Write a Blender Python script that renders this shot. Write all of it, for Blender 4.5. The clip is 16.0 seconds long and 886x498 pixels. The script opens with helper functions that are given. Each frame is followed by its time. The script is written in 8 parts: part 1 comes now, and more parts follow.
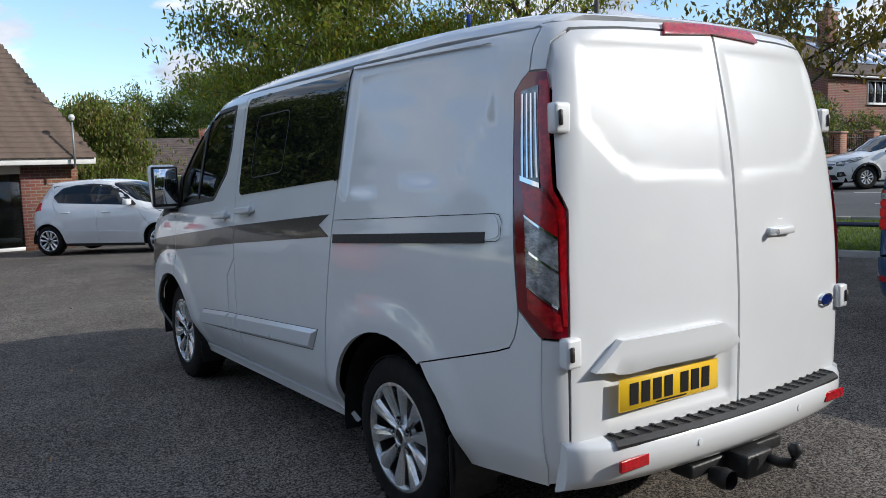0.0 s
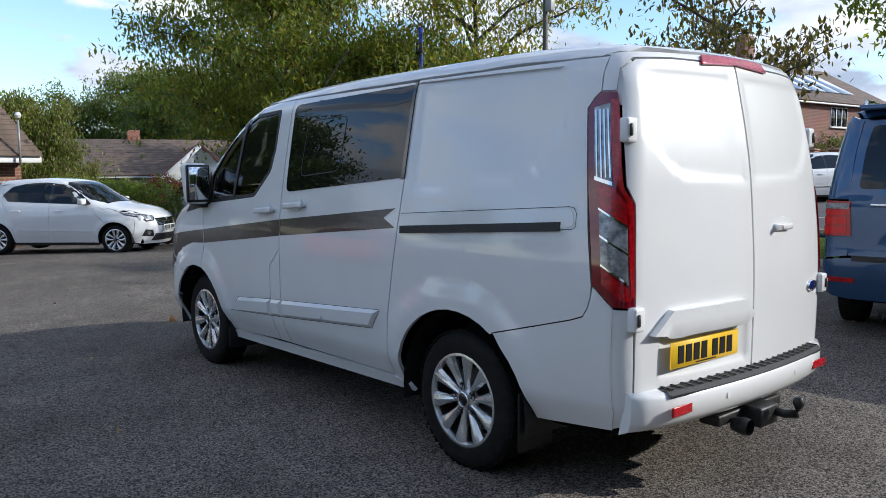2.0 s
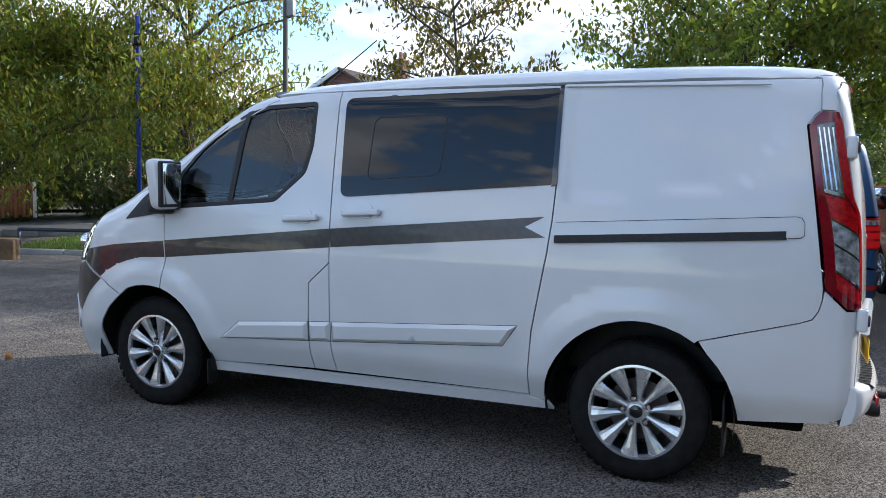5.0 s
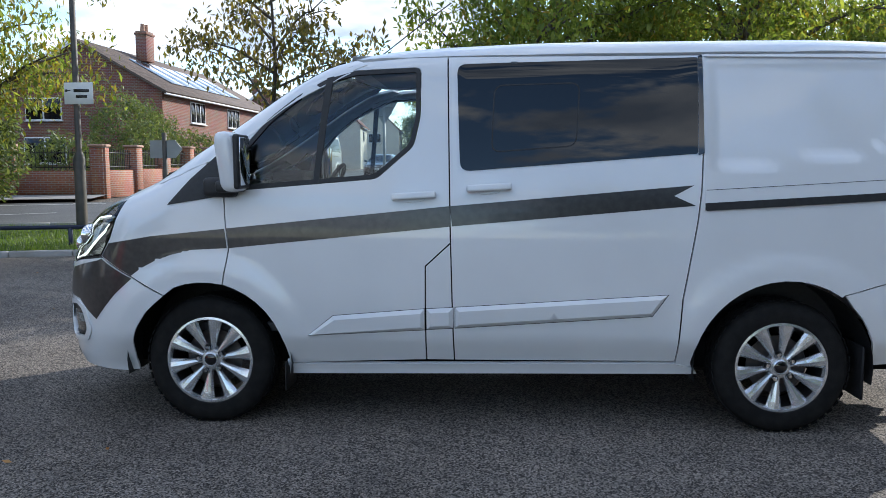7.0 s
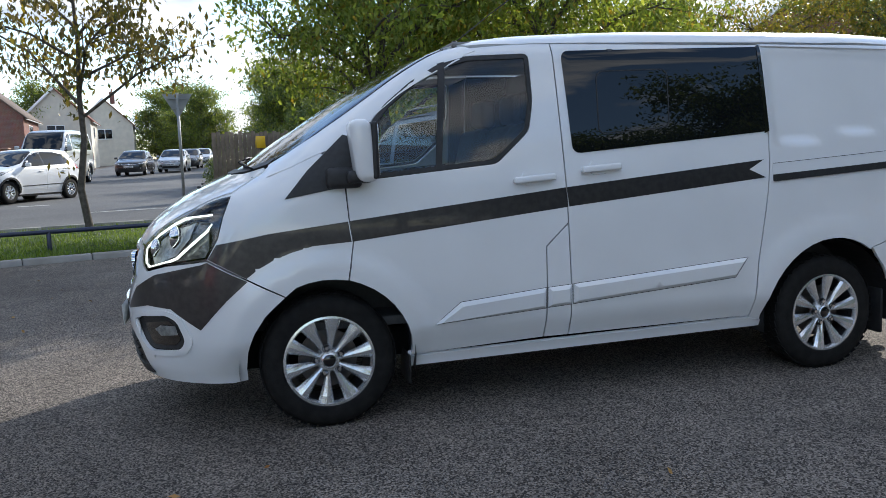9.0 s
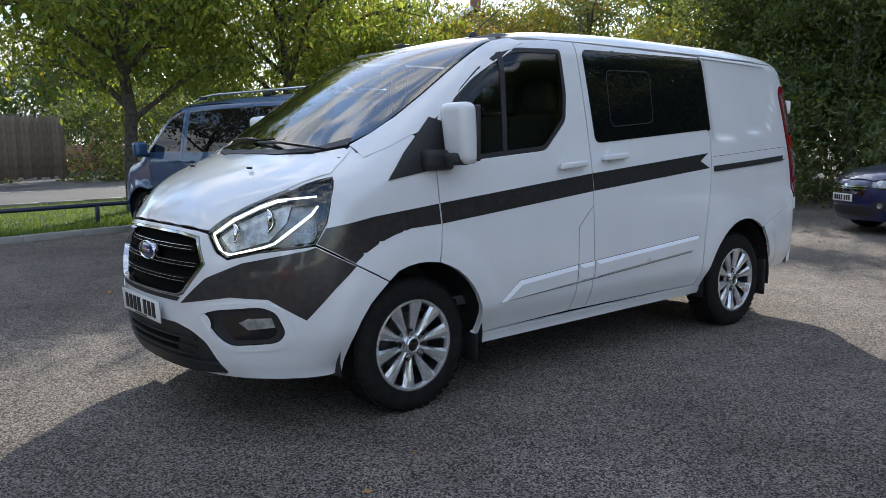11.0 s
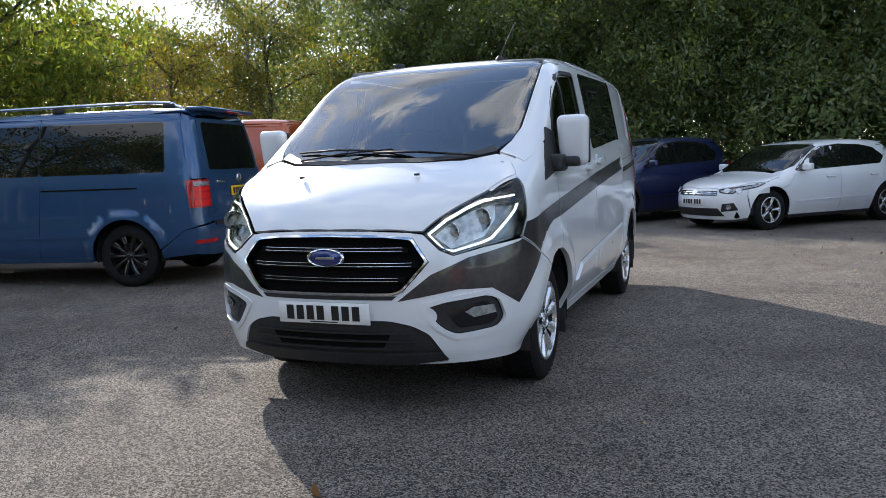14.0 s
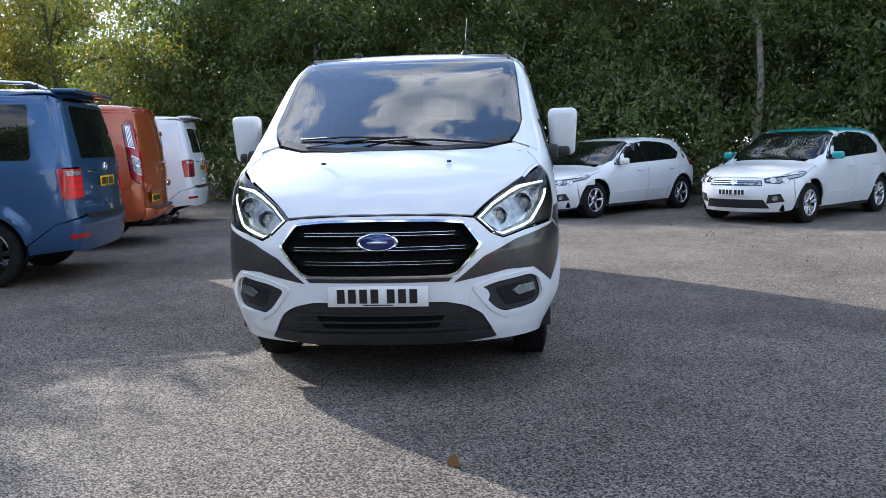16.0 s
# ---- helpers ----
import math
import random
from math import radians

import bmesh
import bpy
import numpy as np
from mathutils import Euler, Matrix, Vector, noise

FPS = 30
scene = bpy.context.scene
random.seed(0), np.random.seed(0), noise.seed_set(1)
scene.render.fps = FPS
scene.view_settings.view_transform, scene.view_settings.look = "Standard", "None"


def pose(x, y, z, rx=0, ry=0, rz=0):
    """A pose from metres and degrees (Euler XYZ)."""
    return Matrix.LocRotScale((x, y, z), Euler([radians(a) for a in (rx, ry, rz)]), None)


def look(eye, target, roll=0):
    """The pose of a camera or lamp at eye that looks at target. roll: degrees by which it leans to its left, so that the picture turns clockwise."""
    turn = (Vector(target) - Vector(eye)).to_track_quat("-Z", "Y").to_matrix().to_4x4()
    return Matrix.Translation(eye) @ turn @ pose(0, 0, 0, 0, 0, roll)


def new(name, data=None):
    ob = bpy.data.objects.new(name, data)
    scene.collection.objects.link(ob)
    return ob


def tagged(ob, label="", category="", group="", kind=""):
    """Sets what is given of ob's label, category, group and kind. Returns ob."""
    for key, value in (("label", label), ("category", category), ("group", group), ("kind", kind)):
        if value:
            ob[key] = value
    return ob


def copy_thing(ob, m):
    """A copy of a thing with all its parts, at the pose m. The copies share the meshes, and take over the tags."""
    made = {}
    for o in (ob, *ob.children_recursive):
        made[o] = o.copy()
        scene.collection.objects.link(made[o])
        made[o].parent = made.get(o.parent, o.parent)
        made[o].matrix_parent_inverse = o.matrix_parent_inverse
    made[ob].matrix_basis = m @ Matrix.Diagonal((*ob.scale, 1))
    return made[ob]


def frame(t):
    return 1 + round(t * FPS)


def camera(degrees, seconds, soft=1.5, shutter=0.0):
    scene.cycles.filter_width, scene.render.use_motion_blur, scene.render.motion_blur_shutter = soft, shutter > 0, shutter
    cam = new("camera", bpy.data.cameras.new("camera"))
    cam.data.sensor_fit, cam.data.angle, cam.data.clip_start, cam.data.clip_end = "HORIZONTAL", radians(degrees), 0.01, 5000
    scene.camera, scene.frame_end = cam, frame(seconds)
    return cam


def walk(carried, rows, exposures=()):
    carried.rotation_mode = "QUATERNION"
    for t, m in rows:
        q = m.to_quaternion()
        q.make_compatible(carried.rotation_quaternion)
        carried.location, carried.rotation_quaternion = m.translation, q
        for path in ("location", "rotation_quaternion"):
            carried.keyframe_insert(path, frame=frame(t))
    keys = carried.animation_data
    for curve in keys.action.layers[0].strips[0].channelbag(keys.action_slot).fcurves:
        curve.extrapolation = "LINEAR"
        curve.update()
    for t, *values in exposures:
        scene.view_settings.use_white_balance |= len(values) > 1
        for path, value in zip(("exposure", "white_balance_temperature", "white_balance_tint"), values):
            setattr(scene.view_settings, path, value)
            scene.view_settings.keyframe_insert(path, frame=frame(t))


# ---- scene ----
cam = camera(58.2, 16.0, soft=0.45)
PATH = [
    (0, (4.236, -2.534, 1.454), (2.597, -1.407, 1.246), -1.8),
    (0.5, (4.446, -2.694, 1.436), (2.848, -1.507, 1.242), -1.7),
    (1, (4.549, -2.945, 1.432), (2.99, -1.707, 1.243), -1.5),
    (1.5, (4.503, -3.167, 1.429), (2.962, -1.907, 1.24), -0.7),
    (2, (4.289, -3.379, 1.429), (2.767, -2.095, 1.24), -0.5),
    (2.5, (4.008, -3.615, 1.407), (2.593, -2.214, 1.214), -0.2),
    (3, (3.698, -3.839, 1.404), (2.428, -2.305, 1.216), 0.4),
    (3.5, (3.314, -4.07, 1.409), (2.142, -2.459, 1.235), 0.5),
    (4, (2.962, -4.311, 1.401), (1.992, -2.57, 1.235), 0.8),
    (4.5, (2.532, -4.505, 1.376), (1.641, -2.722, 1.218), 1.0),
    (4.7, (2.348, -4.579, 1.391), (1.49, -2.779, 1.237), 1.1),
    (6.8, (0.241, -4.896, 1.352), (0.077, -2.914, 1.145), 0.0),
    (7, (0.027, -4.911, 1.333), (-0.103, -2.925, 1.134), -0.1),
    (7.5, (-0.463, -4.946, 1.366), (-0.422, -2.959, 1.146), 0.3),
    (8, (-0.979, -4.899, 1.325), (-0.849, -2.915, 1.112), 0.1),
    (8.5, (-1.459, -4.865, 1.339), (-1.153, -2.9, 1.126), -1.3),
    (9, (-1.897, -4.787, 1.332), (-1.388, -2.867, 1.101), -2.0),
    (9.2, (-2.068, -4.75, 1.348), (-1.473, -2.855, 1.111), -1.6),
    (11.3, (-4.066, -3.763, 1.308), (-2.74, -2.287, 1.058), -0.8),
    (11.5, (-4.242, -3.64, 1.32), (-2.879, -2.197, 1.076), -1.1),
    (12, (-4.692, -3.37, 1.301), (-3.244, -2.009, 1.076), -1.4),
    (12.5, (-5.058, -3.027, 1.293), (-3.535, -1.75, 1.072), -1.7),
    (13, (-5.405, -2.697, 1.284), (-3.765, -1.574, 1.064), -1.5),
    (13.5, (-5.678, -2.381, 1.273), (-3.923, -1.447, 1.054), -1.2),
    (14, (-5.92, -2.026, 1.286), (-4.074, -1.29, 1.063), -2.1),
    (14.5, (-6.132, -1.716, 1.293), (-4.241, -1.107, 1.059), -2.2),
    (15, (-6.265, -1.347, 1.292), (-4.341, -0.857, 1.048), -2.3),
    (15.5, (-6.411, -1.006, 1.295), (-4.461, -0.644, 1.045), -2.1),
    (16, (-6.444, -0.662, 1.291), (-4.466, -0.501, 1.037), -1.4),
]
EXPOSURES = [(0.0, 0.42, 5950, 9.5), (2.0, 0.60, 5850, 9.5), (4.5, 1.07, 5800, 10), (7.5, 1.08, 5850, 9), (9.2, 1.02, 6100, 10), (11.4, 1.12, 6200, 11), (12.5, 1.03, 6200, 11), (14.0, 1.2, 6150, 11), (16.0, 1.58, 5900, 11.5)]
walk(cam, [(t, look(eye, target, roll)) for t, eye, target, roll in PATH], EXPOSURES)

# ---- light ----
SUN_AZ, SUN_EL = radians(46.5), radians(26.0)
world = bpy.data.worlds.new("sky")
scene.world = world
world.use_nodes = True
wn, wl = world.node_tree.nodes, world.node_tree.links
wn.clear()
w_out = wn.new("ShaderNodeOutputWorld")
w_bg = wn.new("ShaderNodeBackground")
w_sky = wn.new("ShaderNodeTexSky")
w_sky.sky_type, w_sky.sun_disc = "NISHITA", False
w_sky.sun_elevation, w_sky.sun_rotation = SUN_EL, math.pi / 2 - SUN_AZ
w_sky.air_density, w_sky.dust_density, w_sky.ozone_density = 1.0, 0.35, 1.8
# broken cumulus over the sky
w_tc = wn.new("ShaderNodeTexCoord")
w_map = wn.new("ShaderNodeMapping")
w_map.inputs["Scale"].default_value = (1.0, 1.0, 2.6)
w_map.inputs["Location"].default_value = (0.45, 0.15, 0.0)
w_n = wn.new("ShaderNodeTexNoise")
w_n.inputs["Scale"].default_value, w_n.inputs["Detail"].default_value = 4.2, 9.0
w_n.inputs["Roughness"].default_value = 0.56
w_r = wn.new("ShaderNodeValToRGB")
w_r.color_ramp.elements[0].position, w_r.color_ramp.elements[1].position = 0.485, 0.55
w_n2 = wn.new("ShaderNodeTexNoise")
w_n2.inputs["Scale"].default_value, w_n2.inputs["Detail"].default_value = 5.0, 6.0
w_r2 = wn.new("ShaderNodeValToRGB")
w_r2.color_ramp.elements[0].color, w_r2.color_ramp.elements[1].color = (2.3, 2.6, 3.1, 1), (5.8, 5.7, 5.6, 1)
w_r2.color_ramp.elements[0].position, w_r2.color_ramp.elements[1].position = 0.35, 0.62
w_mix = wn.new("ShaderNodeMix")
w_mix.data_type = "RGBA"
wl.new(w_tc.outputs["Generated"], w_map.inputs["Vector"])
wl.new(w_map.outputs["Vector"], w_n.inputs["Vector"])
wl.new(w_map.outputs["Vector"], w_n2.inputs["Vector"])
wl.new(w_n.outputs["Fac"], w_r.inputs["Fac"])
wl.new(w_n2.outputs["Fac"], w_r2.inputs["Fac"])
wl.new(w_r.outputs["Color"], w_mix.inputs["Factor"])
wl.new(w_sky.outputs["Color"], w_mix.inputs["A"])
wl.new(w_r2.outputs["Color"], w_mix.inputs["B"])
wl.new(w_mix.outputs["Result"], w_bg.inputs["Color"])
w_bg.inputs["Strength"].default_value = 0.15
wl.new(w_bg.outputs["Background"], w_out.inputs["Surface"])
sun = new("sun", bpy.data.lights.new("sun", "SUN"))
sun.data.energy, sun.data.angle, sun.data.color = 3.1, radians(0.53), (1.0, 0.91, 0.77)
sun.matrix_world = look((0, 0, 30), (-math.cos(SUN_AZ), -math.sin(SUN_AZ), 30 - math.tan(SUN_EL)))

# ---- shaping tools ----
from mathutils.geometry import delaunay_2d_cdt


def part(name, data, mat, parent=None, label="", m=None):
    """Links a mesh (or a bmesh) as one object under a thing or a part."""
    if isinstance(data, bmesh.types.BMesh):
        me = bpy.data.meshes.new(name)
        data.to_mesh(me)
        data.free()
        data = me
    if mat is not None and not data.materials:
        data.materials.append(mat)
    ob = new(name, data)
    if m is not None:
        ob.matrix_local = m
    if parent is not None:
        ob.parent = parent
    return tagged(ob, label)


def thing(name, label, category, m=None, group="", kind=""):
    ob = new(name)
    ob.empty_display_size = 0.1
    if m is not None:
        ob.matrix_world = m
    return tagged(ob, label, category, group, kind)


def smooth(data):
    data.polygons.foreach_set("use_smooth", [True] * len(data.polygons))
    return data


def mesh(name, verts, faces, sm=False):
    me = bpy.data.meshes.new(name)
    me.from_pydata([tuple(v) for v in verts], [], [tuple(f) for f in faces])
    me.update()
    return smooth(me) if sm else me


def box(sx, sy, sz, at=(0, 0, 0), bevel=0.0, seg=2):
    """A bevelled block as a bmesh, its centre at the given place."""
    bm = bmesh.new()
    bmesh.ops.create_cube(bm, size=1.0, matrix=Matrix.Translation(at) @ Matrix.Diagonal((sx, sy, sz, 1)))
    if bevel:
        bmesh.ops.bevel(bm, geom=bm.edges[:], offset=bevel, segments=seg, affect="EDGES", profile=0.6)
        for f in bm.faces:
            f.smooth = True
    return bm


def lathe(profile, n=32, axis="y", sm=True):
    """A mesh turned about an axis from rows of (radius, along)."""
    verts, faces = [], []
    k = len(profile)
    for i in range(n):
        a = 2 * math.pi * i / n
        c, s = math.cos(a), math.sin(a)
        for r, h in profile:
            verts.append({"y": (r * c, h, r * s), "z": (r * c, r * s, h), "x": (h, r * c, r * s)}[axis])
    for i in range(n):
        j = (i + 1) % n
        for q in range(k - 1):
            f = (i * k + q, j * k + q, j * k + q + 1, i * k + q + 1)
            faces.append(f if axis == "z" else f[::-1])
    me = mesh("turned", verts, faces, sm)
    if sm:
        me.set_sharp_from_angle(angle=radians(38))
    return me


def tube(points, radius, n=8, taper=None):
    """A round bar along a line of points, as a bmesh with closed ends."""
    bm = bmesh.new()
    pts = [Vector(p) for p in points]
    rings = []
    for i, p in enumerate(pts):
        d = (pts[min(i + 1, len(pts) - 1)] - pts[max(i - 1, 0)]).normalized()
        u = d.cross(Vector((0, 0, 1)) if abs(d.z) < 0.9 else Vector((1, 0, 0))).normalized()
        v = d.cross(u)
        r = radius if taper is None else radius + (taper - radius) * i / (len(pts) - 1)
        rings.append([bm.verts.new(p + r * (math.cos(2 * math.pi * k / n) * u + math.sin(2 * math.pi * k / n) * v)) for k in range(n)])
    for a, b in zip(rings, rings[1:]):
        for k in range(n):
            bm.faces.new((a[k], a[(k + 1) % n], b[(k + 1) % n], b[k])).smooth = True
    bm.faces.new(rings[0][::-1])
    bm.faces.new(rings[-1])
    return bm


def prism(outline, depth, bevel=0.0):
    """A flat outline in (x, z), thickened along y, as a bmesh; its front is at y = 0 and it goes back to +depth."""
    bm = bmesh.new()
    f = bm.faces.new([bm.verts.new((x, 0, z)) for x, z in outline])
    if f.normal.y > 0 or (f.normal_update() or f.normal.y > 0):
        f.normal_flip()
    r = bmesh.ops.extrude_face_region(bm, geom=[f])
    bmesh.ops.translate(bm, vec=(0, depth, 0), verts=[v for v in r["geom"] if isinstance(v, bmesh.types.BMVert)])
    bmesh.ops.recalc_face_normals(bm, faces=bm.faces[:])
    if bevel:
        bmesh.ops.bevel(bm, geom=bm.edges[:], offset=bevel, segments=1, affect="EDGES")
    return bm


def curve(points):
    """A smooth function of one number through the given points."""
    xs, ys = np.array([p[0] for p in points], float), np.array([p[1] for p in points], float)
    d = np.diff(ys) / np.diff(xs)
    m = np.concatenate([[d[0]], np.where(d[:-1] * d[1:] > 0, 2 * d[:-1] * d[1:] / (d[:-1] + d[1:] + 1e-12), 0), [d[-1]]])
    t = np.linspace(xs[0], xs[-1], 400)
    i = np.clip(np.searchsorted(xs, t) - 1, 0, len(xs) - 2)
    h = xs[i + 1] - xs[i]
    s = (t - xs[i]) / h
    v = (2 * s**3 - 3 * s**2 + 1) * ys[i] + (s**3 - 2 * s**2 + s) * h * m[i] + (-2 * s**3 + 3 * s**2) * ys[i + 1] + (s**3 - s**2) * h * m[i + 1]
    return lambda x: np.interp(x, t, v)


def smax(a, b, k):
    h = np.maximum(k - np.abs(a - b), 0) / k
    return np.maximum(a, b) + h * h * k * 0.25


def ramp(x, a, b):
    s = np.clip((x - a) / (b - a), 0, 1)
    return s * s * (3 - 2 * s)


def inside(px, py, poly):
    """Which of the points lie in the outline (even-odd)."""
    r = np.zeros(px.shape, bool)
    n = len(poly)
    for i in range(n):
        (x0, y0), (x1, y1) = poly[i], poly[(i + 1) % n]
        if y0 != y1:
            r ^= ((y0 > py) != (y1 > py)) & (px < (x1 - x0) * (py - y0) / (y1 - y0) + x0)
    return r


def gap_to(px, py, poly):
    """Distance from the points to the outline."""
    d = np.full(px.shape, 1e9)
    n = len(poly)
    for i in range(n):
        (x0, y0), (x1, y1) = poly[i], poly[(i + 1) % n]
        ex, ey = x1 - x0, y1 - y0
        t = np.clip(((px - x0) * ex + (py - y0) * ey) / (ex * ex + ey * ey + 1e-12), 0, 1)
        d = np.minimum(d, np.hypot(px - x0 - t * ex, py - y0 - t * ey))
    return d


def rounded(poly, r, n=4):
    """The outline with its corners rounded by radius r (one number, or one for each corner)."""
    out = []
    k = len(poly)
    rs = r if isinstance(r, (list, tuple)) else [r] * k
    for i in range(k):
        p, a, b = (np.array(q, float) for q in (poly[i], poly[i - 1], poly[(i + 1) % k]))
        u, v = a - p, b - p
        lu, lv = np.hypot(*u), np.hypot(*v)
        cut = min(rs[i], lu * 0.48, lv * 0.48)
        if cut < 1e-4:
            out.append(tuple(p))
            continue
        p0, p1 = p + u / lu * cut, p + v / lv * cut
        for j in range(n + 1):
            t = j / n
            out.append(tuple((1 - t) ** 2 * p0 + 2 * t * (1 - t) * p + t * t * p1))
    return out


def area(poly):
    return 0.5 * sum(poly[i - 1][0] * poly[i][1] - poly[i][0] * poly[i - 1][1] for i in range(len(poly)))


def inset(poly, d):
    """The outline drawn in by d (out, where d is negative)."""
    if abs(d) < 1e-9:
        return list(poly)
    s = 1 if area(poly) > 0 else -1
    out = []
    k = len(poly)
    for i in range(k):
        p, a, b = (np.array(q, float) for q in (poly[i], poly[i - 1], poly[(i + 1) % k]))
        u, v = p - a, b - p
        u, v = u / (np.hypot(*u) + 1e-9), v / (np.hypot(*v) + 1e-9)
        n = np.array((-u[1] - v[1], u[0] + v[0]))
        l2 = n @ n
        n = n * (2 / max(l2, 0.8))
        out.append(tuple(p + s * d * n))
    return out


def spaced(poly, step):
    out = []
    for i in range(len(poly)):
        a, b = np.array(poly[i], float), np.array(poly[(i + 1) % len(poly)], float)
        k = max(1, int(math.ceil(np.hypot(*(b - a)) / step)))
        out += [tuple(a + (b - a) * j / k) for j in range(k)]
    return out


class Shell:
    """A smooth closed skin, given as a function that is negative inside; panels are cut from it by outlines on a chart."""

    def __init__(self, fn, nose=-1.5, tail=1.5, reach=3.5):
        self.fn, self.nose, self.tail, self.reach = fn, nose, tail, reach

    def chart(self, kind, uv):
        uv = np.asarray(uv, float)
        u, v = uv[:, 0], uv[:, 1]
        o = np.zeros_like(u)
        if kind in ("left", "right"):
            s = -1.0 if kind == "left" else 1.0
            return np.stack([u, o, v], 1), np.stack([o, o + s, o], 1)
        if kind == "top":
            return np.stack([u, v, o + 0.6], 1), np.stack([o, o, o + 1], 1)
        if kind == "rear":
            return np.stack([o + self.tail, u, v], 1), np.stack([o + 1, o, o], 1)
        if kind == "front":
            return np.stack([o + self.nose, u, v], 1), np.stack([o - 1, o, o], 1)
        c, s = (self.nose, -1.0) if kind == "nose" else (self.tail, 1.0)
        return np.stack([o + c, o, v], 1), np.stack([s * np.cos(u), np.sin(u), o], 1)

    def place(self, kind, uv):
        base, way = self.chart(kind, uv)
        lo, hi = np.zeros(len(base)), np.full(len(base), self.reach)
        for _ in range(19):
            mid = (lo + hi) / 2
            out = self.fn(*(base + way * mid[:, None]).T) > 0
            hi, lo = np.where(out, mid, hi), np.where(out, lo, mid)
        return base + way * lo[:, None]

    def normal(self, p):
        e = 0.004
        g = [self.fn(*(p + np.eye(3)[i] * e).T) - self.fn(*(p - np.eye(3)[i] * e).T) for i in range(3)]
        n = np.stack(g, 1)
        return n / (np.linalg.norm(n, axis=1, keepdims=True) + 1e-9)

    def wrap(self, kind, pts):
        """Outline points given on another chart, as (chart, u, v), carried over to this one."""
        out = []
        for q in pts:
            if len(q) == 2:
                out.append(q)
                continue
            x, y, z = self.place(q[0], [(q[1], q[2])])[0]
            c, s = (self.nose, -1.0) if kind == "nose" else (self.tail, 1.0)
            out.append({"left": (x, z), "right": (x, z), "top": (x, y), "rear": (y, z), "front": (y, z)}.get(kind) or (math.atan2(y, s * (x - c)), z))
        return out

    def panel(self, kind, outline, step=0.06, lift=0.0, depth=0.012, holes=(), gap=0.0):
        """A piece of the skin inside the outline, with a folded edge."""
        outline = inset(self.wrap(kind, outline), gap)
        holes = [inset(self.wrap(kind, h), -gap) for h in holes]
        loops = [spaced(q, step * 0.8) for q in [outline, *holes]]
        pts, edges, loop_of = [], [], []
        for q in loops:
            b = len(pts)
            pts += q
            edges += [(b + i, b + (i + 1) % len(q)) for i in range(len(q))]
        arr = np.array(pts)
        lo, hi = arr.min(0), arr.max(0)
        gx, gy = np.meshgrid(np.arange(lo[0] + step / 2, hi[0], step), np.arange(lo[1] + step / 2, hi[1], step))
        gx, gy = gx.ravel(), gy.ravel()
        keep = inside(gx, gy, loops[0])
        dist = gap_to(gx, gy, loops[0])
        for q in loops[1:]:
            keep &= ~inside(gx, gy, q)
            dist = np.minimum(dist, gap_to(gx, gy, q))
        keep &= dist > step * 0.45
        allp = [Vector(p) for p in pts] + [Vector((float(a), float(b))) for a, b in zip(gx[keep], gy[keep])]
        v2, _, tris, _, _, _ = delaunay_2d_cdt(allp, edges, [], 0, 1e-6)
        uv = np.array([tuple(v) for v in v2])
        tris = np.array([t for t in tris if len(t) == 3])
        cen = uv[tris].mean(1)
        ok = inside(cen[:, 0], cen[:, 1], loops[0])
        for q in loops[1:]:
            ok &= ~inside(cen[:, 0], cen[:, 1], q)
        tris = tris[ok]
        used = np.unique(tris)
        back = np.full(len(uv), -1)
        back[used] = np.arange(len(used))
        uv, tris = uv[used], back[tris]
        p = self.place(kind, uv)
        n = self.normal(p)
        p = p + n * lift
        a, b, c = p[tris[:, 0]], p[tris[:, 1]], p[tris[:, 2]]
        flip = (np.cross(b - a, c - a) * n[tris[:, 0]]).sum(1) < 0
        tris[flip] = tris[flip][:, ::-1]
        verts, norms, faces = [p], [n], tris.tolist()
        if depth:
            from_to = {}
            for t in faces:
                for i in range(3):
                    from_to[(t[i], t[(i + 1) % 3])] = True
            rim = [(i, j) for i, j in from_to if (j, i) not in from_to]
            k = len(p)
            for i, j in rim:
                q = np.array([p[i], p[j], p[j] - n[j] * depth, p[i] - n[i] * depth])
                w = np.cross(q[1] - q[0], q[2] - q[1])
                w = w / (np.linalg.norm(w) + 1e-9)
                verts.append(q)
                norms.append(np.repeat(-w[None], 4, 0))
                faces.append([k + 1, k, k + 3, k + 2])
                k += 4
        verts, norms = np.concatenate(verts), np.concatenate(norms)
        me = mesh("panel", verts.tolist(), faces, True)
        me.normals_split_custom_set_from_vertices([tuple(q) for q in norms])
        return me


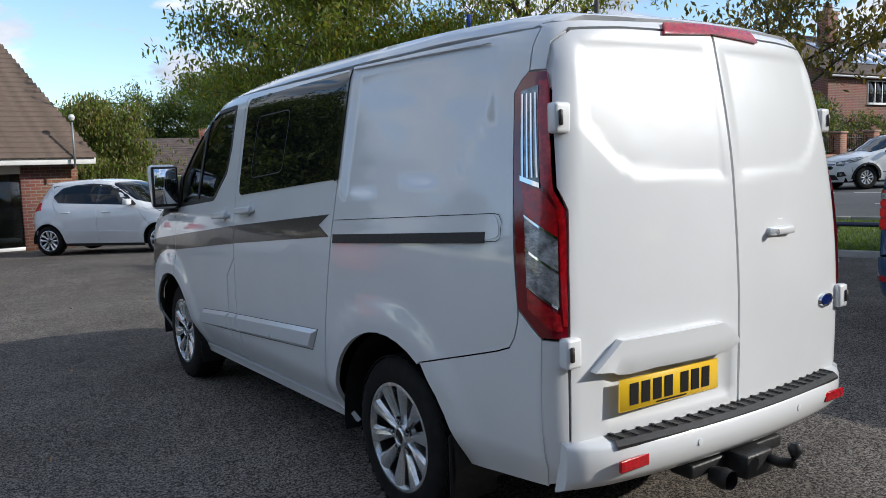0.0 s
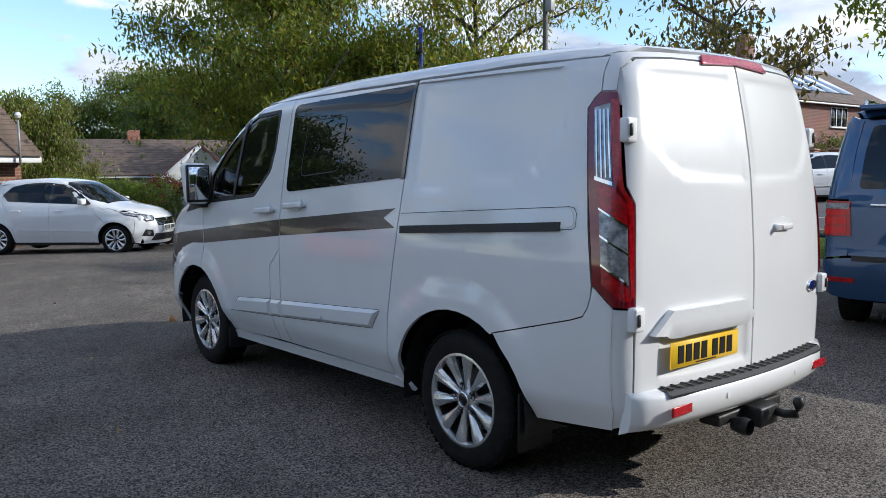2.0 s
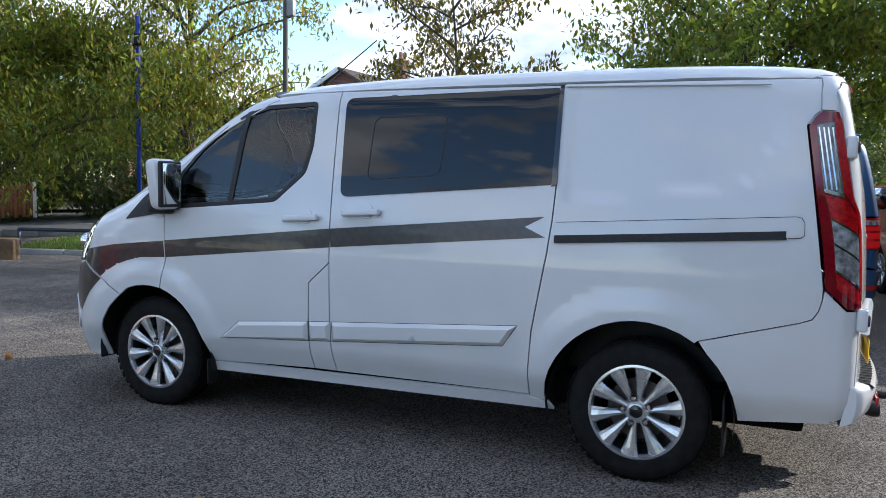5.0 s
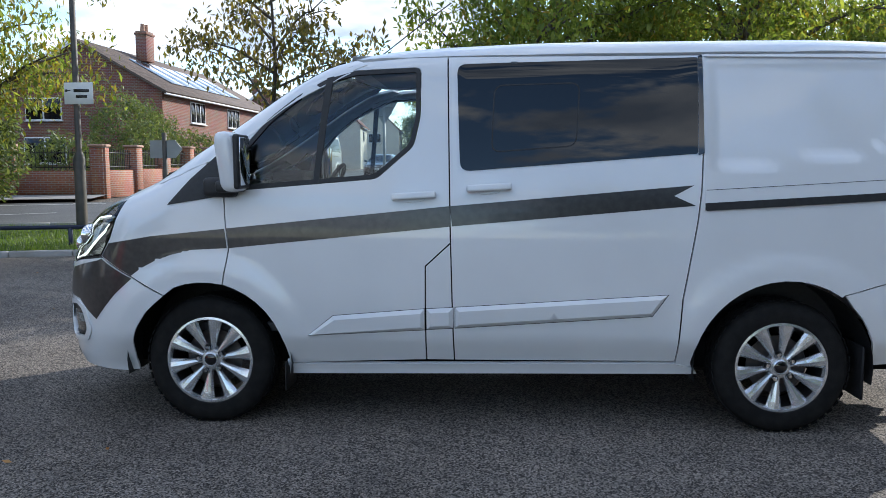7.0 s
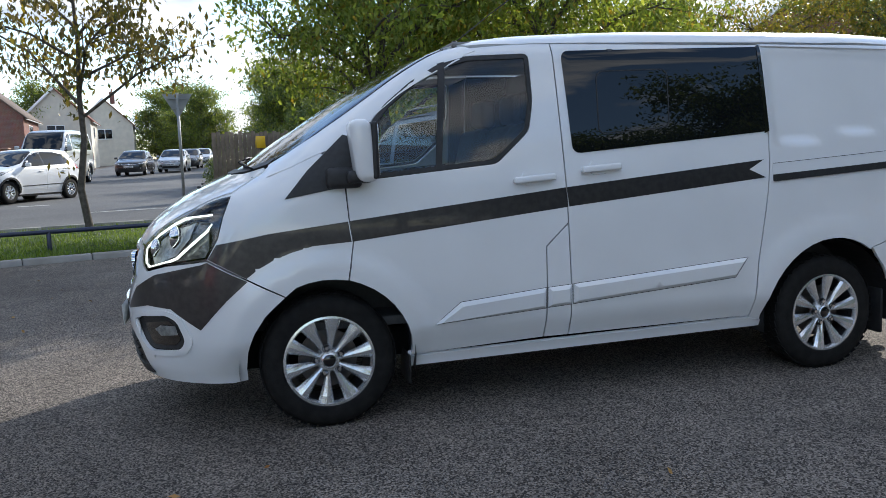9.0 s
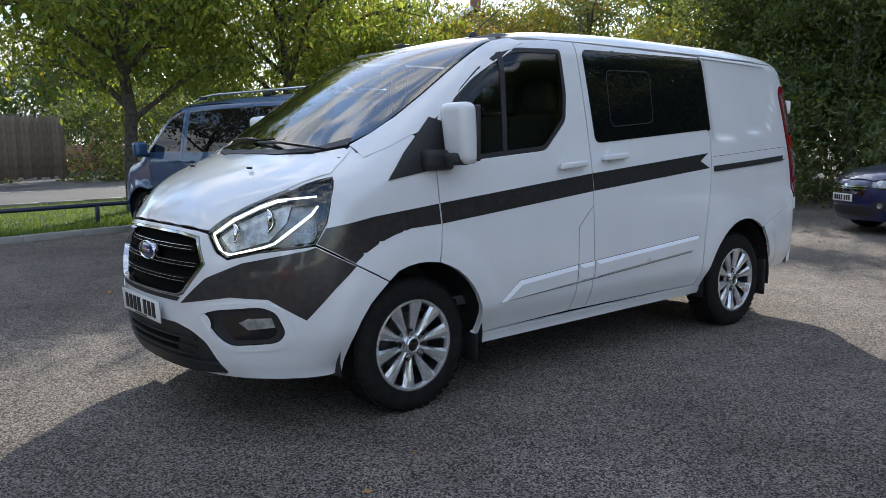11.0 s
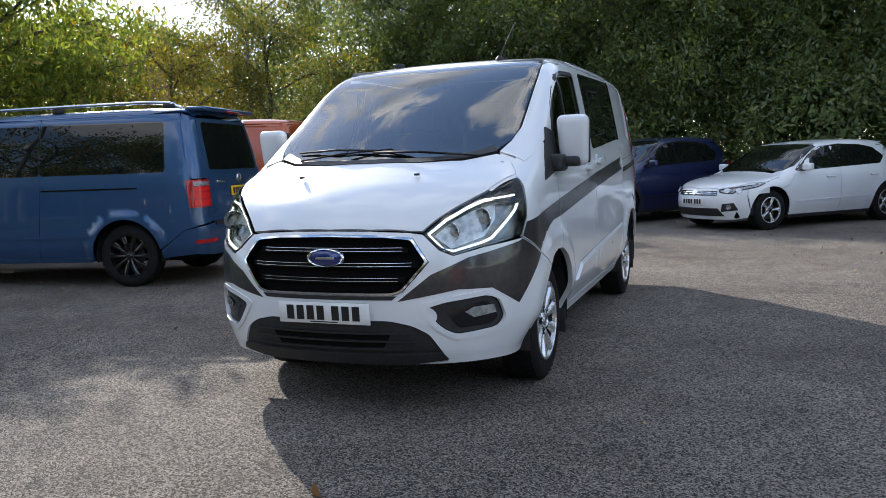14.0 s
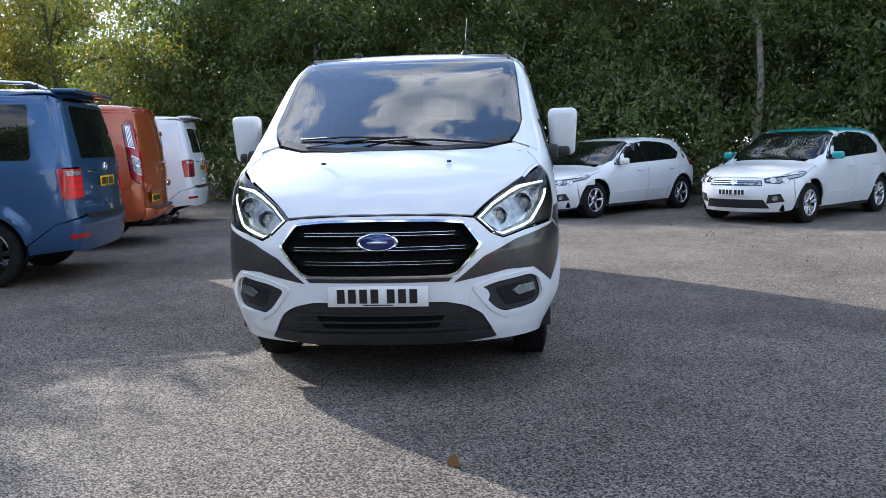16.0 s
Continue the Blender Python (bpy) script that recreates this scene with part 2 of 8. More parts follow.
def raised(shell, kind, outline, chamfer, height, step=0.05):
    """A flat-topped pressing on the skin: a chamfer climbs from the outline to a top drawn in by its width."""
    inner = inset(outline, chamfer)
    top = shell.panel(kind, inner, step=step, lift=height, depth=0.0)
    bm = bmesh.new()
    bm.from_mesh(top)
    n = len(outline)
    a, b = [], []
    for i in range(n):
        k = max(1, int(math.ceil(math.dist(outline[i], outline[(i + 1) % n]) / step)))
        for j in range(k):
            f = j / k
            a.append(tuple(np.array(outline[i]) * (1 - f) + np.array(outline[(i + 1) % n]) * f))
            b.append(tuple(np.array(inner[i]) * (1 - f) + np.array(inner[(i + 1) % n]) * f))
    pa, pb = shell.place(kind, a), shell.place(kind, b)
    pa, pb = pa + shell.normal(pa) * 0.0005, pb + shell.normal(pb) * height
    va, vb = [bm.verts.new(p) for p in pa], [bm.verts.new(p) for p in pb]
    mid = Vector(shell.normal(shell.place(kind, [tuple(np.mean(outline, 0))]))[0])
    for i in range(len(va)):
        j = (i + 1) % len(va)
        f = bm.faces.new((va[i], va[j], vb[j], vb[i]))
        f.normal_update()
        if f.normal.dot(mid) < 0:
            f.normal_flip()
    me = bpy.data.meshes.new("raised")
    bm.to_mesh(me)
    bm.free()
    return me


def on_skin(shell, kind, u, v, lift=0.0):
    """A pose on the skin: y points in, z up along it."""
    p = shell.place(kind, [(u, v)])
    n = Vector(shell.normal(p)[0])
    y = -n
    z = (Vector((0, 0, 1)) - n * n.z).normalized()
    x = y.cross(z)
    m = Matrix((x, y, z)).transposed().to_4x4()
    m.translation = Vector(p[0]) + n * lift
    return m

# ---- materials ----
def material(name, color, rough=0.5, metal=0.0, coat=0.0, spec=0.5, vary=None, scale=8.0, bump=0.0, bscale=60.0, emit=None, rand=0.0, coords="Object", coat_rough=0.03, detail=5.0):
    """A surface with two scales of variation: colour from a noise between color and vary, and a fine relief."""
    m = bpy.data.materials.new(name)
    m.use_nodes = True
    t = m.node_tree
    p = t.nodes["Principled BSDF"]
    p.inputs["Base Color"].default_value = (*color, 1)
    p.inputs["Roughness"].default_value, p.inputs["Metallic"].default_value = rough, metal
    p.inputs["Coat Weight"].default_value, p.inputs["Coat Roughness"].default_value = coat, coat_rough
    p.inputs["Specular IOR Level"].default_value = spec
    tc = t.nodes.new("ShaderNodeTexCoord")
    if vary:
        n = t.nodes.new("ShaderNodeTexNoise")
        n.inputs["Scale"].default_value, n.inputs["Detail"].default_value = scale, detail
        t.links.new(tc.outputs[coords], n.inputs["Vector"])
        r = t.nodes.new("ShaderNodeValToRGB")
        r.color_ramp.elements[0].position, r.color_ramp.elements[1].position = 0.35, 0.65
        r.color_ramp.elements[0].color, r.color_ramp.elements[1].color = (*color, 1), (*vary, 1)
        t.links.new(n.outputs["Fac"], r.inputs["Fac"])
        src = r.outputs["Color"]
        if rand:
            info, hsv, mr = t.nodes.new("ShaderNodeObjectInfo"), t.nodes.new("ShaderNodeHueSaturation"), t.nodes.new("ShaderNodeMapRange")
            mr.inputs["To Min"].default_value, mr.inputs["To Max"].default_value = 1 - rand, 1 + rand
            t.links.new(info.outputs["Random"], mr.inputs["Value"])
            t.links.new(mr.outputs["Result"], hsv.inputs["Value"])
            t.links.new(src, hsv.inputs["Color"])
            src = hsv.outputs["Color"]
        t.links.new(src, p.inputs["Base Color"])
    if bump:
        n2, b = t.nodes.new("ShaderNodeTexNoise"), t.nodes.new("ShaderNodeBump")
        n2.inputs["Scale"].default_value, n2.inputs["Detail"].default_value = bscale, 4.0
        b.inputs["Strength"].default_value, b.inputs["Distance"].default_value = bump, 0.01
        t.links.new(tc.outputs[coords], n2.inputs["Vector"])
        t.links.new(n2.outputs["Fac"], b.inputs["Height"])
        t.links.new(b.outputs["Normal"], p.inputs["Normal"])
    if emit:
        p.inputs["Emission Color"].default_value, p.inputs["Emission Strength"].default_value = (*emit[:3], 1), emit[3]
    return m


def car_paint(name, color, metal=0.0, flake=0.0, rough=0.38):
    """Clear-coated paint with faint orange peel and a film of road dust."""
    m = material(name, color, rough, metal, 1.0, 0.5, tuple(c * 0.95 for c in color), 2.2, coat_rough=0.012)
    return m


def glass(name, tint, ior=1.5):
    """Thin tinted pane: clear with a mirror film whose strength follows the viewing angle."""
    m = bpy.data.materials.new(name)
    m.use_nodes = True
    t = m.node_tree
    t.nodes.clear()
    out, mix = t.nodes.new("ShaderNodeOutputMaterial"), t.nodes.new("ShaderNodeMixShader")
    tr, gl, fr = t.nodes.new("ShaderNodeBsdfTransparent"), t.nodes.new("ShaderNodeBsdfGlossy"), t.nodes.new("ShaderNodeFresnel")
    tr.inputs["Color"].default_value = (*tint, 1)
    gl.inputs["Roughness"].default_value = 0.01
    fr.inputs["IOR"].default_value = ior
    t.links.new(fr.outputs["Fac"], mix.inputs["Fac"])
    t.links.new(tr.outputs["BSDF"], mix.inputs[1])
    t.links.new(gl.outputs["BSDF"], mix.inputs[2])
    t.links.new(mix.outputs["Shader"], out.inputs["Surface"])
    return m


WHITE = car_paint("white_paint", (0.71, 0.72, 0.73))
BLUE = car_paint("blue_metallic_paint", (0.023, 0.076, 0.18), 0.45)
ORANGE = car_paint("orange_metallic_paint", (0.42, 0.085, 0.022), 0.3)
NAVY = car_paint("dark_blue_paint", (0.005, 0.010, 0.065), 0.3)
BLACKPAINT = car_paint("black_paint", (0.012, 0.012, 0.014))
SILVER = car_paint("silver_paint", (0.45, 0.47, 0.49), 0.6)
RED = car_paint("red_paint", (0.42, 0.012, 0.014))
TEAL = car_paint("teal_paint", (0.0, 0.30, 0.29))
STRIPE = material("graphite_vinyl", (0.034, 0.033, 0.035), 0.28, 0.4, 0.4, 0.5, (0.05, 0.047, 0.048), 30, 0.01, 300)
TINT = material("privacy_glass", (0.004, 0.005, 0.006), 0.012, 0, 0, 0.45)
GLASS = glass("window_glass", (0.80, 0.86, 0.85), 1.6)
SCREEN = glass("windscreen_glass", (0.55, 0.62, 0.62), 2.5)
LENS = glass("clear_lens", (0.9, 0.92, 0.92), 1.5)
REDLENS = material("red_lens", (0.50, 0.004, 0.010), 0.12, 0, 0.7, 0.5, (0.26, 0.001, 0.004), 60, 0.15, 240)
DEEPRED = material("deep_red_lens", (0.20, 0.003, 0.012), 0.08, 0, 0.8, 0.5, (0.15, 0.002, 0.008), 30)
TOWBLACK = material("tow_bar_coating", (0.012, 0.012, 0.013), 0.45, 0, 0, 0.4, (0.02, 0.02, 0.02), 30, 0.2, 120)
HOUSING = material("lamp_housing", (0.30, 0.31, 0.32), 0.2, 0.7, 0, 0.5, (0.14, 0.145, 0.15), 25, 0.3, 70)
NUTCUP = material("nut_recess", (0.03, 0.03, 0.032), 0.4, 0.5, 0, 0.4)
REDLIT = material("lit_red_lens", (0.40, 0.004, 0.006), 0.25, 0, 0.15, 0.4, emit=(1.0, 0.02, 0.02, 0.07))
DRL = material("daytime_lamp", (0.8, 0.8, 0.8), 0.3, emit=(0.95, 1.0, 0.86, 0.95))
GREYLENS = material("smoked_lens", (0.13, 0.135, 0.14), 0.10, 0.35, 1, 0.6, (0.42, 0.42, 0.43), 30, 0.5, 120)
RUBBER = material("tyre_rubber", (0.009, 0.009, 0.009), 0.7, 0, 0, 0.14, (0.015, 0.0145, 0.014), 20, 0.2, 120)
PLASTIC = material("black_plastic", (0.016, 0.016, 0.017), 0.5, 0, 0, 0.4, (0.024, 0.024, 0.025), 40, 0.15, 500)
GLOSSBLACK = material("gloss_black", (0.006, 0.006, 0.007), 0.06, 0, 0.6, 0.5)
GAP = material("dark_void", (0.004, 0.004, 0.004), 0.9, 0, 0, 0.1)
CHROME = material("chrome", (0.72, 0.73, 0.74), 0.08, 1.0)
REFLECTOR = material("lamp_reflector", (0.74, 0.76, 0.78), 0.2, 0.55, 0, 0.5, (0.4, 0.42, 0.44), 30, 0.3, 90)
ALLOY = material("alloy", (0.70, 0.71, 0.72), 0.24, 0.75, 0.5, 0.5, (0.62, 0.63, 0.64), 14, 0.02, 200)
STEEL = material("dark_steel", (0.07, 0.07, 0.07), 0.5, 0.8, 0, 0.5, (0.12, 0.10, 0.09), 30, 0.2, 120)
CLOTH = material("seat_cloth", (0.035, 0.036, 0.04), 0.9, 0, 0, 0.2, (0.06, 0.06, 0.065), 80, 0.3, 400)
CABIN = material("cabin_plastic", (0.05, 0.052, 0.055), 0.6, 0, 0, 0.4, (0.07, 0.07, 0.072), 20, 0.1, 300)
BEIGE = material("cabin_trim", (0.22, 0.22, 0.22), 0.8, 0, 0, 0.3, (0.18, 0.18, 0.18), 12)
YELLOW = material("yellow_plate", (0.82, 0.52, 0.01), 0.35, 0, 0.3, 0.5, (0.78, 0.48, 0.01), 9)
WPLATE = material("white_plate", (0.78, 0.78, 0.76), 0.35, 0, 0.3, 0.5, (0.72, 0.72, 0.70), 9)
INK = material("plate_ink", (0.01, 0.01, 0.01), 0.4)
BADGE = material("blue_enamel", (0.006, 0.02, 0.14), 0.15, 0.2, 1)
MIRRORGLASS = material("mirror_glass", (0.75, 0.77, 0.78), 0.02, 1.0)

# ---- ground ----
U, N = Vector((0.96, 0.28, 0)), Vector((-0.28, 0.96, 0))     # along and across the road


def plan(u, n, z=0.0):
    """A place from metres along and across the road."""
    return Vector((0, 0, z)) + U * u + N * n


def ground_z(n):
    return float(np.interp(n, [-200, 8.6, 12.6, 24, 40, 200], [0, 0, 0.16, 0.36, 0.62, 3.0]))


def west(x, y):
    """The gentle fall of the ground beyond the entrance."""
    return -0.030 * max(0.0, min(-x, 60) - 10.5) * float(np.clip((19 - y) / 6, 0, 1))


def layered(name, colors, scales, rough=0.9, bump=0.5, bscale=200.0, bdist=0.004, spec=0.3, speck=None):
    """Ground surface: a coarse patchiness over a fine grain, with relief from the same grain."""
    m = bpy.data.materials.new(name)
    m.use_nodes = True
    t = m.node_tree
    p = t.nodes["Principled BSDF"]
    p.inputs["Roughness"].default_value, p.inputs["Specular IOR Level"].default_value = rough, spec
    tc = t.nodes.new("ShaderNodeTexCoord")
    last = None
    for (a, b), s in zip(colors, scales):
        n, r = t.nodes.new("ShaderNodeTexNoise"), t.nodes.new("ShaderNodeValToRGB")
        n.inputs["Scale"].default_value, n.inputs["Detail"].default_value = s, 4
        r.color_ramp.elements[0].position, r.color_ramp.elements[1].position = 0.36, 0.64
        r.color_ramp.elements[0].color, r.color_ramp.elements[1].color = (*a, 1), (*b, 1)
        t.links.new(tc.outputs["Object"], n.inputs["Vector"])
        t.links.new(n.outputs["Fac"], r.inputs["Fac"])
        if last is None:
            last = r.outputs["Color"]
        else:
            x = t.nodes.new("ShaderNodeMix")
            x.data_type, x.blend_type = "RGBA", "MULTIPLY"
            x.inputs["Factor"].default_value = 1.0
            t.links.new(last, x.inputs["A"])
            t.links.new(r.outputs["Color"], x.inputs["B"])
            last = x.outputs["Result"]
    v = t.nodes.new("ShaderNodeTexVoronoi")
    v.inputs["Scale"].default_value = bscale
    t.links.new(tc.outputs["Object"], v.inputs["Vector"])
    if speck:
        r = t.nodes.new("ShaderNodeValToRGB")
        r.color_ramp.elements[0].position, r.color_ramp.elements[1].position = 0.30, 0.85
        r.color_ramp.elements[0].color, r.color_ramp.elements[1].color = (*speck[0], 1), (*speck[1], 1)
        x = t.nodes.new("ShaderNodeMix")
        x.data_type, x.blend_type = "RGBA", "MULTIPLY"
        x.inputs["Factor"].default_value = 1.0
        t.links.new(v.outputs["Color"], r.inputs["Fac"])
        t.links.new(last, x.inputs["A"])
        t.links.new(r.outputs["Color"], x.inputs["B"])
        last = x.outputs["Result"]
    b = t.nodes.new("ShaderNodeBump")
    b.inputs["Strength"].default_value, b.inputs["Distance"].default_value = bump, bdist
    b.invert = True
    t.links.new(v.outputs["Distance"], b.inputs["Height"])
    t.links.new(b.outputs["Normal"], p.inputs["Normal"])
    t.links.new(last, p.inputs["Base Color"])
    return m


ASPHALT = layered("worn_asphalt", [((0.104, 0.093, 0.083), (0.152, 0.138, 0.125)), ((0.84, 0.84, 0.85), (1.16, 1.15, 1.13)), ((0.88, 0.88, 0.88), (1.10, 1.09, 1.08))], [0.45, 70.0, 2.6], 0.9, 0.8, 135.0, 0.004, 0.15, ((0.28, 0.28, 0.28), (2.15, 2.1, 2.02)))
ROADTAR = layered("road_asphalt", [((0.075, 0.075, 0.075), (0.11, 0.11, 0.108)), ((0.9, 0.9, 0.9), (1.1, 1.1, 1.1))], [0.3, 14.0], 0.8, 0.5, 80.0, 0.004, 0.35, ((0.8, 0.8, 0.8), (1.25, 1.25, 1.25)))
PAVING = layered("pavement", [((0.20, 0.19, 0.18), (0.27, 0.26, 0.25))], [1.5], 0.85, 0.3, 60.0, 0.002)
SOIL = layered("grass_ground", [((0.035, 0.055, 0.012), (0.075, 0.11, 0.02)), ((0.8, 0.8, 0.8), (1.2, 1.2, 1.1))], [1.2, 30], 0.95, 0.6, 70.0, 0.01)
KERB = layered("concrete_kerb", [((0.24, 0.23, 0.21), (0.33, 0.32, 0.30))], [3.0], 0.85, 0.3, 60.0, 0.003)
LINE = material("road_paint", (0.62, 0.62, 0.60), 0.7, vary=(0.5, 0.5, 0.48), scale=6)

# the one sheet of ground, out to the horizon
ns = [-400, -60, -20, -8, 0, 4, 8.55, 8.56, 9.5, 11, 12.6, 15, 18, 21, 24, 28, 34, 40, 120, 400]
us = [-400, -120, -60, -45, -36, -30, -26, -22, -18, -15, -12, -10, -8, 0, 12, 30, 60, 120, 400]
gv = [plan(u, n, ground_z(n) - (0.0 if n < 8.56 else 0.02)) for n in ns for u in us]
for q in gv:
    q.z += west(q.x, q.y)
gf = [(j * len(us) + i, j * len(us) + i + 1, (j + 1) * len(us) + i + 1, (j + 1) * len(us) + i) for j in range(len(ns) - 1) for i in range(len(us) - 1)]
tagged(part("ground", mesh("ground", gv, gf), ASPHALT), "worn grey-brown asphalt car park", "ground", kind="structure")


def strip(name, n0, n1, u0, u1, lift, mat, label, cat, steps=24, cuts=4):
    vs = [plan(u0 + (u1 - u0) * i / steps, n0 + (n1 - n0) * j / cuts, ground_z(n0 + (n1 - n0) * j / cuts) + lift) for j in range(cuts + 1) for i in range(steps + 1)]
    for q in vs:
        q.z += west(q.x, q.y)
    fs = [(j * (steps + 1) + i, j * (steps + 1) + i + 1, (j + 1) * (steps + 1) + i + 1, (j + 1) * (steps + 1) + i) for j in range(cuts) for i in range(steps)]
    return tagged(part(name, mesh(name, vs, fs), mat), label, cat, kind="structure")


strip("verge", 8.72, 12.45, -9.5, 60, 0.075, SOIL, "mown grass verge beside the car park", "grass")
strip("road", 12.6, 21.5, -150, 150, 0.035, ROADTAR, "grey asphalt street with white lines", "road", 150, 6)
strip("pavement", 21.7, 24.2, -60, -6.6, 0.14, PAVING, "far footway of pale asphalt", "pavement")

# ---- the panel van ----
VS = curve([(0.0, 0.80), (0.28, 0.845), (0.36, 0.880), (0.5, 0.938), (0.7, 0.952), (0.95, 0.948), (1.15, 0.936), (1.32, 0.912), (1.6, 0.862), (1.85, 0.812), (2.05, 0.765)])
VP = curve([(-2.6, -0.26), (-2.3, -0.07), (-2.05, -0.004), (-1.75, 0.006), (-1.4, 0.0), (1.0, 0.0), (1.5, -0.012), (2.0, -0.045), (2.3, -0.085), (2.6, -0.16)])
VZ = curve([(-2.7, 0.55), (-2.46, 0.86), (-2.42, 0.93), (-2.34, 1.02), (-2.14, 1.165), (-1.95, 1.255), (-1.87, 1.29), (-1.6, 1.465), (-1.3, 1.655), (-1.0, 1.82), (-0.8, 1.905), (-0.6, 1.955), (-0.3, 1.985), (0.5, 2.01), (1.5, 2.01), (2.0, 1.995), (2.3, 1.965), (2.7, 1.9)])
VF = curve([(0.1, -2.30), (0.28, -2.42), (0.36, -2.455), (0.5, -2.472), (0.62, -2.475), (0.75, -2.468), (0.85, -2.452), (0.95, -2.43), (1.3, -2.33)])
VR = curve([(0.0, 2.44), (0.5, 2.462), (0.85, 2.466), (1.35, 2.44), (1.9, 2.345), (2.2, 2.26)])
ARCHES = ((-1.4665, 0.335, 0.425), (1.4665, 0.335, 0.445))
PRESS = [(1.07, 1.315), (1.07, 1.875), (2.035, 1.875), (2.05, 1.60), (1.905, 1.425), (1.86, 1.40)]
PRESS_R = [(-0.700, 1.56), (-0.695, 1.70), (-0.665, 1.872), (-0.01, 1.885), (-0.01, 1.357), (-0.48, 1.375), (-0.585, 1.43)]
PRESS_Q = [(-y, z) for y, z in PRESS_R]
PRESS_P = [(-0.66, 0.56), (-0.66, 0.80), (-0.02, 0.80), (-0.02, 0.56)]


def van_skin(x, y, z):
    ay = np.abs(y)
    dip = np.zeros_like(x)
    sel = (x > 0.9) & (x < 2.2) & (z > 1.1)
    if sel.any():
        q = PRESS
        d = np.where(inside(x[sel], z[sel], q), gap_to(x[sel], z[sel], q), 0)
        dip[sel] += 0.013 * ramp(d, 0, 0.032)
    flare = np.zeros_like(x)
    for cx, cz, r in ARCHES:
        d = np.hypot(x - cx, z - cz)
        flare += 0.016 * ramp(d, r + 0.17, r + 0.06) * ramp(z, 0.25, 0.5)
    gs = ay - (VS(z) + VP(x) + flare - dip)
    w = ramp(x, -0.75, -1.35)
    gt = (z - (VZ(x - 0.17 * y * y * w) - 0.045 * y * y)) * np.where(x < -0.7, 0.80, 1.0)
    gf = (VF(z) + 0.21 * y * y + 0.33 * y**4) - x
    dr = np.zeros_like(x)
    sel = (x > 2.1) & (z > 0.5)
    if sel.any():
        for q, k in ((PRESS_R, 0.008), (PRESS_Q, 0.008), (PRESS_P, 0.016)):
            d = np.where(inside(y[sel], z[sel], q), gap_to(y[sel], z[sel], q), 0)
            dr[sel] += k * ramp(d, 0, 0.06)
    gr = x - (VR(z) - 0.11 * y * y - dr)
    return smax(smax(smax(gs, gt, 0.15), gf, 0.13), gr, 0.09)


VAN = Shell(van_skin)


WHEELS = {}


def wheel_meshes(r, w, rim, spokes, style):
    """Meshes of one wheel size, made once and shared."""
    key = (r, w, rim, spokes, style)
    if key in WHEELS:
        return WHEELS[key]
    d = {}
    d["core"] = lathe([(r - 0.06, 0.05), (rim - 0.02, 0.055), (rim - 0.02, w - 0.02), (r - 0.06, w - 0.02)], 24)
    d["tyre"] = lathe([(rim + 0.004, 0.012), (rim + 0.012, 0.004), (rim + 0.045, 0.0), (r - 0.045, 0.004), (r - 0.022, 0.012), (r - 0.006, 0.026), (r, 0.045), (r + 0.001, w / 2), (r, w - 0.045), (r - 0.022, w - 0.012), (rim, w - 0.012)], 56)
    vs, fs = [], []
    cube = [(x, y, z) for x in (-0.5, 0.5) for y in (-0.5, 0.5) for z in (-0.5, 0.5)]
    quads = [(0, 1, 3, 2), (4, 6, 7, 5), (0, 4, 5, 1), (2, 3, 7, 6), (0, 2, 6, 4), (1, 5, 7, 3)]
    for i in range(44):
        a = 2 * math.pi * i / 44
        for lane, off in ((0.040, 0), (0.085, 0.5), (0.13, 0), (0.175, 0.5)):
            m = Matrix.Rotation(-(a + off * 2 * math.pi / 44), 4, "Y") @ Matrix.Translation((r + 0.001, lane, 0)) @ Matrix.Rotation(0.3, 4, "X") @ Matrix.Diagonal((0.005, 0.036, 0.034, 1))
            fs += [tuple(len(vs) + k for k in q) for q in quads]
            vs += [m @ Vector(c) for c in cube]
    d["tread"] = mesh("tread", vs, fs)
    d["rim"] = lathe([(rim + 0.004, 0.014), (rim + 0.006, 0.006), (rim - 0.006, 0.004), (rim - 0.011, 0.014), (rim - 0.014, 0.03)], 48)
    d["barrel"] = lathe([(rim - 0.014, 0.03), (rim - 0.022, 0.06), (rim - 0.03, 0.15)], 40)
    d["brake_disc"] = lathe([(0.15, 0.085), (0.15, 0.095), (0.05, 0.095), (0.0, 0.085)], 28)
    bm = bmesh.new()
    n = spokes
    for i in range(n):
        a = 2 * math.pi * (i + (0.30 if style.startswith("van") else 0)) / n
        lean = 0.0 if style.startswith("van") else (0.0 if style.startswith("even") else (0.075 if i % 2 else -0.075))
        shape = ((0.035, 0.013, 0.034, 0), (0.08, 0.017, 0.026, 0.25), (0.14, 0.024, 0.018, 0.6), (rim - 0.008, 0.037, 0.014, 1.0))
        if style.startswith("van"):
            shape = ((0.035, 0.012, 0.030, 0), (0.075, 0.0145, 0.026, 0.25), (0.13, 0.0235, 0.019, 0.6), (0.18, 0.034, 0.012, 0.85), (rim - 0.002, 0.043, 0.009, 1.0))
        rows = []
        for rr, half, y0, off in shape:
            aa = a + lean * (0.4 - off) * 1.6
            c, s = math.cos(aa), math.sin(aa)
            ring = []
            for q, yy in ((-1, 0.014), (-0.62, 0.0), (0, -0.004), (0.62, 0.0), (1, 0.014), (0.8, 0.035), (-0.8, 0.035)):
                ring.append(bm.verts.new((rr * c - q * half * s, y0 + yy, rr * s + q * half * c)))
            rows.append(ring)
        for ra, rb in zip(rows, rows[1:]):
            for k in range(7):
                bm.faces.new((ra[k], ra[(k + 1) % 7], rb[(k + 1) % 7], rb[k]))
    bmesh.ops.recalc_face_normals(bm, faces=bm.faces[:])
    d["spokes"] = bpy.data.meshes.new("spokes")
    bm.to_mesh(d["spokes"])
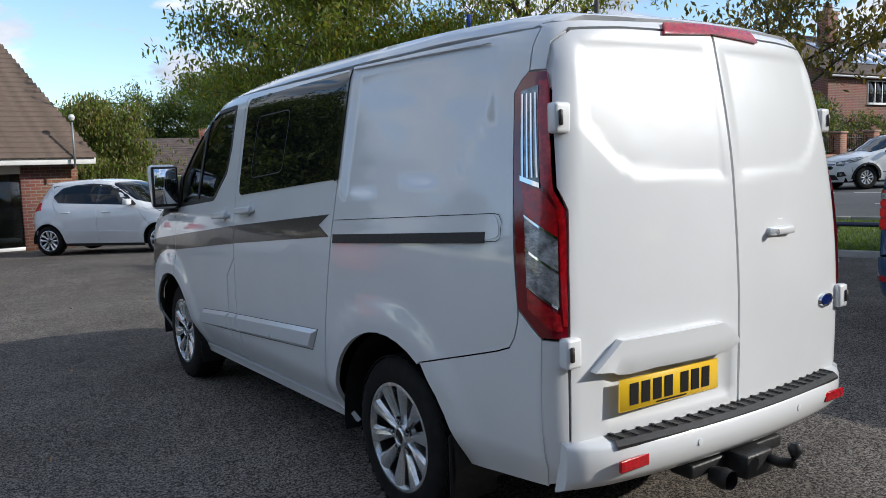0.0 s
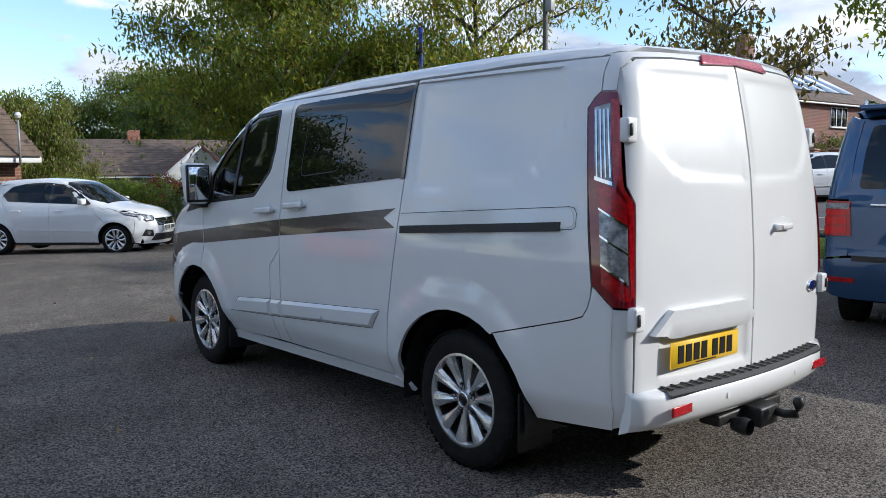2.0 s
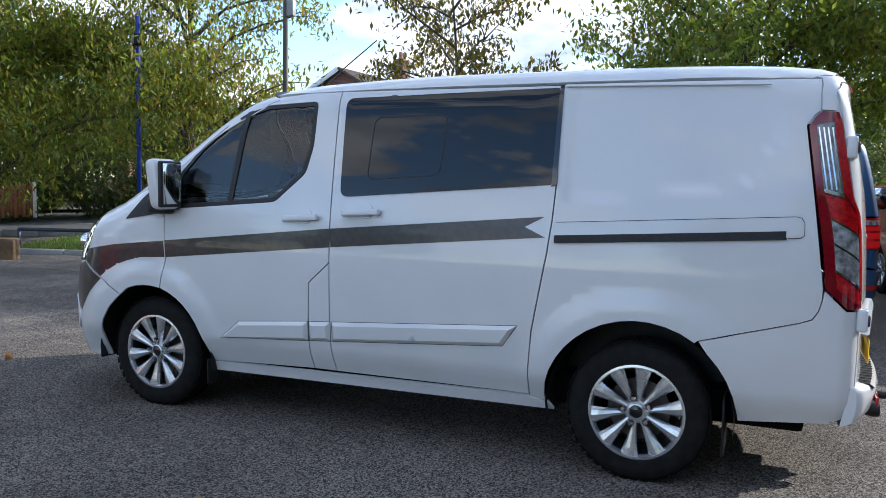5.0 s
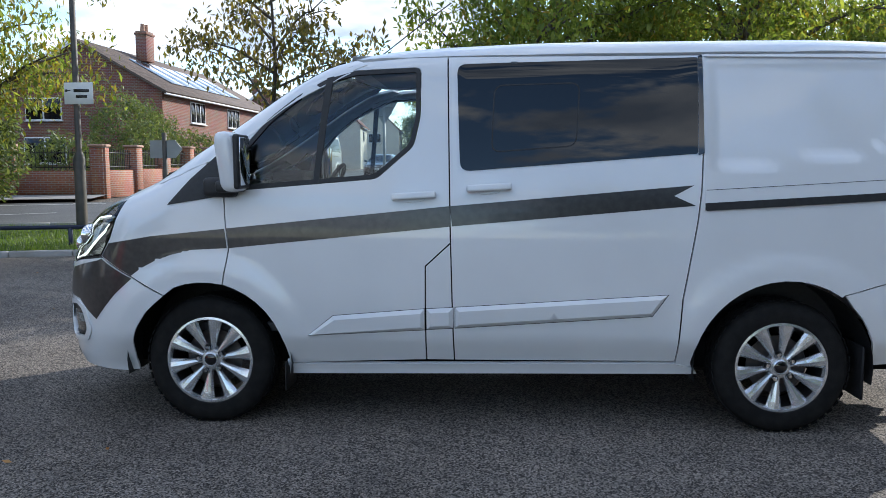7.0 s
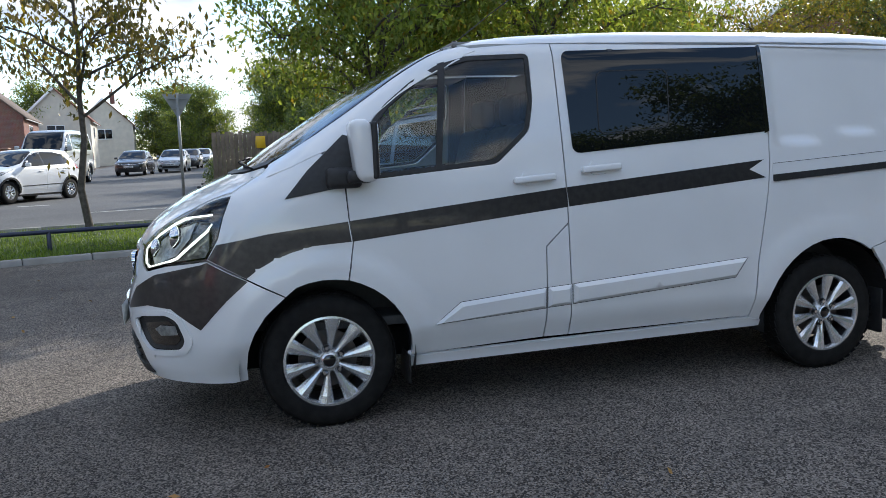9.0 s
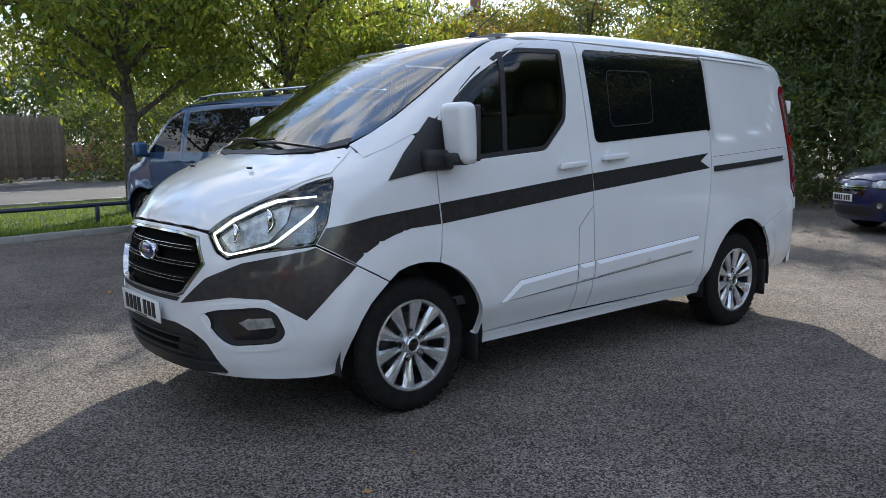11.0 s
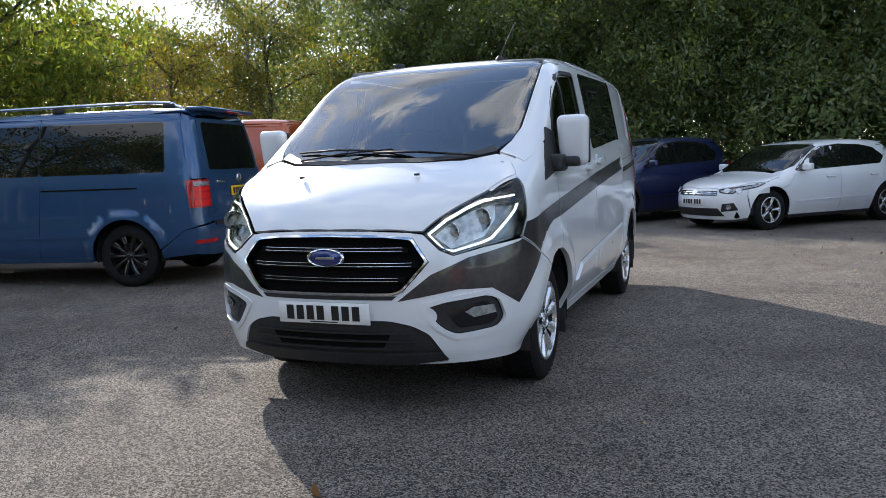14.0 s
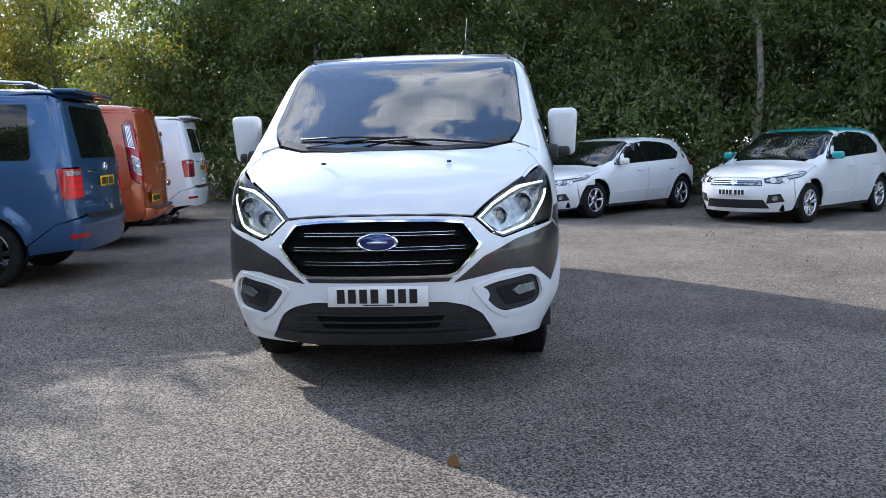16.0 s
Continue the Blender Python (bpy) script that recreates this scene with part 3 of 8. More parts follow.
    bm.free()
    d["hub"] = lathe([(0.0, 0.024), (0.050, 0.024), (0.060, 0.034), (0.07, 0.06)], 28)
    d["hub_cap"] = lathe([(0.0, 0.014), (0.026, 0.014), (0.032, 0.018), (0.034, 0.028)], 24)
    d["wheel_nut"] = lathe([(0.0, 0.014), (0.009, 0.014), (0.011, 0.03)], 6, sm=False)
    d["nut_recess"] = lathe([(0.0, 0.0335), (0.015, 0.0335), (0.019, 0.024), (0.021, 0.03)], 16)
    d["cap_ring"] = lathe([(0.030, 0.016), (0.034, 0.010), (0.040, 0.013), (0.044, 0.028)], 28)
    WHEELS[key] = d
    return d


def wheel(name, parent, at, out, r=0.337, w=0.215, rim=0.226, spokes=10, dark=False, style="paired"):
    """Tyre with tread blocks and an alloy with spokes, nuts and hub cap; out is -1 or 1 for the side that it shows."""
    d = wheel_meshes(r, w, rim, spokes, style + ("_black" if dark else ""))
    mat = GLOSSBLACK if dark else ALLOY
    wh = part(name, d["core"], GAP, parent, m=Matrix.Translation(at) @ Matrix.Diagonal((1, -out, 1, 1)))
    for piece, stuff in (("tyre", RUBBER), ("tread", RUBBER), ("rim", mat), ("barrel", NUTCUP), ("brake_disc", STEEL), ("spokes", mat), ("hub", mat), ("hub_cap", GLOSSBLACK)):
        part(piece, d[piece], stuff, wh)
    if style == "van":
        part("cap_ring", d["cap_ring"], mat, wh)
        for i in range(5):
            a = 2 * math.pi * (i + 0.40) / 5
            nm = Matrix.Translation((0.066 * math.cos(a), -0.004, 0.066 * math.sin(a)))
            part("nut_recess", d["nut_recess"], NUTCUP, wh, m=nm)
            part("wheel_nut", d["wheel_nut"], CHROME, wh, m=nm)
        return wh
    for i in range(5):
        a = 2 * math.pi * (i + 0.25) / 5
        part("wheel_nut", d["wheel_nut"], STEEL, wh, m=Matrix.Translation((0.045 * math.cos(a), 0, 0.045 * math.sin(a))))
    return wh


def text_mesh(body, size, name="writing"):
    """Built-in font lettering as a mesh in the x-z plane, centred."""
    cu = bpy.data.curves.new(name, "FONT")
    cu.body, cu.size, cu.extrude, cu.align_x, cu.align_y = body, size, 0.0008, "CENTER", "CENTER"
    ob = new(name, cu)
    me = bpy.data.meshes.new_from_object(ob.evaluated_get(bpy.context.evaluated_depsgraph_get()))
    bpy.data.objects.remove(ob)
    me.transform(Matrix.Rotation(radians(90), 4, "X"))
    return me


def number_plate(parent, m, mat, w=0.52, h=0.111):
    """A plate with seven dark bars in place of its characters."""
    ob = part("number_plate", box(w, 0.006, h, (0, 0, 0), 0.003, 1), mat, parent, "reflective plate with dark bars", m)
    bar = box(0.040 * w / 0.52, 0.003, h * 0.66)
    me = bpy.data.meshes.new("plate_bar")
    bar.to_mesh(me)
    bar.free()
    for i in range(7):
        part("plate_bar", me, INK, ob, m=Matrix.Translation(((-0.19 + i * 0.058 + (0.026 if i > 3 else 0)) * w / 0.52, -0.0045, 0)))
    bm = bmesh.new()
    bmesh.ops.create_cube(bm, size=1, matrix=Matrix.Translation((0, -0.0042, -h * 0.42)) @ Matrix.Diagonal((w * 0.3, 0.0025, 0.005, 1)))
    part("small_print", bm, INK, ob)
    return ob


def mirror_pts(pts):
    return [((q[0], -q[1], q[2]) if q[0] in ("front", "rear") else (({"left": "right", "right": "left"}.get(q[0], q[0])), q[1], q[2])) if len(q) == 3 else (-q[0], q[1]) for q in pts][::-1]


def arch_line(cx, cz, r, a0, a1, n=12):
    return [(cx + r * math.cos(radians(a0 + (a1 - a0) * i / n)), cz + r * math.sin(radians(a0 + (a1 - a0) * i / n))) for i in range(n + 1)]


def panel_van(label, paint, m, hero=True, group=""):
    van = thing("van", label, "van", m, group)
    st = 0.045 if hero else 0.09
    P = lambda name, kind, outline, mat, lab="", parent=None, **k: part(name, VAN.panel(kind, outline, **{"step": st, **k}), mat, parent or van, lab)
    af = arch_line(-1.4665, 0.335, 0.423, -14, 76, 10)          # rear half of the front arch, sill to door line
    af2 = arch_line(-1.4665, 0.335, 0.423, 76, 180, 12)
    ar = arch_line(1.4665, 0.335, 0.448, 186, -20, 22)
    for side, sg in (("left", -1), ("right", 1)):
        # front wing
        wing = [(-1.354, 1.192), (-1.345, 1.05), (-1.330, 0.93), (-1.364, 0.747), *af2[1:5], (-1.668, 0.690), (-1.87, 0.80), (-2.022, 0.885), (-1.966, 0.98), (-1.934, 1.085), (-1.890, 1.187), (-1.77, 1.262), (-1.72, 1.285), (-1.50, 1.40), (-1.36, 1.30)]
        P("front_wing", side, wing, paint, gap=0.002, depth=0.02)
        # door with its window opening
        frame_top = [(-0.215, 1.905), (-0.42, 1.903), (-0.65, 1.885), (-0.80, 1.838), (-1.02, 1.718), (-1.19, 1.575), (-1.30, 1.455)]
        door = [(-1.352, 1.19), *[(-1.347, 1.30)], *frame_top[::-1], (-0.195, 0.965), (-0.322, 0.848), (-0.322, 0.352), (-1.055, 0.322), *af[1:-1], (-1.362, 0.747), (-1.330, 0.93), (-1.345, 1.05)]
        window = rounded([(-1.262, 1.232), (-1.27, 1.43), (-1.13, 1.597), (-0.99, 1.708), (-0.84, 1.795), (-0.69, 1.835), (-0.352, 1.848), (-0.352, 1.60), (-0.385, 1.45), (-0.57, 1.288)], 0.03, 3)
        P("front_door", side, door, paint, holes=[window], gap=0.0035, depth=0.03)
        P("window_seal", side, window, PLASTIC, holes=[inset(window, 0.022)], lift=0.001, depth=0.012, step=0.03)
        P("front_door_glass", side, inset(window, 0.02), GLASS, lift=-0.004, depth=0, step=0.08)
        P("window_bar", side, [(-0.895, 1.26), (-0.865, 1.26), (-0.80, 1.81), (-0.838, 1.80)], PLASTIC, lift=0.002, depth=0.01)
        P("sail_panel", side, [(-1.645, 1.155), (-1.335, 1.205), (-1.262, 1.24), (-1.275, 1.43), (-1.345, 1.452), (-1.53, 1.285)], PLASTIC, "black plastic mirror mounting triangle", lift=0.006, depth=0.02)
        # lower pillar strip and sliding door
        P("pillar_strip", side, [(-0.322, 0.352), (-0.322, 0.848), (-0.195, 0.965), (-0.178, 0.352)], paint, gap=0.0035, depth=0.02)
        shut = [(0.940, 0.36), (0.945, 0.5), (0.957, 0.69), (0.992, 0.90), (1.022, 1.08), (1.040, 1.24), (1.048, 1.41), (1.046, 1.90)]
        P("sliding_door", side, [(-0.215, 1.905), (-0.195, 0.965), (-0.178, 0.352), *shut], paint, gap=0.0035, depth=0.02)
        glass2 = rounded([(-0.168, 1.862), (-0.148, 1.322), (1.022, 1.408), (1.028, 1.885)], [0.05, 0.05, 0.01, 0.01])
        P("side_window", side, glass2, TINT, "dark privacy glass", lift=0.004, depth=0.008, step=0.1)
        P("window_edge_strip", side, [(1.024, 1.40), (1.052, 1.41), (1.050, 1.895), (1.030, 1.89)], GLOSSBLACK, lift=0.007, depth=0.01)
        pane = rounded([(0.02, 1.755), (0.005, 1.415), (0.43, 1.445), (0.45, 1.765)], 0.05)
        P("sliding_pane_frame", side, pane, PLASTIC, holes=[inset(pane, 0.006)], lift=0.0055, depth=0.002, step=0.1)
        # rear quarter, bumper corner, roof rail
        seam = [(1.739, 0.714), (1.985, 0.778), (2.150, 0.822), (2.205, 0.842), (2.228, 0.880), (2.241, 0.93)]
        lamp_edge = [(2.243, 0.98), (2.193, 1.36), (2.146, 1.69), (2.172, 1.732), (2.20, 1.757)]
        quarter = [(1.046, 1.905), *shut[::-1][1:], (0.935, 0.335), (1.024, 0.335), *ar[1:15], *seam, *lamp_edge, (2.197, 1.80), (2.20, 1.905)]
        P("rear_quarter", side, quarter, paint, gap=0.0035, depth=0.02)
        low = [*ar[15:20], (1.918, 0.345), (2.30, 0.37), (2.33, 0.45), (2.336, 0.888), (2.247, 0.974), *seam[::-1]]
        P("bumper_corner", side, low, paint, gap=0.002, depth=0.02)
        P("sill", side, [(-1.05, 0.318), (0.94, 0.352), (1.03, 0.33), (1.06, 0.292), (-1.05, 0.262)], paint, gap=0.001, depth=0.02, lift=0.004)
        # door-rail slot
        P("rail_recess", side, rounded([(1.052, 1.150), (1.052, 1.235), (2.130, 1.288), (2.155, 1.21), (2.10, 1.195)], [0, 0, 0.03, 0.03, 0.03]), paint, lift=0.003, depth=0.003, gap=0.003, step=0.05)
        cover = [(1.06, 1.2275), (1.06, 1.2300), (2.118, 1.2890), (2.142, 1.284), (2.156, 1.262), (2.157, 1.206), (2.140, 1.194), (2.09, 1.191), (2.09, 1.1935), (2.139, 1.1965), (2.1545, 1.207), (2.1535, 1.262), (2.140, 1.282), (2.118, 1.2865)]
        P("rail_cover_joint", side, cover, GAP, lift=0.0042, depth=0, step=0.03)
        P("roof_ledge", side, [(1.06, 1.888), (1.06, 1.899), (1.94, 1.886), (1.99, 1.876), (1.94, 1.876)], paint, lift=0.007, depth=0.007, step=0.04)
        P("door_rail", side, [(1.055, 1.131), (1.055, 1.166), (2.082, 1.224), (2.082, 1.189)], PLASTIC, lift=0.0055, depth=0.004, step=0.1)
        P("rail_lip", side, [(1.06, 1.128), (1.06, 1.137), (2.085, 1.194), (2.085, 1.186)], PLASTIC, lift=0.010, depth=0.006, step=0.1)
        # side mouldings
        for name, pts in (("door_moulding", [(-0.93, 0.485), (-0.795, 0.592), (-0.326, 0.632), (-0.326, 0.522)]), ("door_moulding", [(-0.318, 0.524), (-0.318, 0.632), (-0.182, 0.640), (-0.182, 0.532)]), ("door_moulding", [(-0.172, 0.533), (-0.172, 0.641), (0.885, 0.712), (0.81, 0.604)])):
            part(name, raised(VAN, side, pts, 0.020, 0.020), paint, van)
            P("moulding_joint", side, inset(pts, -0.002), GAP, holes=[inset(pts, 0.001)], lift=0.0012, depth=0, step=0.03)
        if hero:
            # graphite stripe, door by door
            P("stripe", side, [(-0.188, 1.049), (-0.198, 1.150), (1.003, 1.253), (0.905, 1.201), (1.010, 1.153)], STRIPE, "graphite vinyl stripe with a swallowtail", lift=0.0012, depth=0, step=0.08)
            P("stripe", side, [(-1.330, 0.935), (-1.340, 1.036), (-0.201, 1.150), (-0.193, 1.048)], STRIPE, lift=0.0012, depth=0, step=0.08)
            P("stripe", side, [(-1.338, 0.935), (-1.350, 1.034), (-1.735, 0.995), (-1.973, 0.955), (-2.016, 0.888), (-1.87, 0.805), (-1.845, 0.790), (-1.785, 0.832), (-1.72, 0.866), (-1.63, 0.900), (-1.52, 0.925)], STRIPE, lift=0.0012, depth=0, step=0.03)
        # handles
        for hx, hz, a in ((-0.38, 1.203, 0.06), (-0.003, 1.243, 0.06)):
            h = part("door_handle", box(0.225, 0.024, 0.036, (0, -0.028, -0.004), 0.011, 3), paint, van, m=on_skin(VAN, side, hx, hz) @ Matrix.Rotation(-a * -sg, 4, "Y"))
            P("handle_cup", side, rounded([(hx - 0.07, hz + 0.004), (hx - 0.045, hz + 0.042), (hx + 0.045, hz + 0.05), (hx + 0.07, hz + 0.012), (hx + 0.05, hz - 0.03), (hx - 0.05, hz - 0.036)], 0.02), paint, lift=0.009, depth=0.009, step=0.02)
            for q in (-0.1, 0.1):
                part("handle_post", box(0.022, 0.03, 0.022, (q, -0.013, -0.004), 0.004, 1), paint, h)
        # hidden inner skin, so that joints look dark
        P("inner_skin", side, [(-1.60, 0.75), (-1.52, 1.25), (-1.34, 1.195), (-1.2, 1.22), (-0.33, 1.285), (-0.33, 1.84), (-0.20, 1.90), (2.22, 1.90), (2.22, 0.42), (1.93, 0.36), (1.93, 0.82), (1.0, 0.82), (1.0, 0.30), (-1.03, 0.30), (-1.03, 0.78)], GAP, lift=-0.022, depth=0, step=0.12)
        # wheel housings
        for cx in (-1.4665, 1.4665):
            bm = bmesh.new()
            pr = [(math.cos(radians(a)) * 0.44, math.sin(radians(a)) * 0.44) for a in range(-10, 191, 10)]
            rows = [[bm.verts.new((cx + u, sg * yy, 0.335 + w)) for u, w in pr] for yy in (0.55, 0.905)]
            for i in range(len(pr) - 1):
                bm.faces.new((rows[0][i], rows[0][i + 1], rows[1][i + 1], rows[1][i]))
            bm.faces.new(rows[0])
            part("wheel_housing", bm, PLASTIC, van)
        wheel("wheel", van, (-1.4665, sg * 0.895, 0.337), sg, rim=0.223, style="van")
        wheel("wheel", van, (1.4665, sg * 0.895, 0.337), sg, rim=0.223, style="van")
        # mud flaps
        for cx, h in ((1.86, 0.27), (-1.06, 0.15)):
            part("mud_flap", box(0.012, 0.22, h, (cx, sg * 0.79, 0.18 + h / 2), 0.01), PLASTIC, van)
        # door mirror
        mr = part("mirror_arm", box(0.17, 0.13, 0.10, (-1.36, sg * 0.925, 1.245), 0.03, 3), PLASTIC, van)
        bm = box(0.115, 0.185, 0.295, (0, 0, 0), 0.045, 4)
        for v in bm.verts:
            v.co.x += 0.05 * (v.co.z / 0.135) * -0.3 + (0.03 if v.co.x < 0 else 0) * abs(v.co.z) * 4
            v.co.y *= 1.0 - 0.12 * (v.co.z < -0.05)
        part("mirror_cap", bm, WHITE if hero else paint, mr, "", Matrix.Translation((-1.285, sg * 1.022, 1.372)))
        part("mirror_frame", box(0.03, 0.172, 0.268, (-1.228, sg * 1.022, 1.372), 0.014, 3), PLASTIC, mr)
        part("mirror_pane", box(0.006, 0.145, 0.235, (-1.2115, sg * 1.022, 1.374), 0.002, 1), MIRRORGLASS, mr)
        part("mirror_foot", box(0.12, 0.15, 0.06, (-1.295, sg * 0.99, 1.25), 0.024, 3), PLASTIC, mr)
    # roof, bonnet, windscreen
    roof_l = [(-0.835, 0.0), (-0.80, -0.35), (-0.745, -0.66), (-0.66, -0.742), (-0.42, -0.772), (0.2, -0.783), (1.0, -0.783), (1.5, -0.772), (2.0, -0.735), (2.16, -0.712), (2.25, -0.66), (2.292, -0.35), (2.305, 0.0)]
    P("roof", "top", [*roof_l, *[(x, -y) for x, y in roof_l[1:-1][::-1]]], paint, gap=0.001, depth=0.02, step=0.06)
    ws = [(-1.875, 0.0), (-1.86, -0.30), (-1.80, -0.52), (-1.70, -0.675), (-1.60, -0.735), (-1.50, -0.752), (-1.25, -0.742), (-1.0, -0.728), (-0.80, -0.712), (-0.77, -0.66), (-0.82, -0.35), (-0.85, 0.0)]
    wsm = [*ws, *[(x, -y) for x, y in ws[1:-1][::-1]]]
    P("windscreen", "top", wsm, SCREEN, lift=0.002, depth=0, step=0.07)
    P("windscreen_border", "top", inset(wsm, -0.004), GLOSSBLACK, holes=[inset(wsm, 0.035)], lift=0.0, depth=0.01, step=0.04)
    for sg in (-1, 1):
        pil = [(-1.60, sg * 0.742), (-1.48, sg * 0.765), (-1.0, sg * 0.742), (-0.80, sg * 0.722), (-0.70, sg * 0.735), (-0.63, sg * 0.785), (-0.80, sg * 0.815), (-1.05, sg * 0.838), (-1.25, sg * 0.868), (-1.40, sg * 0.885), (-1.60, sg * 0.872), (-1.72, sg * 0.845), (-1.70, sg * 0.70)]
        P("windscreen_pillar", "top", pil, paint, depth=0.02, step=0.03, lift=0.0015)
    lip = VAN.wrap("top", [("front", y, z) for y, z in ((0.0, 0.948), (-0.22, 0.946), (-0.42, 0.938), (-0.49, 0.934), (-0.575, 1.012), (-0.665, 1.071), (-0.742, 1.118))])
    bon = [(-1.895, 0.0), (-1.88, -0.30), (-1.82, -0.53), (-1.72, -0.69), (-1.725, -0.745), (-1.768, -0.768), (-1.885, -0.832), *lip[::-1]]
    P("bonnet", "top", [*bon, *[(x, -y) for x, y in bon[1:-1][::-1]]], paint, gap=0.003, depth=0.02, step=0.035)
    for sg in (-1, 1):
        P("wing_flange", "top", [(x, sg * y) for x, y in ((-1.70, 0.70), (-1.72, 0.79), (-1.88, 0.855), (-2.06, 0.765), (-2.06, 0.715), (-1.88, 0.79), (-1.77, 0.735))], paint, lift=-0.006, depth=0, step=0.03)
    P("scuttle", "top", [(-1.90, 0.0), (-1.88, -0.30), (-1.80, -0.54), (-1.70, -0.69), (-1.66, -0.66), (-1.78, -0.5), (-1.84, -0.28), (-1.858, 0.0), (-1.84, 0.28), (-1.78, 0.5), (-1.66, 0.66), (-1.70, 0.69), (-1.80, 0.54), (-1.88, 0.30)], PLASTIC, lift=0.004, depth=0.02, step=0.05)
    # nose
    F = lambda pts: [("front", y, z) for y, z in pts]
    half = [("left", -2.020, 0.880), ("left", -1.87, 0.797), ("left", -1.668, 0.688), ("left", -1.72, 0.645), ("left", -1.768, 0.60), ("left", -1.822, 0.52), ("left", -1.855, 0.43), ("left", -1.865, 0.335), ("left", -1.862, 0.272), ("left", -1.93, 0.262), ("left", -2.10, 0.270), ("front", -0.74, 0.272), ("front", -0.58, 0.272), ("front", 0.0, 0.272)]
    top = [("front", 0.0, 0.947), ("front", -0.22, 0.945), ("front", -0.42, 0.936), ("front", -0.493, 0.926), ("front", -0.578, 0.848), ("front", -0.64, 0.819), ("front", -0.765, 0.853)]
    outline = [*top, *half, *mirror_pts(half)[1:], *mirror_pts(top)[:-1]]
    grille = [(0.0, 0.927), (-0.30, 0.922), (-0.445, 0.908), (-0.532, 0.793), (-0.41, 0.65), (-0.36, 0.634), (0.36, 0.634), (0.41, 0.65), (0.532, 0.793), (0.445, 0.908), (0.30, 0.922)]
    lower = [(-0.60, 0.285), (-0.53, 0.430), (-0.45, 0.478), (-0.34, 0.503), (0.34, 0.503), (0.45, 0.478), (0.53, 0.430), (0.60, 0.285), (0.45, 0.278), (-0.45, 0.278)]
    fog = [(-0.515, 0.561), (-0.60, 0.588), (-0.779, 0.611), (-0.822, 0.587), (-0.845, 0.495), (-0.818, 0.448), (-0.647, 0.428), (-0.590, 0.464)]
    fog_r = [(-y, z) for y, z in fog]
    P("front_bumper", "nose", outline, paint, holes=[F(grille), F(rounded(lower, 0.03)), F(rounded(fog, 0.03)), F(rounded(fog_r, 0.03))], gap=0.003, depth=0.012, step=0.035)
    P("nose_lining", "nose", [*[("front", y, z) for y, z in ((-0.80, 0.30), (-0.82, 0.82), (-0.42, 0.95), (0.42, 0.95), (0.82, 0.82), (0.80, 0.30))]], GAP, lift=-0.07, depth=0, step=0.08)
    gr = P("grille", "nose", F(grille), CHROME, "black slatted grille in a chrome frame", holes=[F(inset(rounded(grille, 0.02), 0.011))], lift=0.006, depth=0.03, step=0.03)
    for z in (0.86, 0.785, 0.71):
        hw = 0.487 - 0.85 * abs(z - 0.79)
        P("grille_slat", "nose", F([(-hw, z - 0.016), (-hw, z + 0.012), (hw, z + 0.012), (hw, z - 0.016)]), GAP, parent=gr, lift=-0.020, depth=0.03, step=0.04)
        for dz in (-0.009, 0.007):
            P("slat_edge", "nose", F([(-hw + 0.03, z + dz), (-hw + 0.03, z + dz + 0.002), (hw - 0.03, z + dz + 0.002), (hw - 0.03, z + dz)]), ALLOY, parent=gr, lift=-0.017, depth=0.006, step=0.04)
    P("grille_backing", "nose", F(grille), GAP, parent=gr, lift=-0.05, depth=0, step=0.06)
    P("grille_lower_lip", "nose", F([(-0.36, 0.610), (-0.385, 0.630), (0.385, 0.630), (0.36, 0.610)]), PLASTIC, lift=0.002, depth=0.01)
    bd = part("badge", lathe([(0.0, -0.012), (0.058, -0.010), (0.066, -0.004), (0.068, 0.01)], 32), BADGE, van, "oval blue enamel badge", Matrix.Translation((VAN.place("front", [(0, 0.815)])[0][0] + 0.006, 0, 0.815)) @ Matrix.Rotation(radians(-90), 4, "Z") @ Matrix.Diagonal((1.42, 1, 0.62, 1)))
    part("badge_rim", lathe([(0.064, -0.008), (0.070, -0.012), (0.076, -0.006), (0.076, 0.012)], 32), CHROME, bd)
    part("badge_bar", box(0.075, 0.003, 0.018, (0, -0.0125, 0), 0.004), CHROME, bd)
    lw = P("lower_grille", "nose", F(rounded(lower, 0.03)), PLASTIC, "black lower air intake", lift=-0.012, depth=0.03, step=0.04)
    for z in (0.355, 0.395, 0.435):
        P("intake_bar", "nose", F([(-0.46, z), (-0.46, z + 0.008), (0.46, z + 0.008), (0.46, z)]), PLASTIC, parent=lw, lift=0.002, depth=0.014)
    P("intake_mouth", "nose", F([(-0.30, 0.365), (-0.34, 0.432), (0.34, 0.432), (0.30, 0.365)]), GAP, parent=lw, lift=-0.009, depth=0)
    P("front_splitter", "nose", [*F([(-0.60, 0.30), (-0.58, 0.335), (0.58, 0.335), (0.60, 0.30), (0.40, 0.275), (-0.40, 0.275)])], PLASTIC, lift=0.006, depth=0.03)
    number_plate(van, Matrix.Translation((-2.489, 0.0, 0.545)) @ Matrix.Rotation(radians(-90), 4, "Z") @ Matrix.Rotation(radians(3), 4, "X"), WPLATE)
    P("tow_cover", "nose", F([(-0.515 + 0.052 * math.cos(a), 0.525 + 0.047 * math.sin(a)) for a in np.linspace(0, 2 * math.pi, 16, False)]), paint, lift=0.003, depth=0.003, step=0.02)
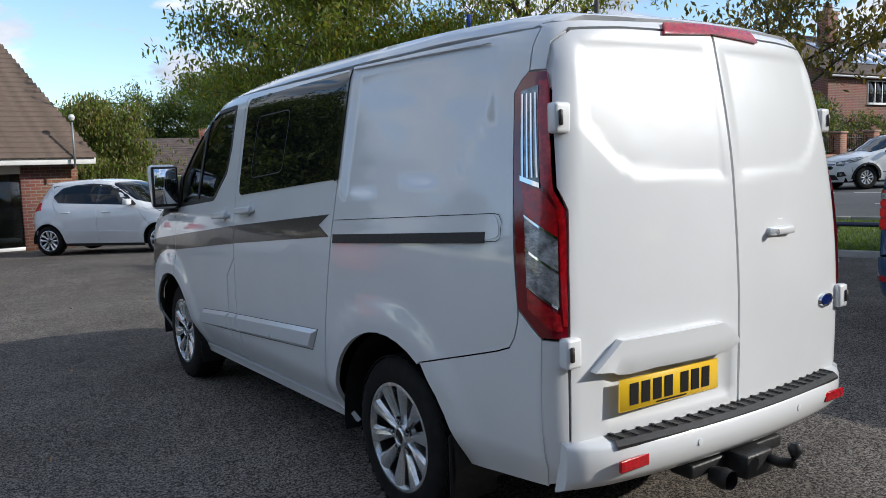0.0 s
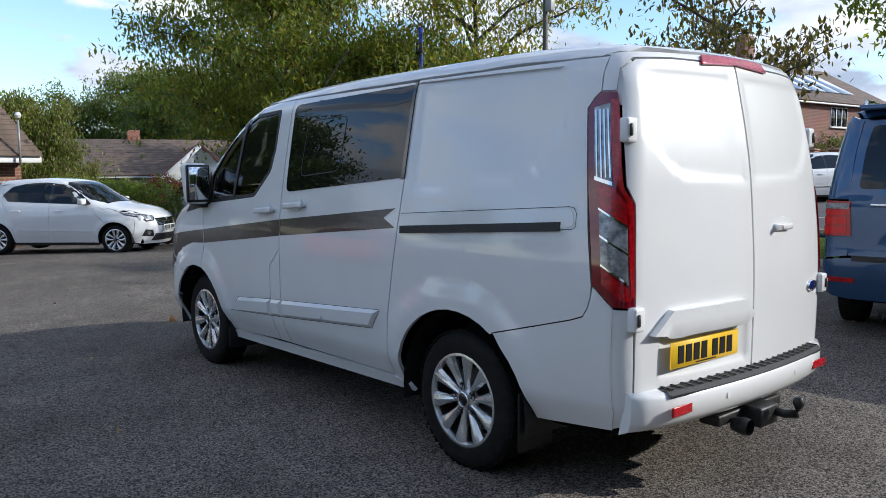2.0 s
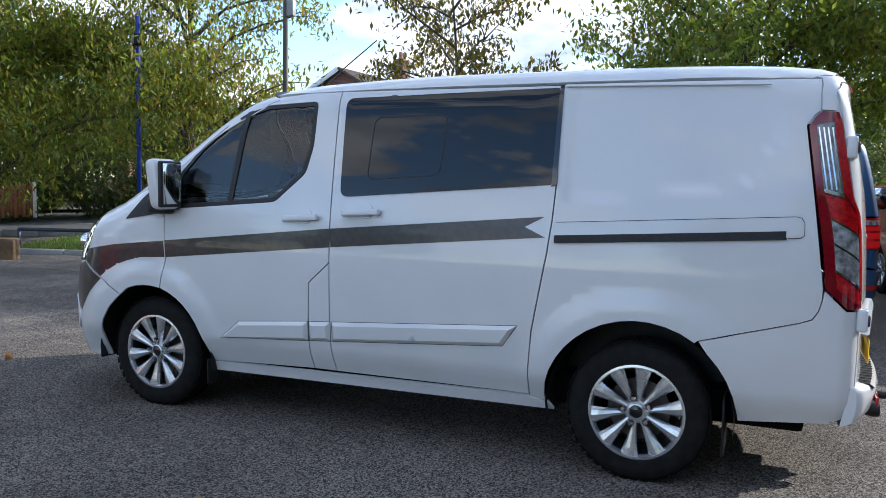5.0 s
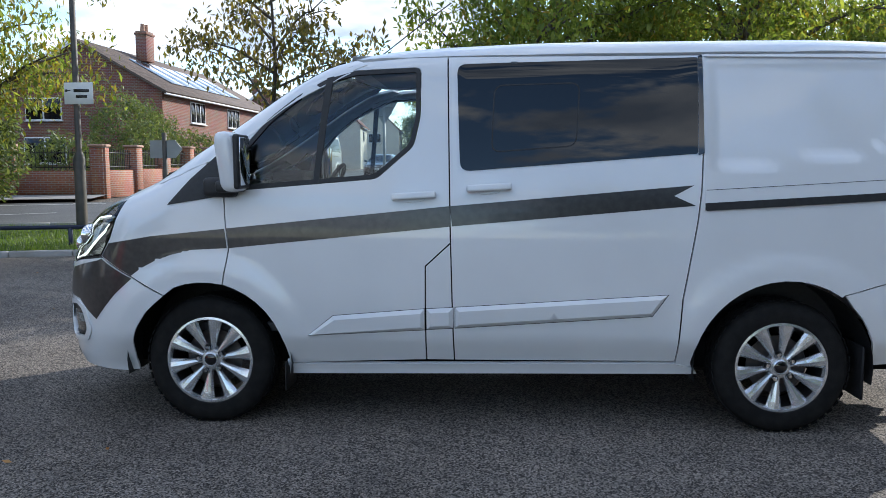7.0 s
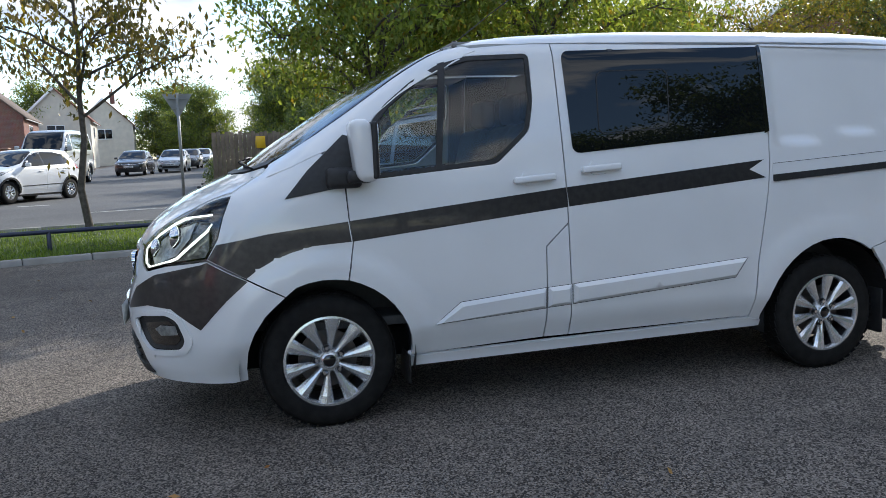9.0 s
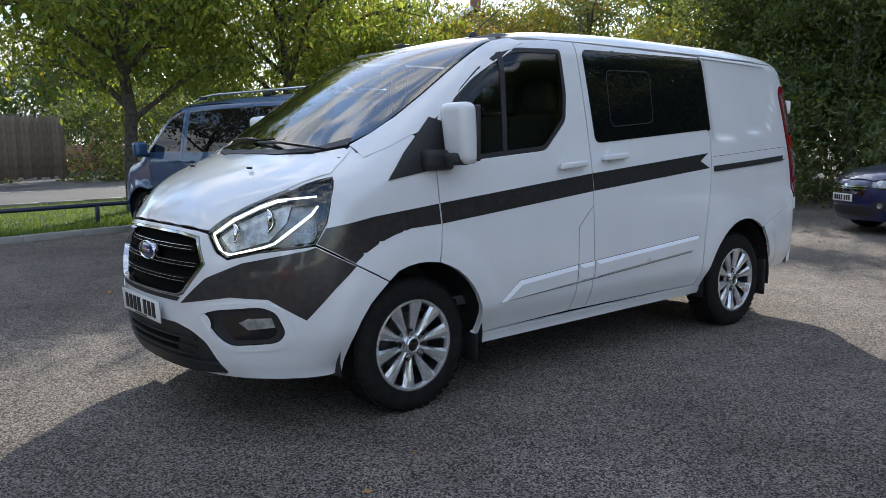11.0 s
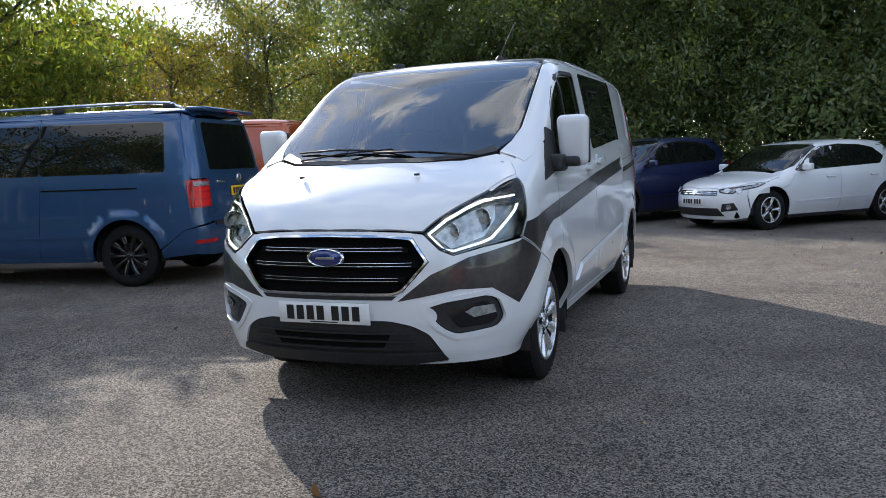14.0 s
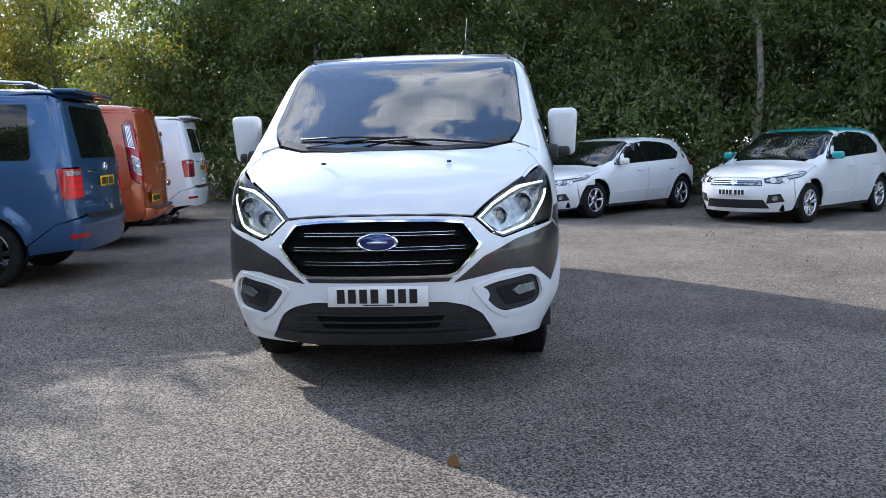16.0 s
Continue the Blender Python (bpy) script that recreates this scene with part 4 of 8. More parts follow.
    for sg in (-1, 1):
        sd = "left" if sg < 0 else "right"
        fl = [(sg * abs(y), z) for y, z in fog]
        FS = lambda pts: [("front", sg * y, z) for y, z in pts]
        fg = P("fog_lamp_surround", "nose", F(rounded(fl, 0.03)), PLASTIC, "black fog lamp recess", lift=-0.014, depth=0.02, step=0.03)
        P("fog_recess", "nose", FS(rounded([(0.60, 0.555), (0.785, 0.585), (0.825, 0.50), (0.80, 0.465), (0.66, 0.455)], 0.02)), GLOSSBLACK, parent=fg, lift=-0.012, depth=0.004)
        lens = [(0.690, 0.536), (0.728, 0.558), (0.808, 0.562), (0.816, 0.52), (0.726, 0.506)]
        P("fog_reflector", "nose", FS(lens), REFLECTOR, parent=fg, lift=-0.008, depth=0.0, step=0.02)
        P("fog_lens", "nose", FS(lens), LENS, parent=fg, lift=-0.003, depth=0.0, step=0.02)
        trim = inset(fl, -0.028)
        P("fog_lamp_trim", "nose", F(rounded(trim, 0.03)), paint, holes=[F(rounded(inset(fl, -0.004), 0.03))], lift=0.007, depth=0.012, step=0.025)
        if hero:
            dec = [*FS([(0.385, 0.602), (0.66, 0.652), (0.80, 0.647)]), (sd, -2.068, 0.55), (sd, -1.94, 0.69), (sd, -1.84, 0.776), (sd, -1.872, 0.791), (sd, -2.020, 0.873), (sd, -2.05, 0.862), *FS([(0.705, 0.806), (0.542, 0.730)])]
            P("stripe", "nose", dec, STRIPE, lift=0.0014, depth=0, step=0.03)
        hd = [*FS([(0.497, 0.929), (0.578, 1.006), (0.668, 1.065), (0.745, 1.112)]), (sd, -1.888, 1.183), (sd, -1.938, 1.083), (sd, -1.969, 0.98), (sd, -2.025, 0.890), *FS([(0.765, 0.860), (0.64, 0.826), (0.58, 0.856)])]
        hd2 = VAN.wrap("nose", hd)
        lampo = P("headlamp", "nose", hd2, LENS, "clear headlamp with a bright edge tube", lift=0.001, depth=0.0, step=0.03)
        P("headlamp_housing", "nose", inset(hd2, -0.006), HOUSING, parent=lampo, lift=-0.045, depth=0, step=0.04)
        P("headlamp_bezel", "nose", hd2, GLOSSBLACK, parent=lampo, holes=[inset(hd2, 0.008)], lift=-0.003, depth=0.042, step=0.03)
        P("headlamp_tip", "nose", [*FS([(0.715, 1.088)]), (sd, -1.905, 1.163), (sd, -1.948, 1.083), (sd, -1.978, 0.98), (sd, -2.01, 0.93), (sd, -2.0, 1.06)], GLOSSBLACK, parent=lampo, lift=-0.010, depth=0.0, step=0.03)
        P("lamp_reflector", "nose", FS([(0.545, 0.925), (0.61, 0.99), (0.70, 1.045), (0.80, 1.07), (0.815, 0.99), (0.775, 0.905), (0.635, 0.856)]), REFLECTOR, parent=lampo, lift=-0.036, depth=0, step=0.02)
        for path in (FS([(0.600, 0.850), (0.519, 0.929), (0.592, 0.998), (0.675, 1.052), (0.742, 1.084)]) + [(sd, -1.985, 1.098)], FS([(0.600, 0.850), (0.645, 0.841), (0.765, 0.876), (0.80, 0.893)]) + [(sd, -2.02, 1.02), (sd, -1.99, 1.055)]):
            q = VAN.wrap("nose", path)
            nrm = []
            for k in range(len(q)):
                a, b = np.array(q[max(0, k - 1)]), np.array(q[min(len(q) - 1, k + 1)])
                w = (b - a) / np.hypot(*(b - a))
                nrm.append(np.array((-w[1], w[0])) * 0.0045)
            band = [tuple(np.array(c) + w) for c, w in zip(q, nrm)] + [tuple(np.array(c) - w) for c, w in zip(q[::-1], nrm[::-1])]
            P("running_lamp", "nose", band, DRL, parent=lampo, lift=-0.010, depth=0.010, step=0.02)
            wide = [tuple(np.array(c) + w * 1.8) for c, w in zip(q, nrm)] + [tuple(np.array(c) - w * 1.8) for c, w in zip(q[::-1], nrm[::-1])]
            P("lamp_trim", "nose", wide, CHROME, parent=lampo, lift=-0.016, depth=0.008, step=0.02)
        for yy, zz, rr in ((0.622, 0.928, 0.046), (0.745, 0.985, 0.056)):
            mm = VAN.place("front", [(sg * yy, zz)])[0]
            bowl = part("lamp_bowl", lathe([(rr, -0.004), (rr * 1.02, 0.0), (rr * 0.9, 0.012), (rr * 0.5, 0.035), (0.0, 0.045)], 24), CHROME, lampo, m=Matrix.Translation((mm[0] + 0.022, mm[1], mm[2])) @ Matrix.Rotation(radians(-90) + sg * radians(25), 4, "Z"))
            part("projector", lathe([(rr * 0.55, 0.02), (rr * 0.5, 0.006), (rr * 0.3, -0.004), (0.0, -0.008)], 20), GREYLENS, bowl)
        part("washer_jet", box(0.022, 0.026, 0.012, (-2.05, sg * 0.35, 1.2135), 0.004), PLASTIC, van)
        for yy in (0.66,):
            part("parking_sensor", lathe([(0.0, -0.003), (0.010, -0.003), (0.012, 0.004)], 14), paint, van, m=on_skin(VAN, "front", sg * yy, 0.40))
    # wipers
    for y0, y1 in ((0.56, 0.0), (0.02, -0.52)):
        pa, pb = VAN.place("top", [(-1.81 + 0.1 * (abs(y0) > 0.5), y0)])[0], VAN.place("top", [(-1.80, y1)])[0]
        wp = part("wiper", tube([pa + (0, 0, 0.015), (pa + pb) / 2 + (-0.02, 0, 0.028), pb + (0, 0, 0.020)], 0.007, 6), PLASTIC, van)
        qa, qb = VAN.place("top", [(-1.79, y0 - 0.05)])[0], VAN.place("top", [(-1.775, y1 - 0.09)])[0]
        part("wiper_blade", tube([qa + (0, 0, 0.010), (qa + qb) / 2 + (-0.05, 0, 0.018), qb + (0, 0, 0.010)], 0.005, 6), RUBBER, wp)
    # aerials
    ae = part("roof_aerial", lathe([(0.03, 0.0), (0.028, 0.012), (0.012, 0.03), (0.0, 0.032)], 16, "z"), PLASTIC, van, m=Matrix.Translation((-0.62, -0.38, 1.944)))
    part("aerial_rod", tube([(0, 0, 0.02), (0.20, -0.0, 0.17), (0.40, 0.0, 0.31)], 0.0035, 6), PLASTIC, ae)
    part("roof_antenna_pod", box(0.09, 0.05, 0.035, (-0.55, 0.40, 1.968), 0.015, 3), PLASTIC, van)
    # tail: doors, frame, bumper, step
    ld = [(-0.004, 1.905), (-0.45, 1.90), (-0.655, 1.888), (-0.718, 1.848), (-0.747, 1.72), (-0.767, 1.60), (-0.782, 1.46), (-0.790, 1.375), (-0.766, 1.30), (-0.780, 1.10), (-0.786, 0.89), (-0.785, 0.54), (-0.004, 0.54)]
    for sg in (-1, 1):
        sd = "left" if sg < 0 else "right"
        P("rear_door", "rear", [(y if sg < 0 else -y, z) for y, z in ld], paint, gap=0.003, depth=0.025, step=0.028 if hero else 0.06)
        for z in (1.595, 0.845):
            hp = VAN.place("rear", [(sg * (0.793 if z < 1 else 0.757), z)])[0]
            hg = part("door_hinge", box(0.045, 0.065, 0.10, (hp[0] + 0.012, hp[1], z), 0.012, 2), paint, van)
            part("hinge_pin", box(0.012, 0.016, 0.05, (hp[0] + 0.038, hp[1] + sg * 0.014, z), 0.004, 1), STEEL, hg)
        R = lambda y, z: ("rear", sg * y, z)
        P("rear_frame", "tail", [(sd, 2.20, 1.760), (sd, 2.197, 1.84), (sd, 2.197, 1.906), R(0.70, 1.915), R(0.0, 1.945), R(0.0, 1.910), R(0.45, 1.905), R(0.66, 1.893), R(0.718, 1.85), R(0.748, 1.757)], paint, depth=0.02, step=0.03, gap=0.001)
        lp = [(sd, 2.20, 1.754), (sd, 2.174, 1.729), (sd, 2.149, 1.688), (sd, 2.196, 1.36), (sd, 2.247, 0.980), (sd, 2.337, 0.892), R(0.790, 0.886), R(0.784, 1.10), R(0.770, 1.297), R(0.794, 1.368), R(0.786, 1.46), R(0.767, 1.60), R(0.751, 1.70), R(0.746, 1.750)]
        la = P("tail_lamp", "tail", lp, DEEPRED, "tall red and clear tail lamp", lift=0.006, depth=0.03, gap=0.002, step=0.025)
        L = lambda name, pts, mat, lift, depth=0.005, step=0.02, lab="": P(name, "tail", pts, mat, lab, parent=la, lift=lift, depth=depth, step=step)
        S = lambda x, z: (sd, x, z)
        outer = np.array(VAN.wrap("tail", [S(2.337, 0.892), S(2.247, 0.980), S(2.196, 1.36), S(2.149, 1.688), S(2.174, 1.729), S(2.20, 1.754)]))
        inner = np.array(VAN.wrap("tail", [R(0.790, 0.886), R(0.784, 1.10), R(0.770, 1.297), R(0.794, 1.368), R(0.786, 1.46), R(0.767, 1.60), R(0.751, 1.70), R(0.746, 1.750)]))
        # a place across the lamp (0 at its front edge, 1 at the door) and up it
        F = lambda f, z: (float(np.interp(z, outer[:, 1], outer[:, 0]) * (1 - f) + np.interp(z, inner[:, 1], inner[:, 0]) * f), z)
        # bright red inner column, from the top down round the shoulder to the foot
        zs = (1.72, 1.64, 1.55, 1.46, 1.39, 1.36, 1.31, 1.24, 1.10, 0.93)
        L("red_column", [*[F(0.97, z) for z in zs], *[F(0.72 if z > 1.37 else 0.86, z) for z in zs[::-1]]], REDLENS, 0.009)
        # clear upper lens with its bright guides
        L("clear_lens", [F(0.22, 1.69), F(0.70, 1.705), F(0.70, 1.55), F(0.70, 1.385), F(0.22, 1.41), F(0.22, 1.55)], HOUSING, 0.009)
        for f in (0.27, 0.40, 0.52, 0.64):
            L("light_guide", [F(f, 1.68), F(f + 0.04, 1.68), F(f + 0.04, 1.54), F(f + 0.04, 1.405), F(f, 1.405), F(f, 1.54)], CHROME, 0.0125, 0.004, 0.03)
        L("lens_sill", [F(0.22, 1.412), F(0.70, 1.388), F(0.70, 1.372), F(0.22, 1.396)], CHROME, 0.013, 0.004)
        # red middle lens, two clear cells and the red foot
        L("brake_lens", [F(0.24, 1.388), F(0.70, 1.366), F(0.84, 1.30), F(0.84, 1.215), F(0.24, 1.285)], REDLENS, 0.008)
        for z0, z1 in ((1.277, 1.180), (1.170, 1.062)):
            L("reverse_lens", [F(0.24, z0), F(0.83, z0 - 0.072), F(0.83, z1 - 0.078), F(0.24, z1)], GREYLENS, 0.010, 0.007)
        for z0 in (1.287, 1.180, 1.064):
            L("cell_divider", [F(0.24, z0), F(0.83, z0 - 0.073), F(0.83, z0 - 0.082), F(0.24, z0 - 0.009)], CHROME, 0.0125, 0.004)
        L("turn_lens", [F(0.24, 1.048), F(0.83, 0.968), F(0.84, 0.915), F(0.50, 0.918), F(0.24, 0.985)], REDLENS, 0.009)
        P("rear_jamb", "tail", [S(2.13, 1.70), S(2.13, 1.90), R(0.66, 1.90), R(0.70, 1.70)], paint, lift=-0.012, depth=0, step=0.04)
    P("rear_lining", "rear", [(-0.76, 0.5), (-0.74, 1.5), (-0.62, 1.9), (0.62, 1.9), (0.74, 1.5), (0.76, 0.5)], GAP, lift=-0.03, depth=0, step=0.1)
    bl = P("high_brake_lamp", "rear", [(-0.27, 1.885), (-0.25, 1.925), (-0.02, 1.934), (0.25, 1.925), (0.27, 1.885), (0.0, 1.900)], REDLENS, "red high-level brake lamp", lift=0.012, depth=0.02, step=0.03)
    ha = part("rear_handle", box(0.036, 0.165, 0.032, (0.008, 0, 0), 0.012, 3), paint, van, m=Matrix.Translation((2.441, 0.275, 1.165)))
    part("handle_cup", box(0.010, 0.085, 0.075, (-0.003, -0.005, 0.010), 0.0045, 2), paint, ha)
    part("lock", lathe([(0.0, 0.028), (0.012, 0.026), (0.013, 0.0)], 14, "x"), ALLOY, ha, m=Matrix.Translation((0.022, -0.07, 0.0)))
    gn = P("plate_garnish", "rear", [(-0.712, 0.772), (-0.606, 0.866), (-0.124, 0.866), (-0.030, 0.790), (-0.05, 0.765), (-0.46, 0.765), (-0.56, 0.757)], paint, lift=0.034, depth=0.05, step=0.04)
    number_plate(van, Matrix.Translation((2.452, -0.365, 0.675)) @ Matrix.Rotation(radians(90), 4, "Z") @ Matrix.Rotation(radians(1), 4, "Y"), YELLOW)
    bg = part("badge", lathe([(0.0, -0.008), (0.030, -0.007), (0.036, 0.004)], 24), BADGE, van, "oval blue enamel badge", on_skin(VAN, "rear", 0.655, 0.845, 0.002) @ Matrix.Diagonal((1.5, 1, 0.7, 1)))
    part("badge_rim", lathe([(0.034, -0.007), (0.039, -0.009), (0.042, 0.004)], 24), CHROME, bg)
    for sg in (-1, 1):
        sd = "left" if sg < 0 else "right"
        P("bumper_return", "tail", [(sd, 2.322, 0.884), ("rear", sg * 0.792, 0.880), ("rear", sg * 0.788, 0.545), ("rear", sg * 0.79, 0.40), (sd, 2.28, 0.372), (sd, 2.305, 0.46), (sd, 2.318, 0.65)], paint, depth=0.02, step=0.03, lift=-0.002)
    # rear bumper with step tread
    bm = bmesh.new()
    prof = [(0.0, 0.545), (0.055, 0.535), (0.072, 0.515), (0.075, 0.47), (0.060, 0.42), (0.03, 0.385), (-0.10, 0.365)]
    ys = np.linspace(-0.81, 0.81, 25)
    rows = []
    for y in ys:
        x0 = 2.462 - 0.11 * y * y - 0.35 * max(0, abs(y) - 0.68) ** 1.5
        rows.append([bm.verts.new((x0 + dx * (1 - 0.6 * (abs(y) / 0.8) ** 6), y, z)) for dx, z in prof])
    for a, b in zip(rows, rows[1:]):
        for k in range(len(prof) - 1):
            bm.faces.new((a[k], b[k], b[k + 1], a[k + 1])).smooth = True
    bm.faces.new(rows[0])
    bm.faces.new(rows[-1][::-1])
    bmesh.ops.recalc_face_normals(bm, faces=bm.faces[:])
    if bm.faces[0].normal.z < 0:
        bmesh.ops.reverse_faces(bm, faces=bm.faces[:])
    rb = part("rear_bumper", bm, paint, van)
    bm = bmesh.new()
    rows = []
    for y in np.linspace(-0.66, 0.66, 21):
        x0 = 2.462 - 0.11 * y * y
        rows.append([bm.verts.new((x0 + dx, y, z)) for dx, z in ((-0.03, 0.549), (0.05, 0.541), (0.068, 0.526), (0.066, 0.515))])
    for a, b in zip(rows, rows[1:]):
        for k in range(3):
            bm.faces.new((a[k], b[k], b[k + 1], a[k + 1]))
    part("step_tread", bm, PLASTIC, van, "ribbed black step")
    bm = bmesh.new()
    for y in np.linspace(-0.63, 0.63, 22):
        bmesh.ops.create_cube(bm, size=1, matrix=Matrix.Translation((2.478 - 0.11 * y * y, y, 0.549)) @ Matrix.Rotation(0.35, 4, "Z") @ Matrix.Rotation(0.1, 4, "Y") @ Matrix.Diagonal((0.075, 0.012, 0.003, 1)))
    part("step_ribs", bm, PLASTIC, rb)
    for sg in (-1, 1):
        part("bumper_reflector", box(0.012, 0.135, 0.040, (2.523 - 0.045 * (0.62 / 0.8) ** 2, sg * 0.60, 0.462), 0.004), REDLENS, rb, m=Matrix.Identity(4))
        for yy in (0.30, 0.72):
            part("parking_sensor", lathe([(0.0, 0.004), (0.012, 0.003), (0.014, -0.004)], 14, "x"), paint, rb, m=Matrix.Translation((2.536 - 0.11 * yy * yy - (0.05 if yy > 0.7 else 0), sg * yy, 0.475)))
    tb = part("tow_bar", box(0.10, 0.55, 0.05, (2.42, 0.0, 0.335), 0.01), TOWBLACK, van, "black steel tow bar with ball")
    part("tow_bracket", box(0.12, 0.16, 0.09, (2.50, 0.0, 0.33), 0.012), TOWBLACK, tb)
    part("tow_neck", tube([(2.50, 0.06, 0.34), (2.60, 0.06, 0.335), (2.65, 0.06, 0.345), (2.66, 0.06, 0.375)], 0.02, 10), TOWBLACK, tb)
    part("tow_ball", lathe([(0.0, 0.028), (0.015, 0.024), (0.025, 0.008), (0.025, -0.008), (0.014, -0.025), (0.0, -0.026)], 18, "z"), TOWBLACK, tb, m=Matrix.Translation((2.66, 0.06, 0.40)))
    part("tow_socket", lathe([(0.035, 0.03), (0.04, 0.0), (0.03, -0.05), (0.0, -0.05)], 14, "x"), TOWBLACK, tb, m=Matrix.Translation((2.53, -0.17, 0.31)))
    part("underbody", box(4.3, 1.45, 0.16, (0.05, 0, 0.37), 0.03), GAP, van)
    part("spare_carrier", box(1.2, 0.9, 0.12, (1.0, 0, 0.26), 0.04), STEEL, van)
    part("exhaust", tube([(0.2, -0.35, 0.28), (1.7, -0.35, 0.28), (2.05, -0.38, 0.29)], 0.03, 10), STEEL, van)
    # cabin
    part("bulkhead", box(0.04, 1.62, 1.35, (0.12, 0, 1.20), 0.01), CABIN, van)
    part("cabin_floor", box(1.9, 1.6, 0.05, (-0.80, 0, 0.50), 0.01), CABIN, van)
    part("headlining", box(0.95, 1.40, 0.03, (-0.25, 0, 1.91), 0.01), BEIGE, van)
    ds = part("dashboard", box(0.45, 1.55, 0.28, (-1.42, 0, 1.12), 0.07, 3), CABIN, van)
    part("dash_top", box(0.42, 1.5, 0.03, (-1.58, 0, 1.25), 0.01), CABIN, ds)
    part("instrument_hood", box(0.22, 0.40, 0.10, (-1.32, 0.40, 1.28), 0.04, 3), CABIN, ds)
    sw = part("steering_wheel", tube([(0.185 * math.cos(a), 0.185 * math.sin(a), 0) for a in np.linspace(0, 2 * math.pi, 25)], 0.015, 8), CABIN, van, m=Matrix.Translation((-1.08, 0.42, 1.20)) @ Matrix.Rotation(radians(-62), 4, "Y"))
    part("wheel_boss", box(0.16, 0.12, 0.05, (0, 0, -0.01), 0.03, 3), CABIN, sw)
    part("wheel_spoke", box(0.03, 0.34, 0.02, (0, 0, -0.005), 0.006), ALLOY, sw)
    for y in (0.43, -0.15, -0.52):
        se = part("seat", box(0.50, 0.46 if y > 0 else 0.36, 0.16, (-0.60, y, 0.86), 0.06, 3), CLOTH, van)
        part("backrest", box(0.15, 0.46 if y > 0 else 0.36, 0.62, (0, 0, 0), 0.06, 3), CLOTH, se, "", Matrix.Translation((-0.30, y, 1.19)) @ Matrix.Rotation(radians(14), 4, "Y"))
        part("headrest", box(0.10, 0.26, 0.18, (-0.20, y, 1.60), 0.045, 3), CLOTH, se)
    part("rear_view_mirror", box(0.03, 0.22, 0.06, (-0.93, 0, 1.77), 0.012), PLASTIC, van)
    return van


hero_van = panel_van("white panel van with graphite stripe and alloy wheels", WHITE, Matrix.Identity(4))

# ---- the other vehicles ----
def pane_set(P, side, panes, mat=None):
    for pts in panes:
        r = rounded(pts, 0.035, 3)
        P("window_seal", side, inset(r, -0.012), GLOSSBLACK, lift=0.001, depth=0.004, step=0.12)
        P("side_window", side, r, mat or TINT, lift=0.004, depth=0.003, step=0.12)


def wheel_wells(parent, axles, r, w):
    for cx in axles:
        for sg in (-1, 1):
            bm = bmesh.new()
            pr = [(math.cos(radians(a)) * (r + 0.05), math.sin(radians(a)) * (r + 0.05)) for a in range(-10, 191, 20)]
            rows = [[bm.verts.new((cx + u, sg * yy, r + q)) for u, q in pr] for yy in (w * 0.55, w * 0.96)]
            for i in range(len(pr) - 1):
                bm.faces.new((rows[0][i], rows[0][i + 1], rows[1][i + 1], rows[1][i]))
            bm.faces.new(rows[0])
            part("wheel_housing", bm, PLASTIC, parent)


TS = curve([(0.0, 0.80), (0.25, 0.87), (0.45, 0.935), (0.75, 0.952), (1.10, 0.945), (1.28, 0.925), (1.6, 0.868), (1.85, 0.81), (2.1, 0.75)])
TP = curve([(-3.0, -0.35), (-2.6, -0.14), (-2.2, -0.02), (-1.6, 0.0), (2.2, 0.0), (2.6, -0.03), (3.0, -0.08)])
TZ = curve([(-3.0, 0.55), (-2.62, 0.86), (-2.5, 1.0), (-2.25, 1.10), (-1.98, 1.17), (-1.6, 1.48), (-1.25, 1.76), (-1.0, 1.88), (-0.7, 1.945), (0.2, 1.985), (1.8, 1.99), (2.4, 1.97), (2.8, 1.90)])
TF = curve([(0.1, -2.45), (0.3, -2.58), (0.5, -2.62), (0.8, -2.61), (1.2, -2.5)])
TR = curve([(0.0, 2.55), (0.4, 2.66), (0.62, 2.685), (0.8, 2.665), (1.15, 2.66), (1.3, 2.64), (1.9, 2.50), (2.2, 2.42)])


def minivan_skin(x, y, z):
    gs = np.abs(y) - (TS(z) + TP(x))
    for cx in (-1.7, 1.7):
        d = np.hypot(x - cx, z - 0.34)
        gs = gs - 0.022 * ramp(d, 0.52, 0.47)
    w = ramp(x, -1.0, -1.5)
    gt = (z - (TZ(x - 0.16 * y * y * w) - 0.04 * y * y)) * np.where(x < -1.0, 0.8, 1.0)
    gf = TF(z) + 0.36 * y * y + 0.15 * y**4 - x
    gr = x - (TR(z) - 0.10 * y * y)
    return smax(smax(smax(gs, gt, 0.14), gf, 0.14), gr, 0.11)


MINIVAN = Shell(minivan_skin, -1.6, 1.6)


